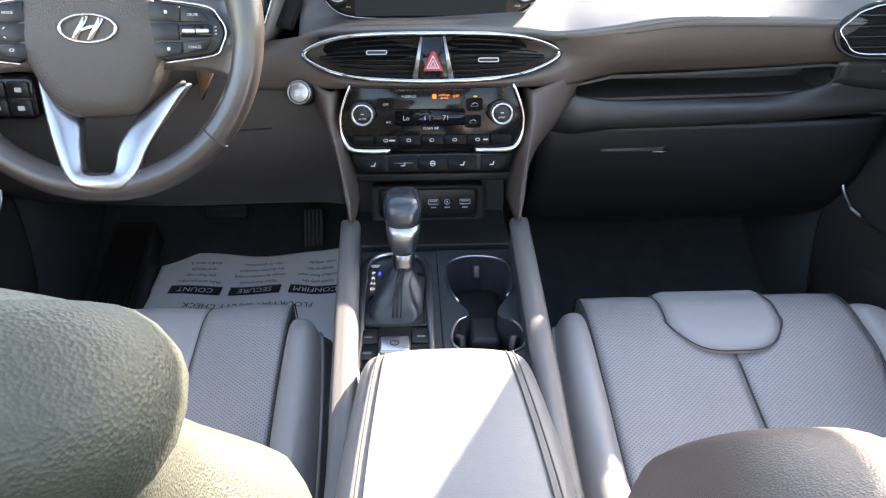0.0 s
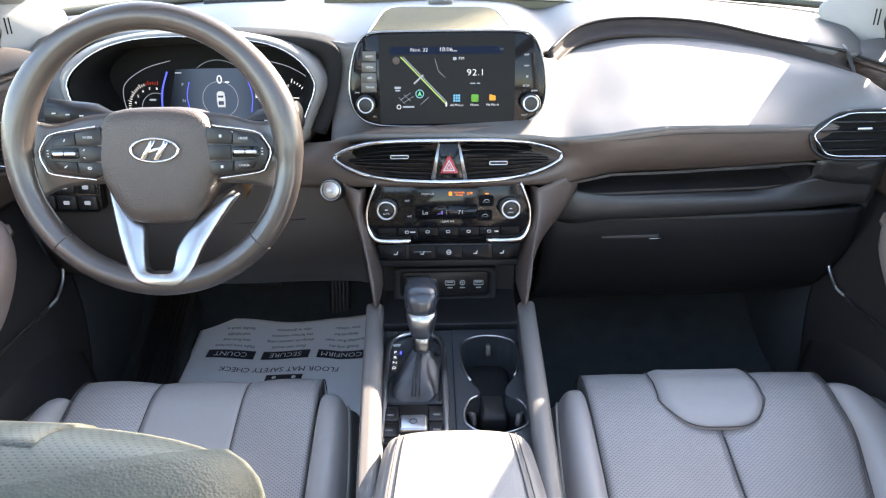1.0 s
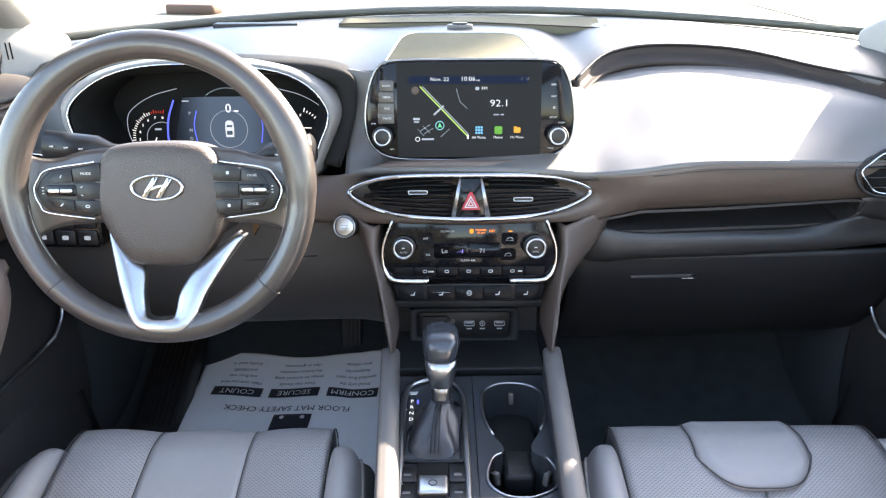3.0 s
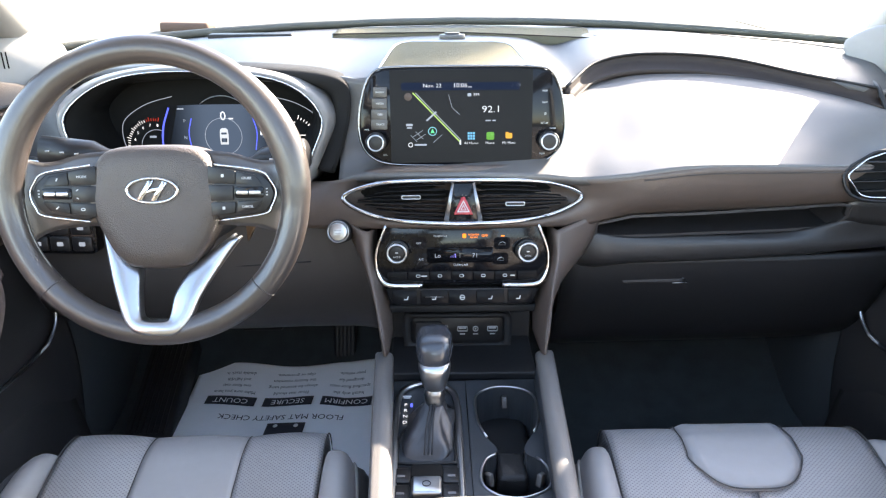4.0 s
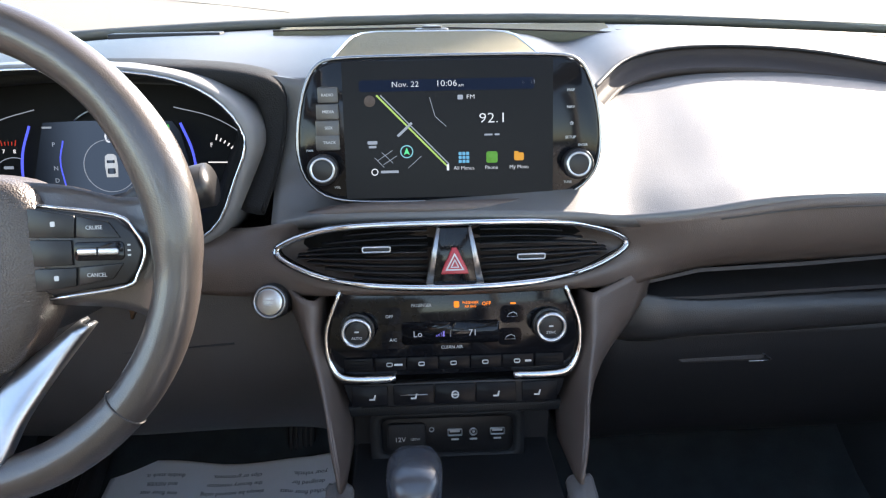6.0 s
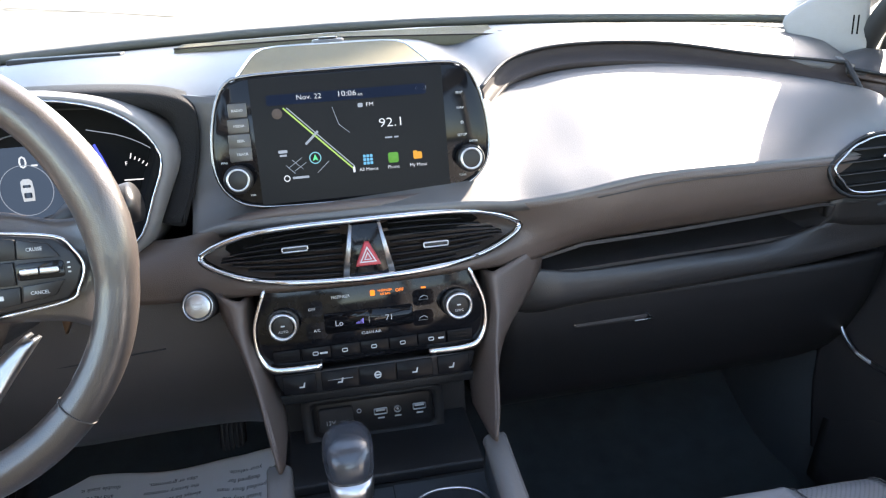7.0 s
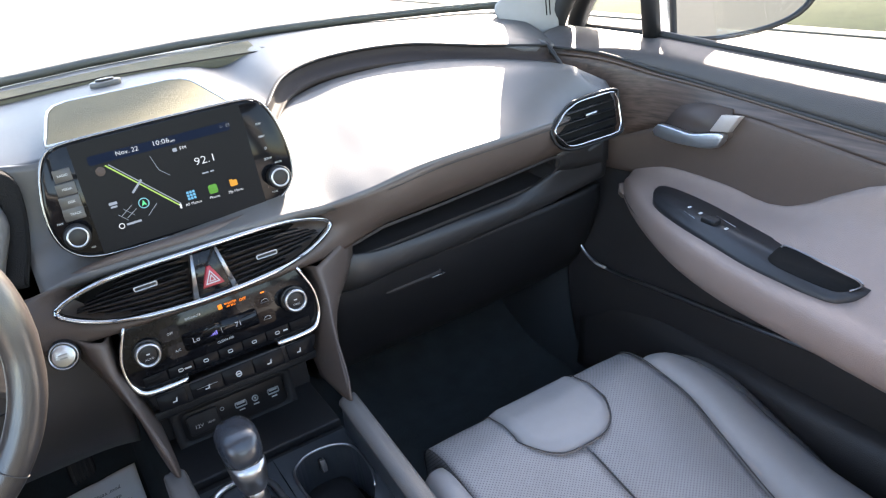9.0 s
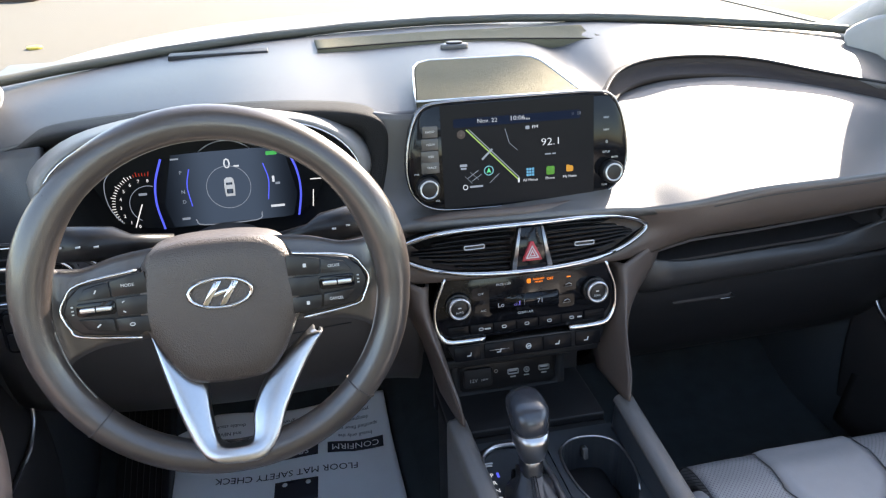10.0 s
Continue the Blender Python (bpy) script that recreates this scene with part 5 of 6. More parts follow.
half = [(0.0, 0.0535), (0.030, 0.0525), (0.0545, 0.0465), (0.0660, 0.0330), (0.0735, 0.0150), (0.0765, 0.0), (0.0755, -0.0150), (0.0670, -0.0330), (0.0570, -0.0540), (0.0470, -0.0710), (0.0350, -0.0825), (0.0150, -0.0860), (0.0, -0.0865)]
hub = half + [(-u, v) for u, v in reversed(half[1:-1])]
cover = bmesh.new()
fine = spline([(u, v, 0) for u, v in hub], 3, True)
levels = ((1.0, -0.045), (1.0, -0.012), (0.975, -0.004), (0.91, 0.0010), (0.7, 0.0040), (0.35, 0.0052))
rings = [[cover.verts.new(WM @ Vector((p.x * k, (p.y + 0.015) * k - 0.015, w))) for p in fine] for k, w in levels]
for a, b in zip(rings, rings[1:]):
    for i in range(len(a)):
        cover.faces.new((a[i], a[(i + 1) % len(a)], b[(i + 1) % len(a)], b[i]))
cover.faces.new(rings[-1])
bag = part("airbag_cover", cover, BAG, wheel, "taupe grained airbag cover")
lettering("word", "AIRBAG", 0.0085, WM, -0.002, -0.044, SEAM, bag, w=0.0040)
part("mark", ringed(circle(0.0035, 14), circle(0.0027, 14), WM @ pose(-0.002, -0.032, 0.0044), 0, 0.0005), SEAM, bag)
EM = WM @ pose(0.001, 0.004, 0.0048)
part("emblem_ring", ringed(circle(0.0295, 40, ry=0.0150), circle(0.0262, 40, ry=0.0120), EM, -0.002, 0.003), CHROME, bag, "chrome oval emblem")
for du in (-0.0075, 0.0085):
    part("emblem_bar", slab([(du - 0.0105, -0.0112), (du - 0.0040, -0.0112), (du + 0.0030, 0.0), (du + 0.0100, 0.0112), (du + 0.0035, 0.0112), (du - 0.0035, 0.0)], EM, -0.002, 0.003, 0.0008), CHROME, bag)
part("emblem_bar", slab([(-0.012, -0.0040), (0.0, -0.0022), (0.013, 0.0040), (0.0, 0.0028)], EM, -0.002, 0.0028, 0.0006), CHROME, bag)

# silver lower spokes, one U shaped piece from the hub round the rim's foot
outer = [(-0.071, -0.036, -0.026), (-0.0615, -0.075, -0.012), (-0.049, -0.113, 0.004), (-0.0375, -0.140, 0.014), (-0.024, -0.1535, 0.0195), (0.0, -0.1575, 0.021), (0.024, -0.1555, 0.0195), (0.038, -0.139, 0.014), (0.0495, -0.112, 0.004), (0.0680, -0.082, -0.010), (0.089, -0.053, -0.020)]
inner = [(-0.052, -0.064), (-0.027, -0.083), (-0.0225, -0.112), (-0.0190, -0.134), (-0.0130, -0.1405), (0.0, -0.1415), (0.0115, -0.1405), (0.0145, -0.134), (0.0180, -0.112), (0.0370, -0.083), (0.080, -0.049)]
rows = []
for (ou, ov, w), (nu, nv) in zip(outer, inner):
    o, n = Vector((ou, ov)), Vector((nu, nv))
    rows.append([WM @ Vector((*o, w - 0.012)), WM @ Vector((*o, w - 0.002)), WM @ Vector((*o.lerp(n, 0.15), w + 0.002)), WM @ Vector((*o.lerp(n, 0.5), w + 0.0025)), WM @ Vector((*o.lerp(n, 0.85), w)), WM @ Vector((*n, w - 0.004)), WM @ Vector((*n, w - 0.016))])
part("lower_spoke", sheet(rows, 5, 3), SILVER, wheel, "satin silver lower spoke", solid=0.003)
part("column_shroud", sheet([[(-0.357 + 0.062 * math.cos(a), y, 0.985 - 0.02 * i + 0.055 * math.sin(a)) for a in np.linspace(0, 2 * math.pi, 13)] for i, y in enumerate((0.87, 0.95, 1.05))], 3, 2), LOWER, wheel, "dark column shroud")

# tan slab imitates a sunlit corner of the column shroud
part("shroud_sunpatch", slab([(-0.013, 0.016), (0.014, 0.018), (-0.008, -0.020)], plane_at((-0.282, 0.972, 0.926), (1, -0.5, 0), (0, 0.1, 1)), -0.004, 0.0, 0.001), PETROL, wheel, "tan triangle standing for sunlight on the shroud")
# stalks
for s in (-1, 1):
    stalk = thing("column_stalk", "black control stalk behind the steering wheel", "stalk", (-0.357 + 0.13 * s, 0.93, 1.02), group="stalks")
    a, b = (Vector((-0.40, 0.94, 1.030)), Vector((-0.512, 0.92, 1.048))) if s < 0 else (Vector((-0.30, 0.95, 1.014)), Vector((-0.196, 0.935, 1.038)))
    part("arm", tube([a, a.lerp(b, 0.35), a.lerp(b, 0.5), b], [0.008, 0.009, 0.0170, 0.0178], 16), SATIN, stalk)
    part("collar", tube([a.lerp(b, 0.985), a.lerp(b, 1.005)], 0.0172, 16), SATIN, stalk)
    for k in range(3):
        o = a.lerp(b, 0.60 + 0.14 * k)
        part("mark", block(o.x - 0.0022, o.x + 0.0022, o.y - 0.0180, o.y - 0.012, o.z + 0.0035, o.z + 0.0052), MARK, stalk)

# switch block left of the column
sw = thing("switch_panel", "black switch panel with small buttons", "switch panel", (-0.5, 1.05, 0.93))
PM = plane_at((-0.572, 1.040, 0.893), (1, -0.05, 0), (0, 0.10, 1))
part("plate", slab(rounded(0.105, 0.055, 0.010), PM, -0.02, 0.004, 0.002), PIANO, sw)
for i in range(3):
    for j in range(2):
        b = part("button", slab(rounded(0.029, 0.021, 0.003, 3), PM @ pose(-0.032 + 0.032 * i, -0.012 + 0.024 * j, 0.004), 0, 0.003, 0.001), SATIN, sw)
        bar("mark", 0.009, 0.006, PM @ pose(0, 0, 0.007), -0.032 + 0.032 * i, -0.012 + 0.024 * j, DIM, b)

# ---- centre console ----
console = thing("center_console", "black centre console between brown grey rails", "centre console", (0, 0.8, 0.4))
KM = plane_at((0, 0.80, 0.712), (1, 0, 0), (0, 1, -0.02))
for s in (-1, 1):
    line = ((0.109, 0.925, 0.757), (0.108, 0.90, 0.756), (0.102, 0.75, 0.75), (0.095, 0.60, 0.745), (0.088, 0.45, 0.74), (0.087, 0.20, 0.74))
    rail = [[(s * (a + 0.010), y, z - 0.20), (s * (a + 0.009), y, z - 0.02), (s * (a + 0.006), y, z), (s * (a - 0.006), y, z), (s * (a - 0.009), y, z - 0.006)] for a, y, z in line]
    part("rail", sheet(rail, 4, 3), RAIL, console, "brown grey side rail", solid=0.004)
    inner = [[(s * (a - 0.0088), y, z - 0.0055), (s * (a - 0.0105), y, z - 0.020), (s * (a - 0.012), y, z - 0.05)] for a, y, z in line]
    part("rail_lining", sheet(inner, 4, 3), CONSOLESHEEN, console, "black lining inside the rail", solid=0.002)
part("base", block(-0.085, 0.085, 0.15, 0.93, 0.42, 0.66), BLACK, console, bevel=0.01)
part("front_wall", block(-0.108, 0.108, 0.93, 1.06, 0.42, 0.69), BLACK, console, bevel=0.006)
# top plate with the hourglass opening of the cup holders
cup_line = [(0.012, 0.070), (0.016, 0.095), (0.033, 0.111), (0.053, 0.115), (0.075, 0.110), (0.090, 0.095), (0.0935, 0.070), (0.091, 0.035), (0.082, 0.008), (0.068, -0.020), (0.069, -0.037), (0.084, -0.050),
            (0.091, -0.075), (0.086, -0.100), (0.066, -0.113), (0.050, -0.116), (0.030, -0.112), (0.014, -0.095), (0.012, -0.072), (0.020, -0.046), (0.032, -0.036), (0.033, -0.022), (0.023, -0.002), (0.014, 0.032)]
cup_fine = [(p.x, p.y) for p in spline([(u, v, 0) for u, v in cup_line], 3, True)]


def plate_with_hole(outer, hole, m, w0, w1):
    """A plate around an opening, whose rim runs down as a wall."""
    bm = bmesh.new()
    low, rim = ([bm.verts.new(m @ Vector((u, v, w))) for u, v in hole] for w in (w0, w1))
    edge = [bm.verts.new(m @ Vector((u, v, w1))) for u, v in ((outer[0], outer[2]), (outer[1], outer[2]), (outer[1], outer[3]), (outer[0], outer[3]))]
    n = len(hole)
    for i in range(n):
        bm.faces.new((low[i], low[(i + 1) % n], rim[(i + 1) % n], rim[i]))
    border = [bm.edges.get((rim[i], rim[(i + 1) % n])) for i in range(n)] + [bm.edges.new((edge[i], edge[(i + 1) % 4])) for i in range(4)]
    bmesh.ops.triangle_fill(bm, use_beauty=True, use_dissolve=False, edges=border)
    return bm


part("cup_plate", plate_with_hole((0.002, 0.100, -0.20, 0.135), cup_fine, KM, -0.07, 0.0), CONSOLESHEEN, console, "black plate around the cup holders", smooth=False)
part("cup_floor", slab(cup_fine, KM, -0.078, -0.068), CAVE, console)
part("cup_rim", tube([KM @ Vector((u, v, 0.001)) for u, v in cup_fine[66:] + cup_fine[:25]], 0.0016, 6), SILVER, console, "silver cup rim line")
part("cup_rim", tube([KM @ Vector((u, v, 0.001)) for u, v in cup_fine[32:61]], 0.0016, 6), SILVER, console, "silver cup rim line")
part("cup_divider", slab(rounded(0.036, 0.052, 0.006), KM @ pose(0.051, -0.032, 0), -0.07, -0.018, 0.006), BLACK, console, bevel=0.0)
for u, v, r in ((0.054, 0.106, 0), (0.023, -0.060, 40), (0.082, -0.062, -40)):
    part("cup_clip", slab(rounded(0.007, 0.016, 0.002, 3), plane_at(KM @ Vector((u, v, -0.018)), (math.cos(radians(r)), math.sin(radians(r)), 0), (0, 0.3, 1)), -0.006, 0.004, 0.001), RAIL, console, "grey spring clip")
# selector surround and its left plate
part("left_plate", slab([(-0.102, -0.20), (0.001, -0.20), (0.001, 0.135), (-0.102, 0.135)], KM, -0.02, -0.001), CONSOLESHEEN, console, smooth=False)
ring_line = [(-0.088, -0.070), (-0.090, 0.0), (-0.0895, 0.075), (-0.083, 0.104), (-0.068, 0.118), (-0.051, 0.121), (-0.034, 0.118), (-0.019, 0.104), (-0.0115, 0.075), (-0.0105, 0.0), (-0.0105, -0.070), (-0.011, -0.17)]
part("chrome_loop", tube(spline([KM @ Vector((u, v, 0.003)) for u, v in [(-0.088, -0.17)] + ring_line], 4), 0.0042, 8, flat=0.8), SILVER, console, "chrome loop around the selector")
for i, t in enumerate("PRND"):
    lettering("gear_letter", t, 0.0085, KM, -0.079, 0.072 - 0.0135 * i, WHITE, console, w=0.001)
lettering("gear_letter", "+", 0.008, KM, -0.087, 0.052, WHITE, console, w=0.001)
lettering("gear_letter", "-", 0.008, KM, -0.087, 0.036, WHITE, console, w=0.001)
for du, mat in ((-0.0715, BLUE),):
    bar("gear_lamp", 0.003, 0.008, KM, du, 0.072, BLUE, console)
bar("word_bar", 0.012, 0.003, KM, -0.078, 0.094, MARK, console)
bar("word_bar", 0.009, 0.003, KM, -0.078, 0.090, MARK, console)
part("boot_frame", tube(spline([KM @ Vector((u, v, 0.001)) for u, v in ((-0.052, 0.075), (-0.066, 0.030), (-0.083, 0.005), (-0.085, -0.045), (-0.078, -0.053), (-0.022, -0.053), (-0.016, -0.045), (-0.016, 0.050), (-0.024, 0.070), (-0.052, 0.075))], 3), 0.0022, 6), SATIN, console)
# brake switch block
FAINT = material("faint grey mark", (0.09, 0.09, 0.095), 0.6, 0, 0.03, 30)
part("switch_block", slab(rounded(0.078, 0.075, 0.006, 4, -0.051, -0.098), KM, -0.01, 0.003, 0.002), SATIN, console)
part("brake_well", slab(rounded(0.036, 0.030, 0.003, 3, -0.050, -0.074), KM, 0, 0.004, 0.001), CAVE, console)
pb = part("brake_switch", slab(rounded(0.034, 0.030, 0.004, 3, -0.050, -0.104), KM, 0, 0.012, 0.003), SILVER, console, "silver parking brake switch")
part("switch_mark", ringed(circle(0.005, 16), circle(0.004, 16), KM @ pose(-0.050, -0.104, 0.0118), 0, 0.0008), INK, pb)
for u in (-0.079, -0.022):
    b = part("mode_button", slab(rounded(0.020, 0.026, 0.003, 3, u, -0.080), KM, 0, 0.005, 0.001), SATIN, console)
    bar("mark", 0.009, 0.004, KM @ pose(0, 0, 0.005), u, -0.082, FAINT, b)
    b = part("mode_button", slab(rounded(0.020, 0.026, 0.003, 3, u, -0.110), KM, 0, 0.005, 0.001), SATIN, console)
    bar("mark", 0.009, 0.004, KM @ pose(0, 0, 0.005), u, -0.112, FAINT, b)

# gear selector
gear = thing("gear_selector", "black gear selector knob with silver collar over leather boot", "gear selector", (-0.05, 0.82, 0.71))
boot = bmesh.new()
seq = []
for k, (h, wx, wy) in enumerate(((0.0, 0.032, 0.058), (0.006, 0.0305, 0.055), (0.012, 0.024, 0.042), (0.018, 0.0175, 0.028), (0.023, 0.0135, 0.016), (0.028, 0.0115, 0.0115))):
    c = Vector((-0.050 + 0.0018 * k, 0.812 + 0.006 * k, 0.712 + h))
    ringv = []
    for j in range(40):
        a = 2 * math.pi * j / 40
        ca, sa = math.cos(a), math.sin(a)
        e = 0.55 if k < 2 else 1.0
        fold = 1 + (0.15 * math.sin(5 * a + 0.9 * k) + 0.08 * math.sin(9 * a - k)) * math.sin(math.pi * min(1, k / 4.5))
        if ca < 0:
            fold *= 1 - 0.50 * max(0.0, min(1.0, sa + 0.25)) * (1 - k / 5)
        ringv.append(boot.verts.new(c + Vector((wx * math.copysign(abs(ca) ** e, ca) * fold, wy * math.copysign(abs(sa) ** e, sa) * fold, 0))))
    seq.append(ringv)
for a, b in zip(seq, seq[1:]):
    for j in range(40):
        boot.faces.new((a[j], a[(j + 1) % 40], b[(j + 1) % 40], b[j]))
boot.faces.new(seq[-1])
part("boot", boot, material("black soft boot leather", (0.030, 0.030, 0.033), 0.33, 0, 0.1, 20, 0.12, 900), gear, "folded black leather boot")
for du in (-0.0045, 0.0, 0.0045):
    part("boot_seam", tube([(-0.049 + du, 0.757, 0.7185), (-0.048 + du, 0.780, 0.7270), (-0.046 + du * 0.8, 0.805, 0.7355), (-0.043 + du * 0.6, 0.826, 0.7425)], 0.0008, 5), SATIN, gear)


def oval_stack(levels, mat, name, label):
    bm = bmesh.new()
    rs = []
    for z, y, wx, wy in levels:
        rs.append([bm.verts.new((-0.0405 + wx * math.copysign(abs(math.cos(a)) ** 0.75, math.cos(a)), y + wy * math.copysign(abs(math.sin(a)) ** 0.75, math.sin(a)), z)) for a in (2 * math.pi * j / 32 for j in range(32))])
    for a, b in zip(rs, rs[1:]):
        for j in range(32):
            bm.faces.new((a[j], a[(j + 1) % 32], b[(j + 1) % 32], b[j]))
    bm.faces.new(rs[0][::-1])
    bm.faces.new(rs[-1])
    return part(name, bm, mat, gear, label)


oval_stack([(0.730, 0.838, 0.0120, 0.0120), (0.740, 0.840, 0.0120, 0.0120), (0.743, 0.841, 0.0132, 0.0135), (0.746, 0.842, 0.0120, 0.0122), (0.750, 0.843, 0.0135, 0.0140), (0.754, 0.844, 0.0120, 0.0125), (0.762, 0.845, 0.0120, 0.0125)], DULL, "neck", "ribbed dull metal neck")
oval_stack([(0.757, 0.844, 0.0125, 0.0130), (0.763, 0.845, 0.0155, 0.0180), (0.773, 0.849, 0.0185, 0.0235), (0.785, 0.853, 0.0205, 0.0270), (0.793, 0.855, 0.0202, 0.0268)], SILVER, "collar", "silver collar")
oval_stack([(0.790, 0.857, 0.0203, 0.0260), (0.798, 0.859, 0.0222, 0.0285), (0.808, 0.862, 0.0232, 0.0300), (0.816, 0.864, 0.0225, 0.0290), (0.822, 0.866, 0.0187, 0.0240), (0.8255, 0.867, 0.0095, 0.0130)], material("black moulded knob", (0.024, 0.027, 0.033), 0.24, 0, 0.1, 20, 0.10, 900, 0.25), "grip", "black moulded grip")

# armrest
arm = thing("armrest", "grey beige stitched leather centre armrest lid", "armrest", (0, 0.4, 0.7))
AL = [(0.640, 0.075, 0.735, 0.010), (0.632, 0.077, 0.755, 0.016), (0.615, 0.079, 0.768, 0.018), (0.585, 0.081, 0.776, 0.016), (0.50, 0.086, 0.782, 0.016), (0.40, 0.090, 0.784, 0.016), (0.25, 0.092, 0.784, 0.016), (0.15, 0.090, 0.780, 0.016)]
part("lid", sheet([[(-w, y, 0.715), (-w - 0.002, y, z - 0.030), (-w + 0.004, y, z - 0.010), (-w + 0.016, y, z - 0.001), (-w * 0.45, y, z + 0.004), (0, y, z + 0.005), (w * 0.45, y, z + 0.004), (w - 0.016, y, z - 0.001), (w - 0.004, y, z - 0.010), (w + 0.002, y, z - 0.030), (w, y, 0.715)] for y, w, z, r in AL], 4, 3), LIDLEATHER, arm, solid=0.004)
for s in (-1, 1):
    for off in (0.017, 0.023):
        part("stitching", tube(spline([(s * (w - off), y, z + 0.0022) for y, w, z, r in AL[2:]], 3), 0.0008, 5), SEAM, arm)
part("box", block(-0.078, 0.078, 0.16, 0.62, 0.60, 0.735), LOWER, arm, bevel=0.01)

# ---- front seats ----
SEATSEAM = material("dark grey seat seam", (0.055, 0.050, 0.048), 0.8, 0, 0.1, 60)
# driver's seat back: leather in darker olive, its shade put into the colour
BACKSHADED = material("olive grey grained seat back darkened for shade", (0.032, 0.034, 0.024), 0.62, 0, 0.32, 40, 0.5, 620)


PERFSHADED = perforated("olive grey perforated leather darkened for shade", (0.050, 0.051, 0.039), 0.0021, 0.5)


def car_seat(s, name_label, back_shift):
    """A front seat; s is the side of the car. Cushion, bolsters, back."""
    cx = 0.352 * s
    seat = thing("front_seat", name_label, "car seat", (cx, 0.5, 0.42), group="front seats")
    # cushion profile from the front fall to the back: y, z
    prof = [(0.872, 0.50), (0.893, 0.58), (0.897, 0.630), (0.880, 0.658), (0.84, 0.667), (0.80, 0.662), (0.75, 0.651), (0.68, 0.632), (0.58, 0.608), (0.48, 0.592), (0.40, 0.588)]

    def half_width(y):
        # the passenger's insert narrows to the back on the door side
        return 0.166 - (min(0.05, 0.21 * max(0.0, 0.745 - y)) if s > 0 else 0.0)
    zones = (("cushion_panel", PERF, -0.166, -0.001), ("cushion_panel", PERF, 0.001, 0.166)) if s > 0 else (("cushion_panel", PERF, -0.166, -0.0632), ("cushion_center", LEATHER, -0.0628, 0.0628), ("cushion_panel", PERF, 0.0632, 0.166))
    for nm, mt, a, b in zones:
        rows = []
        for i in range(5):
            f = i / 4
            x = a + (b - a) * f
            puff = 0.004 * math.sin(math.pi * f) - 0.0006 * (f in (0.0, 1.0))
            line = [(x * (half_width(y) / 0.166 if b > 0.1 else 1), y, z) for y, z in prof]
            rows.append([(cx + q, y - 0.10 * q * q, z + puff + 0.25 * q * q) for q, y, z in line])
        part(nm, sheet(rows, 4, 4), mt, seat, solid=0.03)
    for x in ((0.0,) if s > 0 else (-0.063, 0.063)):
        part("seam", tube(spline([(cx + x, y, z + 0.0006) for y, z in prof[6 if s > 0 else 1:]], 4), 0.0008, 5), SEATSEAM, seat)
    # piping between the insert and the bolsters
    for k in (-1, 1):
        part("seam", tube(spline([(cx + (0.168 if k < 0 else half_width(y) + 0.002) * k, y - 0.003, z + 0.007) for y, z in prof[1:]], 4), 0.0009, 5), SEATSEAM, seat)
        b = []
        for y, z, w, h in ((0.835, 0.56, 0.030, -0.01), (0.838, 0.645, 0.034, 0.012), (0.80, 0.670, 0.044, 0.018), (0.70, 0.655, 0.052, 0.022), (0.58, 0.626, 0.056, 0.030), (0.40, 0.61, 0.060, 0.040)):
            b.append([(cx + k * 0.166, y, z - 0.03), (cx + k * (0.166 + 0.15 * w), y, z + 0.3 * h), (cx + k * (0.166 + 0.45 * w), y, z + h * 0.75), (cx + k * (0.166 + 0.8 * w), y, z + h * 0.45), (cx + k * (0.168 + w), y, z - 0.012)])
        if k * s > 0 and s > 0:
            # broad door side bolster falling away outwards
            b = []
            for y, w, z, h, low in ((0.842, 0.012, 0.56, -0.01, 0.55), (0.846, 0.020, 0.645, 0.008, 0.635), (0.828, 0.045, 0.668, 0.010, 0.652), (0.797, 0.066, 0.666, 0.012, 0.655), (0.74, 0.078, 0.653, 0.016, 0.642), (0.683, 0.090, 0.637, 0.019, 0.620), (0.633, 0.102, 0.624, 0.022, 0.600), (0.567, 0.116, 0.611, 0.027, 0.575), (0.42, 0.128, 0.598, 0.034, 0.560)):
                x = cx + half_width(y)
                b.append([(x, y, z - 0.03), (x + 0.05 * w, y, z + 0.25 * h), (x + 0.30 * w, y, z + h), (x + 0.68 * w, y, z + 0.75 * h), (x + 0.92 * w, y, 0.5 * (z + low) + 0.3 * h), (x + w, y, low)])
        bol = part("bolster", sheet(b, 4, 4), LEATHER, seat, solid=0.03)
        part("piping", tube(spline([Vector(r[-1]) + Vector((0, 0, 0.002)) for r in b], 4), 0.0022, 6), THREAD, bol)
        side = [[Vector(r[-1]) + Vector(o) for o in ((0, 0, 0), (0.016 * k, 0.004, -0.02), (0.020 * k, 0.0, -0.08), (0.010 * k, -0.01, -0.20))] for r in b]
        part("side_skirt", sheet(side, 4, 3), SEATSIDE, seat, "dark grey seat side", solid=0.01)
    # tongue shaped pad at the front of the cushion
    def top_z(y):
        return np.interp(y, [q[0] for q in reversed(prof[3:])], [q[1] for q in reversed(prof[3:])])
    xs = [-0.072 + 0.144 * i / 12 for i in range(13)]
    pad = []
    for x in xs:
        e = 0.758 + 0.048 * abs(x / 0.072) ** 3.5
        ys = [0.878 + (e - 0.878) * j / 8 for j in range(9)]
        pad.append([(cx + x, 0.900, 0.628), (cx + x, 0.896, 0.648)] + [(cx + x, y, float(top_z(y)) + 0.0045 + 0.0090 * min(1.0, (y - e) / 0.02 + 0.25) * min(1.0, (0.072 - abs(x)) / 0.012 + 0.25)) for y in ys])
    if s > 0:
        part("front_pad", sheet(pad, 2, 2), LEATHER, seat, "smooth tongue shaped pad", solid=0.01)
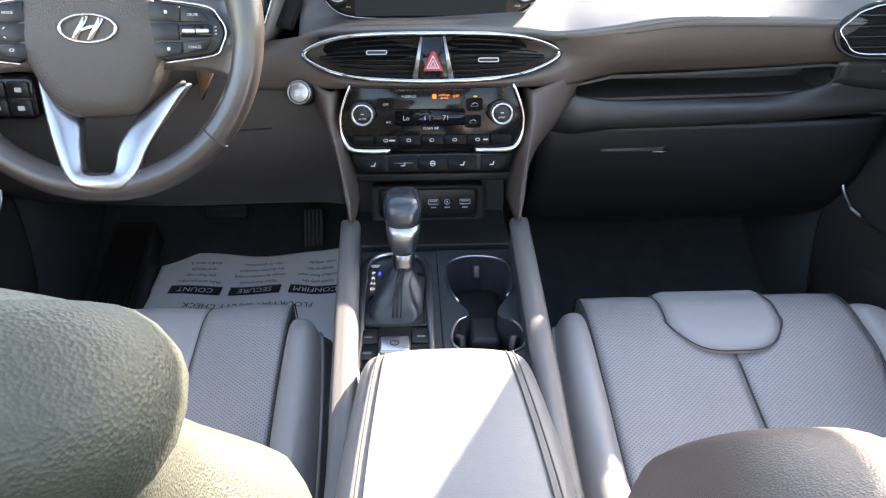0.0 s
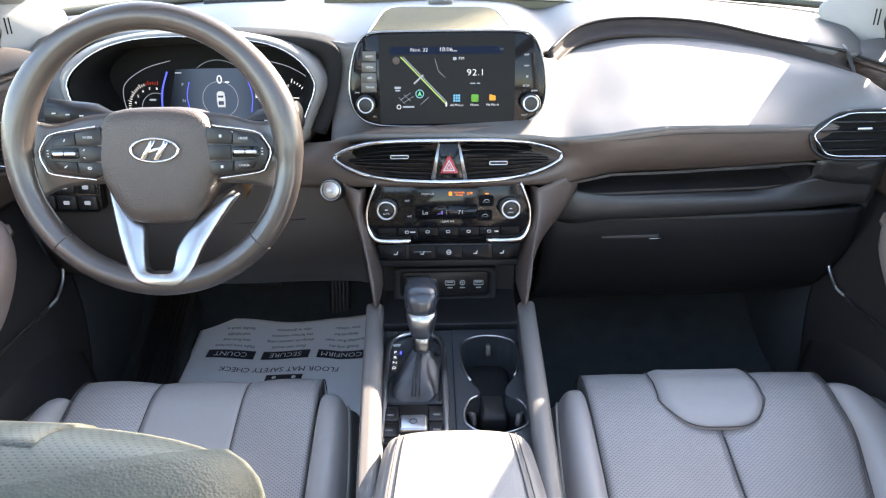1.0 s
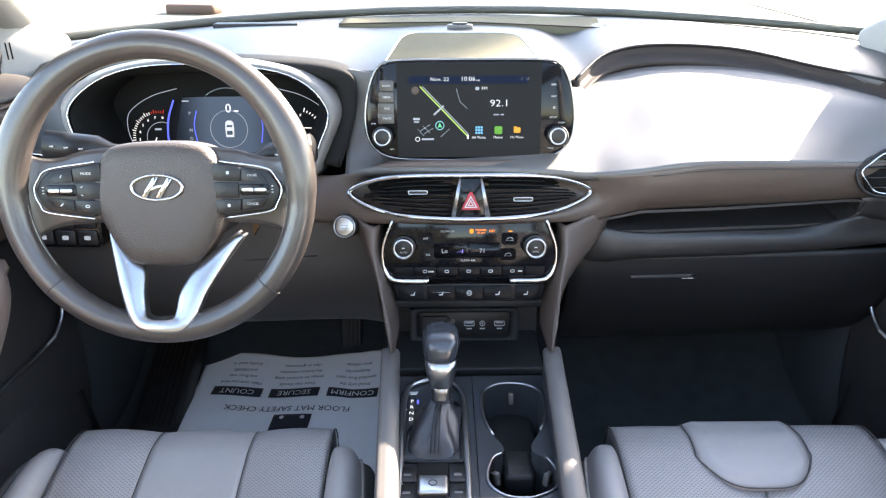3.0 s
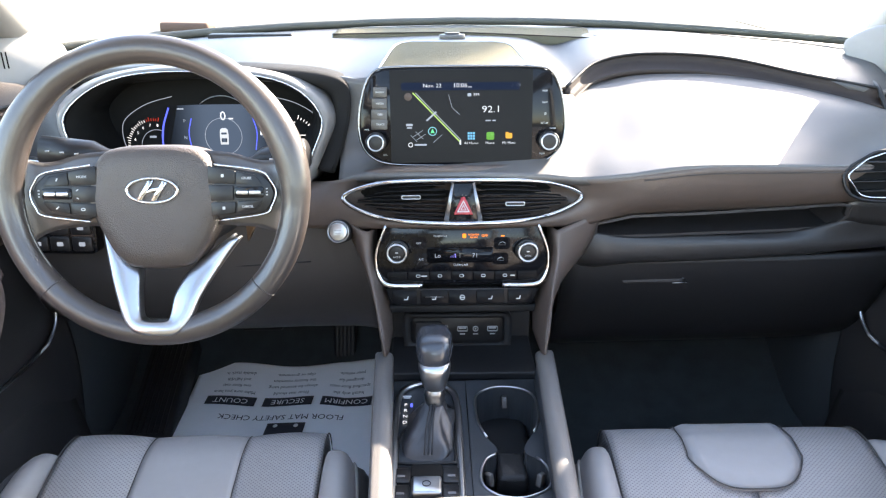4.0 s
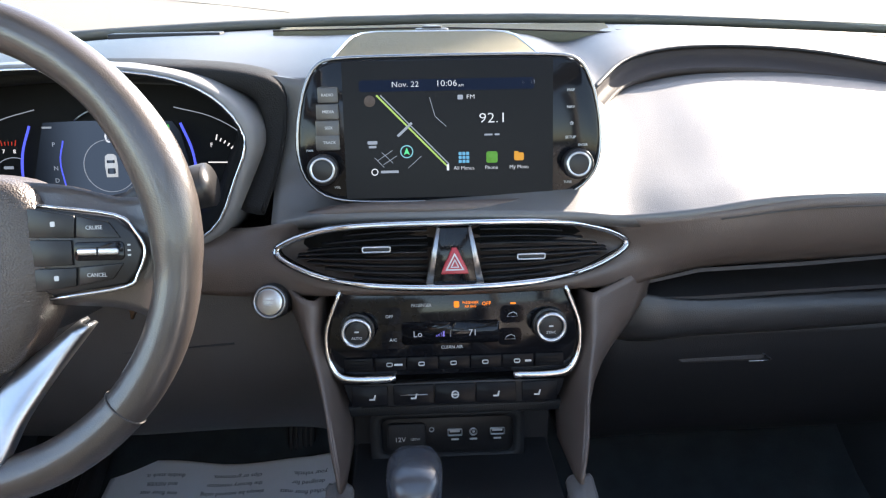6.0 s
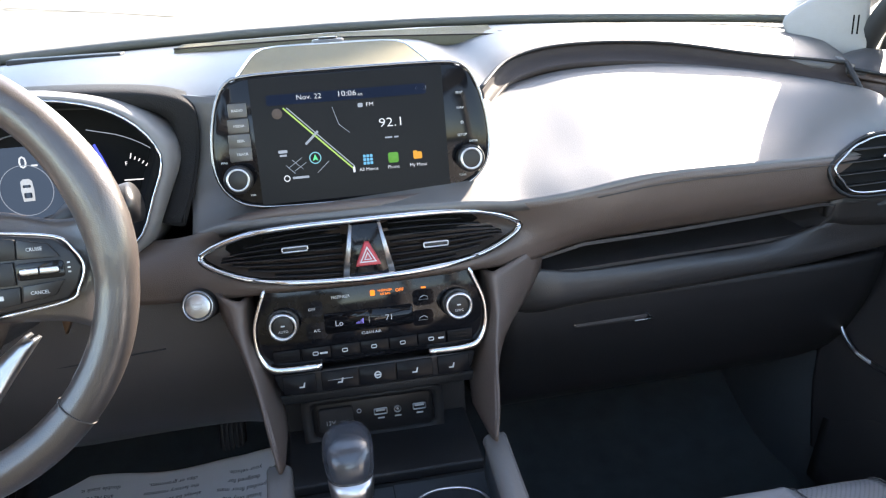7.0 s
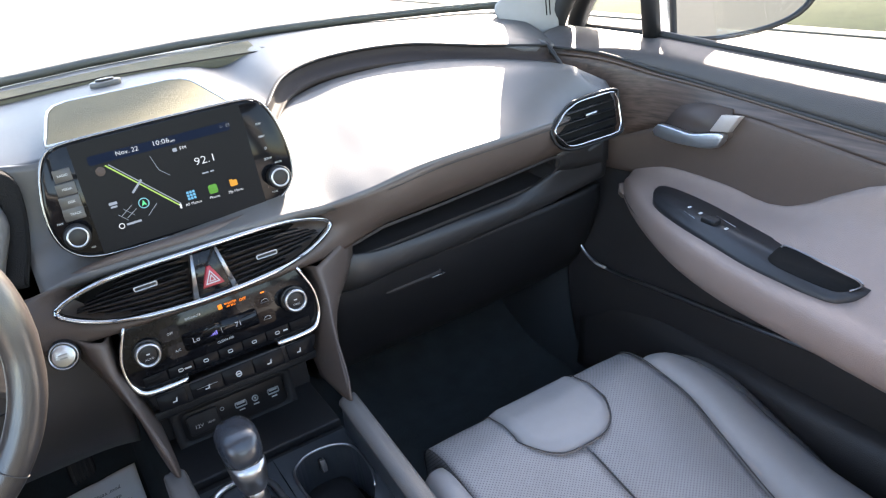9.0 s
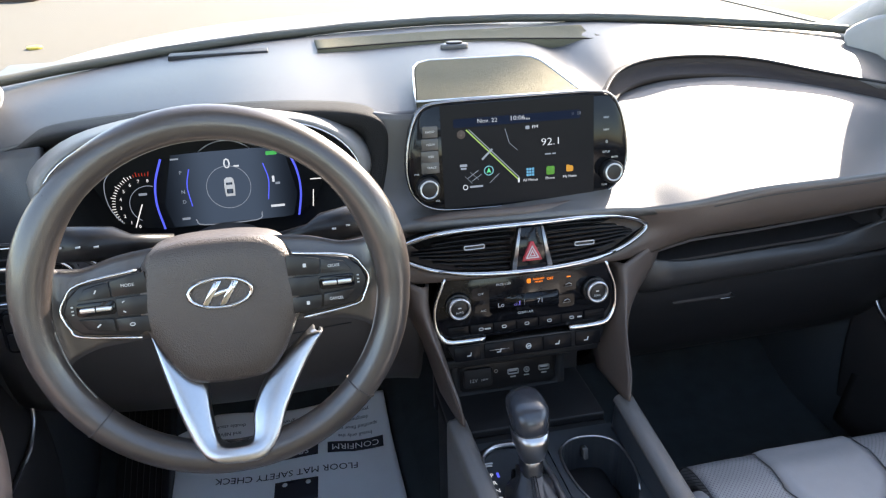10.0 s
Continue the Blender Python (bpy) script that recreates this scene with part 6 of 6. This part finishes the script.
        part("seam", tube(spline([Vector(p) + Vector((0, 0, 0.0022)) for p in [pad[0][j] for j in range(1, 10)] + [c[-1] for c in pad] + [pad[-1][j] for j in range(9, 0, -1)]], 3), 0.0009, 5), SEATSEAM, seat)
    part("base", block(cx - 0.20, cx + 0.20, 0.40, 0.82, 0.385, 0.60), SEATSIDE, seat, bevel=0.02)
    # back: inner panel, bolsters, rear shell; leans back from the hinge
    d = back_shift
    # backrest: stacked rounded sections, widest at the shoulders and at the side bolsters
    secs = ((0.435, 0.62, 0.19, 0.055, 0.0, 0.0), (0.415, 0.68, 0.225, 0.065, 0.03, 0.0), (0.398, 0.73, 0.246, 0.066, 0.045, 0.0), (0.375, 0.782, 0.258, 0.066, 0.045, 0.0), (0.350, 0.833, 0.242, 0.062, 0.03, 0.5),
            (0.322, 0.905, 0.200, 0.056, 0.008, 1.0), (0.290, 0.965, 0.205, 0.056, 0.0, 1.0), (0.262, 1.005, 0.228, 0.054, 0.0, 1.0), (0.240, 1.030, 0.224, 0.046, 0.0, 1.0), (0.228, 1.046, 0.195, 0.032, 0.0, 1.0), (0.220, 1.055, 0.14, 0.012, 0.0, 1.0))
    if s > 0:
        # reclined further, with fuller side bolsters
        secs = ((0.435, 0.62, 0.19, 0.055, 0.0, 0.0), (0.415, 0.68, 0.225, 0.065, 0.03, 0.0), (0.392, 0.73, 0.246, 0.066, 0.045, 0.0), (0.362, 0.80, 0.254, 0.066, 0.045, 0.0), (0.330, 0.857, 0.252, 0.060, 0.035, 0.0), (0.292, 0.907, 0.246, 0.054, 0.028, 0.0),
                (0.262, 0.936, 0.240, 0.048, 0.018, 0.0), (0.205, 0.962, 0.230, 0.044, 0.008, 0.0), (0.13, 0.980, 0.225, 0.038, 0.0, 0.0), (0.06, 0.994, 0.22, 0.03, 0.0, 0.0), (0.03, 1.000, 0.18, 0.012, 0.0, 0.0))
    lean = Vector((0, -0.44, 0.90))
    fwd = Vector((0, 0.90, 0.44))
    fine = 48
    rise = 0.007 if s < 0 else 0.0

    def back_ring(y, z, w, t, f, k):
        out = []
        for j in range(fine):
            a = 2 * math.pi * j / fine
            ca, sa = math.cos(a), math.sin(a)
            x = w * math.copysign(abs(ca) ** 0.62, ca)
            n = t * math.copysign(abs(sa) ** 0.75, sa)
            if sa > 0:
                n += f * max(0.0, abs(x / w) - 0.5) * 2 * (1 - max(0.0, abs(x / w) - 0.9) * 6)
            out.append(Vector((cx + x + 1.9 * rise * k, y + d * max(k, 0.8), z + 1.5 * rise * k)) + fwd * n)
        return out
    rings = [back_ring(*q) for q in secs]
    cols = [spline(c, 3) for c in zip(*rings)]
    lo, hi = (4, fine // 2 - 4) if s < 0 else (7, fine // 2 - 7)
    # the driver's backrest takes the leathers darkened for shade
    for nm, mt, lab, idx in (("backrest", PERFSHADED if s < 0 else PERF, "leather backrest front", range(lo, hi + 1)), ("back_shell", BACKSHADED if s < 0 else TAUPE, "seat back rear cover", [j % fine for j in range(hi, lo + fine + 1)])):
        bm = bmesh.new()
        strips = [[bm.verts.new(p) for p in cols[j]] for j in idx]
        for a, b in zip(strips, strips[1:]):
            for j in range(len(a) - 1):
                bm.faces.new((a[j], a[j + 1], b[j + 1], b[j]))
        bm.faces.new([q[-1] for q in strips])
        part(nm, bm, mt, seat, lab, solid=0.004)
    panel = [[Vector((cx + x + rise * k, y + d * max(k, 0.8), z + 1.5 * rise * k)) + fwd * (t + 0.003 - 0.25 * x * x) for y, z, w, t, f, k in secs[1:-1]] for x in (-0.14, -0.07, 0, 0.07, 0.14)]
    part("back_panel", sheet(panel, 4, 3), PERFSHADED if s < 0 else PERF, seat, "perforated backrest panel", solid=0.01)
    # two rows of short stitches over the shoulder
    line = list(reversed(cols[hi][-16:])) [::-1] + [cols[hi][-1].lerp(cols[lo][-1], i / 20) for i in range(21)] + list(reversed(cols[lo][-16:]))
    for shift in (0.003,):
        dashes = []
        for a, b in zip(line, line[1:]):
            n = max(1, round((b - a).length / 0.009))
            for i in range(n):
                p, e = a.lerp(b, i / n), a.lerp(b, (i + 0.6) / n)
                if (e - p).length > 0.002:
                    dashes.append(tube([p - fwd * shift + lean * 0.0035, e - fwd * shift + lean * 0.0035], 0.0009, 5))
        part("stitching", joined(*dashes), PETROL if s > 0 else SEAM, seat)
    if s < 0:
        # seams running over the shoulder
        for j in (1, 45):
            part("seam", tube([c + (c - Vector((cx, c.y, c.z))).normalized() * 0.0006 for c in cols[j][8:]], 0.0014, 5), SEAM, seat)
    for k2 in (-1, 1):
        for off in (0, 5) if s > 0 else ():
            idx = [round(fine / 2 - 4.2 - off / 4) if k2 < 0 else round(4.2 + off / 4)][0]
            part("stitching", tube([c + (c - Vector((cx, c.y, c.z))).normalized() * 0.001 + fwd * 0.001 for c in cols[idx][2:-3]], 0.0011, 5), SEAM if s < 0 else PETROL, seat)
    return seat


car_seat(-1, "grey beige leather driver's seat with perforated panels", -0.022)
car_seat(1, "grey beige leather passenger seat with tongue shaped front pad", -0.045)


# ---- front doors ----
BELT = material("dark grey brown soft plastic", (0.0454, 0.0395, 0.0370), 0.5, 0, 0.08, 12, 0.35, 900)
ARMPAD = material("pale taupe armrest leather", (0.225, 0.17, 0.148), 0.5, 0, 0.06, 12, 0.35, 800)

SWITCHPLATE = material("satin black grey switch plate", (0.019, 0.019, 0.021), 0.36, 0, 0.1, 20, 0.1, 900, 0, 0.35)
PULL = material("pale satin handle metal", (0.62, 0.63, 0.65), 0.34, 1, 0.04, 30)


def front_door(s):
    """A front door's inside: belt, wood strip, armrest, pocket; window frame and mirror."""
    door = thing("door_1" if s > 0 else "door_2", "closed taupe door panel with wood strip and padded armrest", "car door", (0.75 * s, 0.5, 0.42), kind="structure")
    X = lambda pts: [(s * x, y, z) for x, y, z in pts]
    ys = (1.22, 1.16, 1.10, 1.0, 0.85, 0.65, 0.40, -0.10)

    def top(y):
        return 1.034 - 0.11 * max(0.0, 1.08 - y) + 0.032 * min(1.0, max(0.0, (y - 1.0) / 0.15))

    def inward(y):
        # the front of the door trim sweeps in to meet the dashboard
        return 0.098 * min(1.0, max(0.0, (y - 0.98) / 0.18)) ** 1.6

    def sill(y):
        return 1.058 - 0.065 * max(0.0, 1.07 - y)
    # belt: dark soft top from the glass to the wood
    rows = [X([(0.800, y, sill(y)), (0.785, y, sill(y) + 0.002), (0.760 - 0.5 * inward(y), y, sill(y) + 0.25 * inward(y) - 0.003), (0.738 - 0.9 * inward(y), y, (sill(y) + top(y)) / 2 + 0.004), (0.726 - inward(y), y, top(y))]) for y in ys]
    part("belt", sheet(rows, 4, 3), BELT, door, "dark grey soft belt top", solid=0.01)
    WL = ((1.17, 0.935), (1.14, 0.925), (1.08, 0.915), (1.0, 0.938), (0.92, 0.966), (0.84, 0.984), (0.75, 0.975), (0.64, 0.960), (0.4, 0.93), (-0.10, 0.87))
    wood = [X([(0.725 - inward(y), y, top(y) - 0.002), (0.718 - inward(y), y, (top(y) + low) / 2), (0.711 - 0.9 * inward(y), y, low)]) for y, low in WL]
    part("wood_strip", sheet(wood, 4, 3), WOOD, door, "grey brown wood strip", solid=0.006)
    part("strip_line", tube(spline([Vector(r[0]) + Vector((-0.002 * s, 0, 0.002)) for r in wood], 4), 0.0024, 6), SEAL, door, "dark groove above the wood")
    part("strip_lip", tube(spline([Vector(r[0]).lerp(Vector(r[1]), 0.10) + Vector((-0.001 * s, 0, 0)) for r in wood], 4), 0.0030, 6), TAUPE, door, "taupe lip above the wood")
    part("panel", sheet([X([(0.710 - 0.9 * inward(y), y, low), (0.705 - 0.6 * inward(y), y, low - 0.03), (0.700 - 0.3 * inward(y), y, 0.86 - 0.09 * max(0, 0.9 - y))]) for y, low in WL], 4, 4), TAUPE, door, "taupe middle panel", solid=0.01)
    part("lower_panel", sheet([X([(0.700, y, 0.862 - 0.09 * max(0, 0.9 - y)), (0.686, y, 0.80 - 0.06 * max(0, 0.9 - y)), (0.664, y, 0.72), (0.655, y, 0.60), (0.67, y, 0.44)]) for y, low in WL], 4, 4), LOWER, door, "dark brown lower panel", solid=0.01)
    # armrest: rises from the panel, its nose to the front
    ar = []
    for y, z, out, low in ((1.036, 0.850, 0.018, 0.832), (1.02, 0.861, 0.036, 0.820), (0.95, 0.867, 0.080, 0.792), (0.85, 0.865, 0.119, 0.756), (0.75, 0.859, 0.140, 0.741), (0.60, 0.845, 0.150, 0.737), (0.40, 0.826, 0.154, 0.725), (-0.08, 0.785, 0.154, 0.69)):
        up = 0.019 * min(1.0, out / 0.08) + min(0.11, 0.75 * max(0.0, 0.71 - y))
        ar.append(X([(0.703, y, z + up), (0.698 - 0.12 * out, y, z + 0.008 + 0.45 * max(0.0, up - 0.019)), (0.698 - 0.55 * out, y, z), (0.700 - 0.90 * out, y, z - 0.005), (0.700 - out, y, z - 0.022), (0.695 - 0.90 * out, y, z - 0.5 * (z - low) - 0.01), (0.686 - 0.45 * out, y, low + 0.015), (0.676, y, low)]))
    part("armrest", sheet(ar, 4, 4), ARMPAD, door, "padded pale taupe leather armrest", solid=0.008)
    for off in (0, 0.006):
        part("stitching", tube(spline([Vector(r[4]).lerp(Vector(r[5]), 0.35 + off * 8) + Vector((-0.001 * s, 0, 0)) for r in ar[1:]], 4), 0.0009, 5), SEAM, door)
    # switch plate on top of the armrest with pull cup
    SP = plane_at((0.625 * s, 0.80, 0.8685), (1, 0.05 * s, 0), (0.19 * s, 1, 0.09))
    plate = part("switch_plate", slab([(p.x, p.y) for p in spline([(s * u, v, 0) for u, v in ((0.034, 0.119), (0.005, 0.115), (-0.014, 0.088), (-0.035, 0.026), (-0.050, -0.045), (-0.058, -0.092), (-0.060, -0.138), (-0.060, -0.175), (-0.053, -0.205), (-0.020, -0.221), (-0.005, -0.213), (-0.002, -0.164), (0.007, -0.105), (0.020, -0.036), (0.035, 0.048))], 3, True)], SP, -0.02, -0.001), SWITCHPLATE, door, "satin black switch plate")
    # flat black patch imitates the shaded hollow of the pull cup
    part("pull_cup_shade", slab([(p.x, p.y) for p in spline([(s * u, v, 0) for u, v in ((-0.042, -0.112), (-0.022, -0.102), (0.002, -0.104), (-0.002, -0.156), (-0.008, -0.200), (-0.018, -0.211), (-0.034, -0.206), (-0.045, -0.195), (-0.047, -0.155))], 3, True)], SP, -0.002, 0.0005), CAVE, plate)
    part("cup_edge", tube(spline([SP @ Vector((s * u, v, 0.001)) for u, v in ((-0.004, -0.101), (0.004, -0.106), (0.000, -0.156), (-0.006, -0.201), (-0.016, -0.213), (-0.034, -0.209))], 4), 0.0013, 6), DULL, plate)
    part("window_switch", slab(rounded(0.015, 0.024, 0.003, 3, -0.010 * s, 0.001), SP, -0.002, 0.006, 0.002), BLACK, plate)
    for u, v in ((0.003, 0.047), (-0.001, 0.025), (-0.012, -0.026)):
        bar("mark", 0.006, 0.004, SP, s * u, v, MARK, plate, lift=0.0008)
    for (u0, v0), (u1, v1) in (((-0.011, 0.045), (-0.018, 0.021)), ((0.009, 0.006), (0.001, -0.030))):
        part("line", tube([SP @ Vector((s * u0, v0, 0)), SP @ Vector((s * u1, v1, 0))], 0.0006, 5), SILVER, plate)
    # inner handle
    HC = plane_at((0.7025 * s, 0.905, 0.955), (0, -s, 0), (0.2 * s, 0, 1))
    flip = 1 if s > 0 else -1
    cup = part("handle_cup", slab([(flip * u, v) for u, v in ((-0.063, -0.010), (-0.052, 0.013), (-0.034, 0.029), (-0.010, 0.037), (0.016, 0.039), (0.054, 0.037), (0.062, 0.0), (0.043, -0.015), (-0.040, -0.018))], HC, -0.008, 0.0015), material("dark brown cup plastic", (0.045, 0.030, 0.024), 0.5, 0, 0.1, 20), door, "dark brown handle cup")
    blade = [(p.x, p.y) for p in spline([(flip * u, v, 0) for u, v in ((-0.071, -0.018), (-0.064, -0.003), (-0.030, -0.004), (0.0, -0.006), (0.030, 0.0), (0.056, 0.003), (0.052, -0.012), (0.038, -0.020), (0.0, -0.024), (-0.045, -0.024))], 3, True)]
    part("handle", slab(blade, HC, 0.0, 0.014), PULL, cup, "satin silver handle", bevel=0.003)
    part("lock_tab", slab([(flip * u, v) for u, v in ((0.031, 0.003), (0.063, 0.007), (0.079, 0.032), (0.048, 0.029))], HC, 0, 0.012), material("pale tan lock tab", (0.40, 0.355, 0.330), 0.35, 0.4, 0.04, 20), cup, "pale lock tab", bevel=0.002)
    # lower trim line and map pocket
    part("trim_line", tube(spline(X([(0.652, 1.128, 0.735), (0.652, 1.118, 0.710), (0.654, 1.092, 0.692), (0.656, 1.057, 0.688), (0.655, 1.008, 0.690), (0.654, 0.896, 0.698), (0.654, 0.789, 0.704), (0.654, 0.672, 0.712), (0.654, 0.60, 0.714)]), 4), 0.0030, 6), SILVER, door, "thin silver trim line")
    bar("emblem_bar", 0.030, 0.005, plane_at((0.651 * s, 1.072, 0.692), (0, -s, 0), (0, 0, 1)), 0, 0, MARK, door)
    pk = [X([(0.660, y, 0.640), (0.648 - d, y, 0.632), (0.636 - d, y, 0.612), (0.630 - d, y, 0.57), (0.64, y, 0.46)]) for y, d in ((1.14, -0.03), (1.05, -0.02), (0.9, 0.0), (0.7, 0.01), (0.4, 0.01), (-0.08, 0.0))]
    part("pocket", sheet(pk, 4, 3), LOWER, door, "dark door pocket", solid=0.008)
    # window frame, quarter light divider and panes
    fr = [Vector((s * x, y, z)) for x, y, z in ((0.790, 1.275, 1.04), (0.783, 1.24, 1.10), (0.760, 1.12, 1.20), (0.725, 0.93, 1.33), (0.67, 0.66, 1.47), (0.64, 0.5, 1.54), (0.64, 0.1, 1.56))]
    part("window_frame", tube(spline(fr, 4), 0.018, 10, flat=0.9), BLACK, door, "black window frame")
    part("frame_seal", tube(spline([p + Vector((-0.046 * s, 0.004, -0.002)) for p in fr], 4), 0.015, 10), SEAL, door, "black rubber door seal")
    part("divider", tube([(0.785 * s, 1.075, 1.045), (0.755 * s, 1.055, 1.23)], 0.015, 8, flat=1.4), BLACK, door, "black quarter light divider")
    part("seal", tube([(0.790 * s, y, sill(y) + 0.004) for y in (1.24, 1.07, 0.6, -0.10)], 0.006, 6), SEAL, door)
    gl = part("pane", sheet([X([(0.792, y, 1.06), (0.775, y, 1.15), (0.745, y, 1.26), (0.70, y, min(1.36 + (0.95 - y) * 0.55, 1.42)), (0.64, y, min(1.36 + (0.95 - y) * 0.55, 1.55))]) for y in (0.95, 0.6, 0.25, -0.10)], 3, 3), GLASS, door, "clear side window", solid=0.003)
    gl.visible_shadow = False
    # outer skin below the glass
    part("outer_skin", block(*sorted((0.815 * s, 0.90 * s)), -0.12, 1.75, 0.35, 1.02), PAINT, door, "white painted outer skin", bevel=0.03)
    return door


for s in (1, -1):
    front_door(s)


def door_mirror(s):
    m = thing("door_mirror", "white door mirror with clear glass on black foot", "door mirror", (1.0 * s, 1.12, 1.05), group="door mirrors")
    M = plane_at((1.085 * s, 1.14, 1.085), (1, -0.25 * s, 0), (0, 0.03, 1))
    out = [(p.x * s, p.y) for p in spline([(u, v, 0) for u, v in ((-0.145, -0.072), (-0.06, -0.088), (0.06, -0.086), (0.135, -0.062), (0.165, -0.01), (0.168, 0.09), (0.14, 0.145), (-0.10, 0.150), (-0.150, 0.11), (-0.158, -0.05))], 3, True)]
    part("housing", slab(out, M, -0.10, 0.0, 0.0), PAINT, m, "white painted shell", bevel=0.02)
    inner = [(u * 0.94, v * 0.92 + 0.001) for u, v in out]
    part("bezel", ringed(out, inner, M, -0.01, 0.006), BLACK, m)
    part("glass", slab(inner, M, 0.0, 0.002), MIRROR, m, "mirror glass", smooth=False)
    part("foot", tube([(0.80 * s, 1.18, 1.020), (0.87 * s, 1.18, 1.010), (0.96 * s, 1.19, 1.012)], [0.026, 0.020, 0.018], 10, flat=0.6), BLACK, m)


for s in (1, -1):
    door_mirror(s)

# ---- driver's footwell ----
sheet_paper = thing("floor_mat_paper", "white printed paper mat lying on the driver's floor", "paper mat", (-0.34, 1.25, 0.42))
PP = plane_at((-0.333, 1.272, 0.4215), (1, -0.09, 0), (0.09, 1, 0.08))


def curl(u, v):
    return 0.012 + 0.005 * math.sin(9 * u + 4 * v) + 0.007 * math.sin(14 * v) * (u + 0.2) + 0.005 * math.sin(31 * u - 9 * v) * (0.5 + 2 * max(0, v)) + 0.004 * math.sin(26 * u + 30 * v) * max(0, u) * 5 + 0.20 * max(0, u - 0.11) + 0.16 * max(0, v - 0.05)


bm = bmesh.new()
N, K = 40, 60
gv = []
for i in range(N + 1):
    row = []
    for j in range(K + 1):
        v = -0.26 + 0.405 * j / K
        u0 = -0.215 + 0.03 * (v + 0.26) - 0.02 * math.sin(3 * v)
        u1 = 0.185 - 0.02 * math.sin(5 * v)
        u = u0 + (u1 - u0) * i / N
        vv = v - 0.012 * math.sin(math.pi * i / N) * (j / K) + (0.10 * max(0, i / N - 0.8) * -1 if j == 0 else 0)
        row.append(bm.verts.new(PP @ Vector((u, vv, curl(u, vv)))))
    gv.append(row)
for a, b in zip(gv, gv[1:]):
    for j in range(K):
        bm.faces.new((a[j], a[j + 1], b[j + 1], b[j]))
pg = part("paper", bm, PAPER, sheet_paper, solid=0.0006)


def on_paper(bm):
    """Lays flat print onto the paper's waves."""
    inv = PP.inverted()
    bmesh.ops.subdivide_edges(bm, edges=[e for e in bm.edges if e.calc_length() > 0.012], cuts=3)
    for v in bm.verts:
        q = inv @ v.co
        v.co = PP @ Vector((q.x, q.y, curl(q.x, q.y) + 0.0022 + q.z))


def print_words(text, size, u, v, mat):
    ob = lettering("print", text, size, PP, u, v, mat, pg, w=0.0, turn=180, depth=0.0)
    b2 = bmesh.new()
    b2.from_mesh(ob.data)
    on_paper(b2)
    if mat is PAPER:
        for q in b2.verts:
            q.co.z += 0.001
    b2.to_mesh(ob.data)
    b2.free()


def print_bar(w, h, u, v):
    b2 = slab([(-w / 2, -h / 2), (w / 2, -h / 2), (w / 2, h / 2), (-w / 2, h / 2)], PP @ pose(u, v, 0), 0, 0.0002)
    bmesh.ops.subdivide_edges(b2, edges=b2.edges[:], cuts=4, use_grid_fill=True)
    on_paper(b2)
    part("print_bar", b2, INK, pg)


print_words("FLOOR MAT SAFETY CHECK", 0.0195, -0.005, -0.016, INK)
for t, u in (("CONFIRM", 0.115), ("SECURE", -0.002), ("COUNT", -0.118)):
    print_bar(0.100, 0.026, u, 0.030)
    print_words(t, 0.0195, u, 0.030, PAPER)
    lines = {"CONFIRM": ("Install only the", "specified floor mats", "designed for", "your vehicle."), "SECURE": ("Floor mat should", "always be secured using", "the factory retention", "clips or grommets."), "COUNT": ("Make sure you have", "one floor mat", "and NEVER", "double stack it.")}[t]
    for i, ln in enumerate(lines):
        print_words(ln, 0.0105, u, 0.056 + 0.0165 * i, INK)
print_bar(0.074, 0.045, 0.012, -0.056)
for du in (-0.020, 0.020):
    dot = slab(circle(0.0045, 16), PP @ pose(0.012 + du, -0.042, 0), 0.0006, 0.0009)
    on_paper(dot)
    part("print_dot", dot, PAPER, pg)
pd = thing("brake_pedal", "black rubber brake pedal in the footwell", "pedal", (-0.39, 1.44, 0.5))
B1 = plane_at((-0.395, 1.42, 0.565), (1, 0, 0), (0, 0.5, 1))
part("pad", slab(rounded(0.085, 0.055, 0.008), B1, -0.008, 0.004, 0.003), BLACK, pd)
part("lever", tube([(-0.395, 1.43, 0.57), (-0.395, 1.50, 0.66), (-0.39, 1.52, 0.80)], 0.009, 8), BLACK, pd)
for i in range(4):
    bar("rib", 0.07, 0.004, B1 @ pose(0, 0, 0.004), 0, -0.018 + 0.012 * i, SATIN, pd, lift=0.002)
pd = thing("accelerator_pedal", "black ribbed accelerator pedal beside the tunnel", "pedal", (-0.25, 1.42, 0.45))
B2 = plane_at((-0.232, 1.44, 0.475), (1, 0, 0), (0, 0.45, 1))
part("pad", slab(rounded(0.045, 0.13, 0.008), B2, -0.01, 0.004, 0.003), BLACK, pd)
for i in range(5):
    bar("rib", 0.003, 0.12, B2 @ pose(0, 0, 0.004), -0.016 + 0.008 * i, 0, SATIN, pd, lift=0.003)
part("arm", tube([(-0.232, 1.48, 0.53), (-0.232, 1.56, 0.62)], 0.010, 8), BLACK, pd)
fr_ = thing("footrest", "ribbed black footrest on the wheel arch side", "footrest", (-0.58, 1.3, 0.45))
B3 = plane_at((-0.575, 1.30, 0.482), (1, 0, 0), (0, 1, 0.42))
part("plate", slab(rounded(0.085, 0.26, 0.01), B3, -0.05, 0.0, 0.004), BLACK, fr_)
for i in range(7):
    bar("rib", 0.004, 0.22, B3, -0.03 + 0.010 * i, 0, SATIN, fr_, lift=0.003)
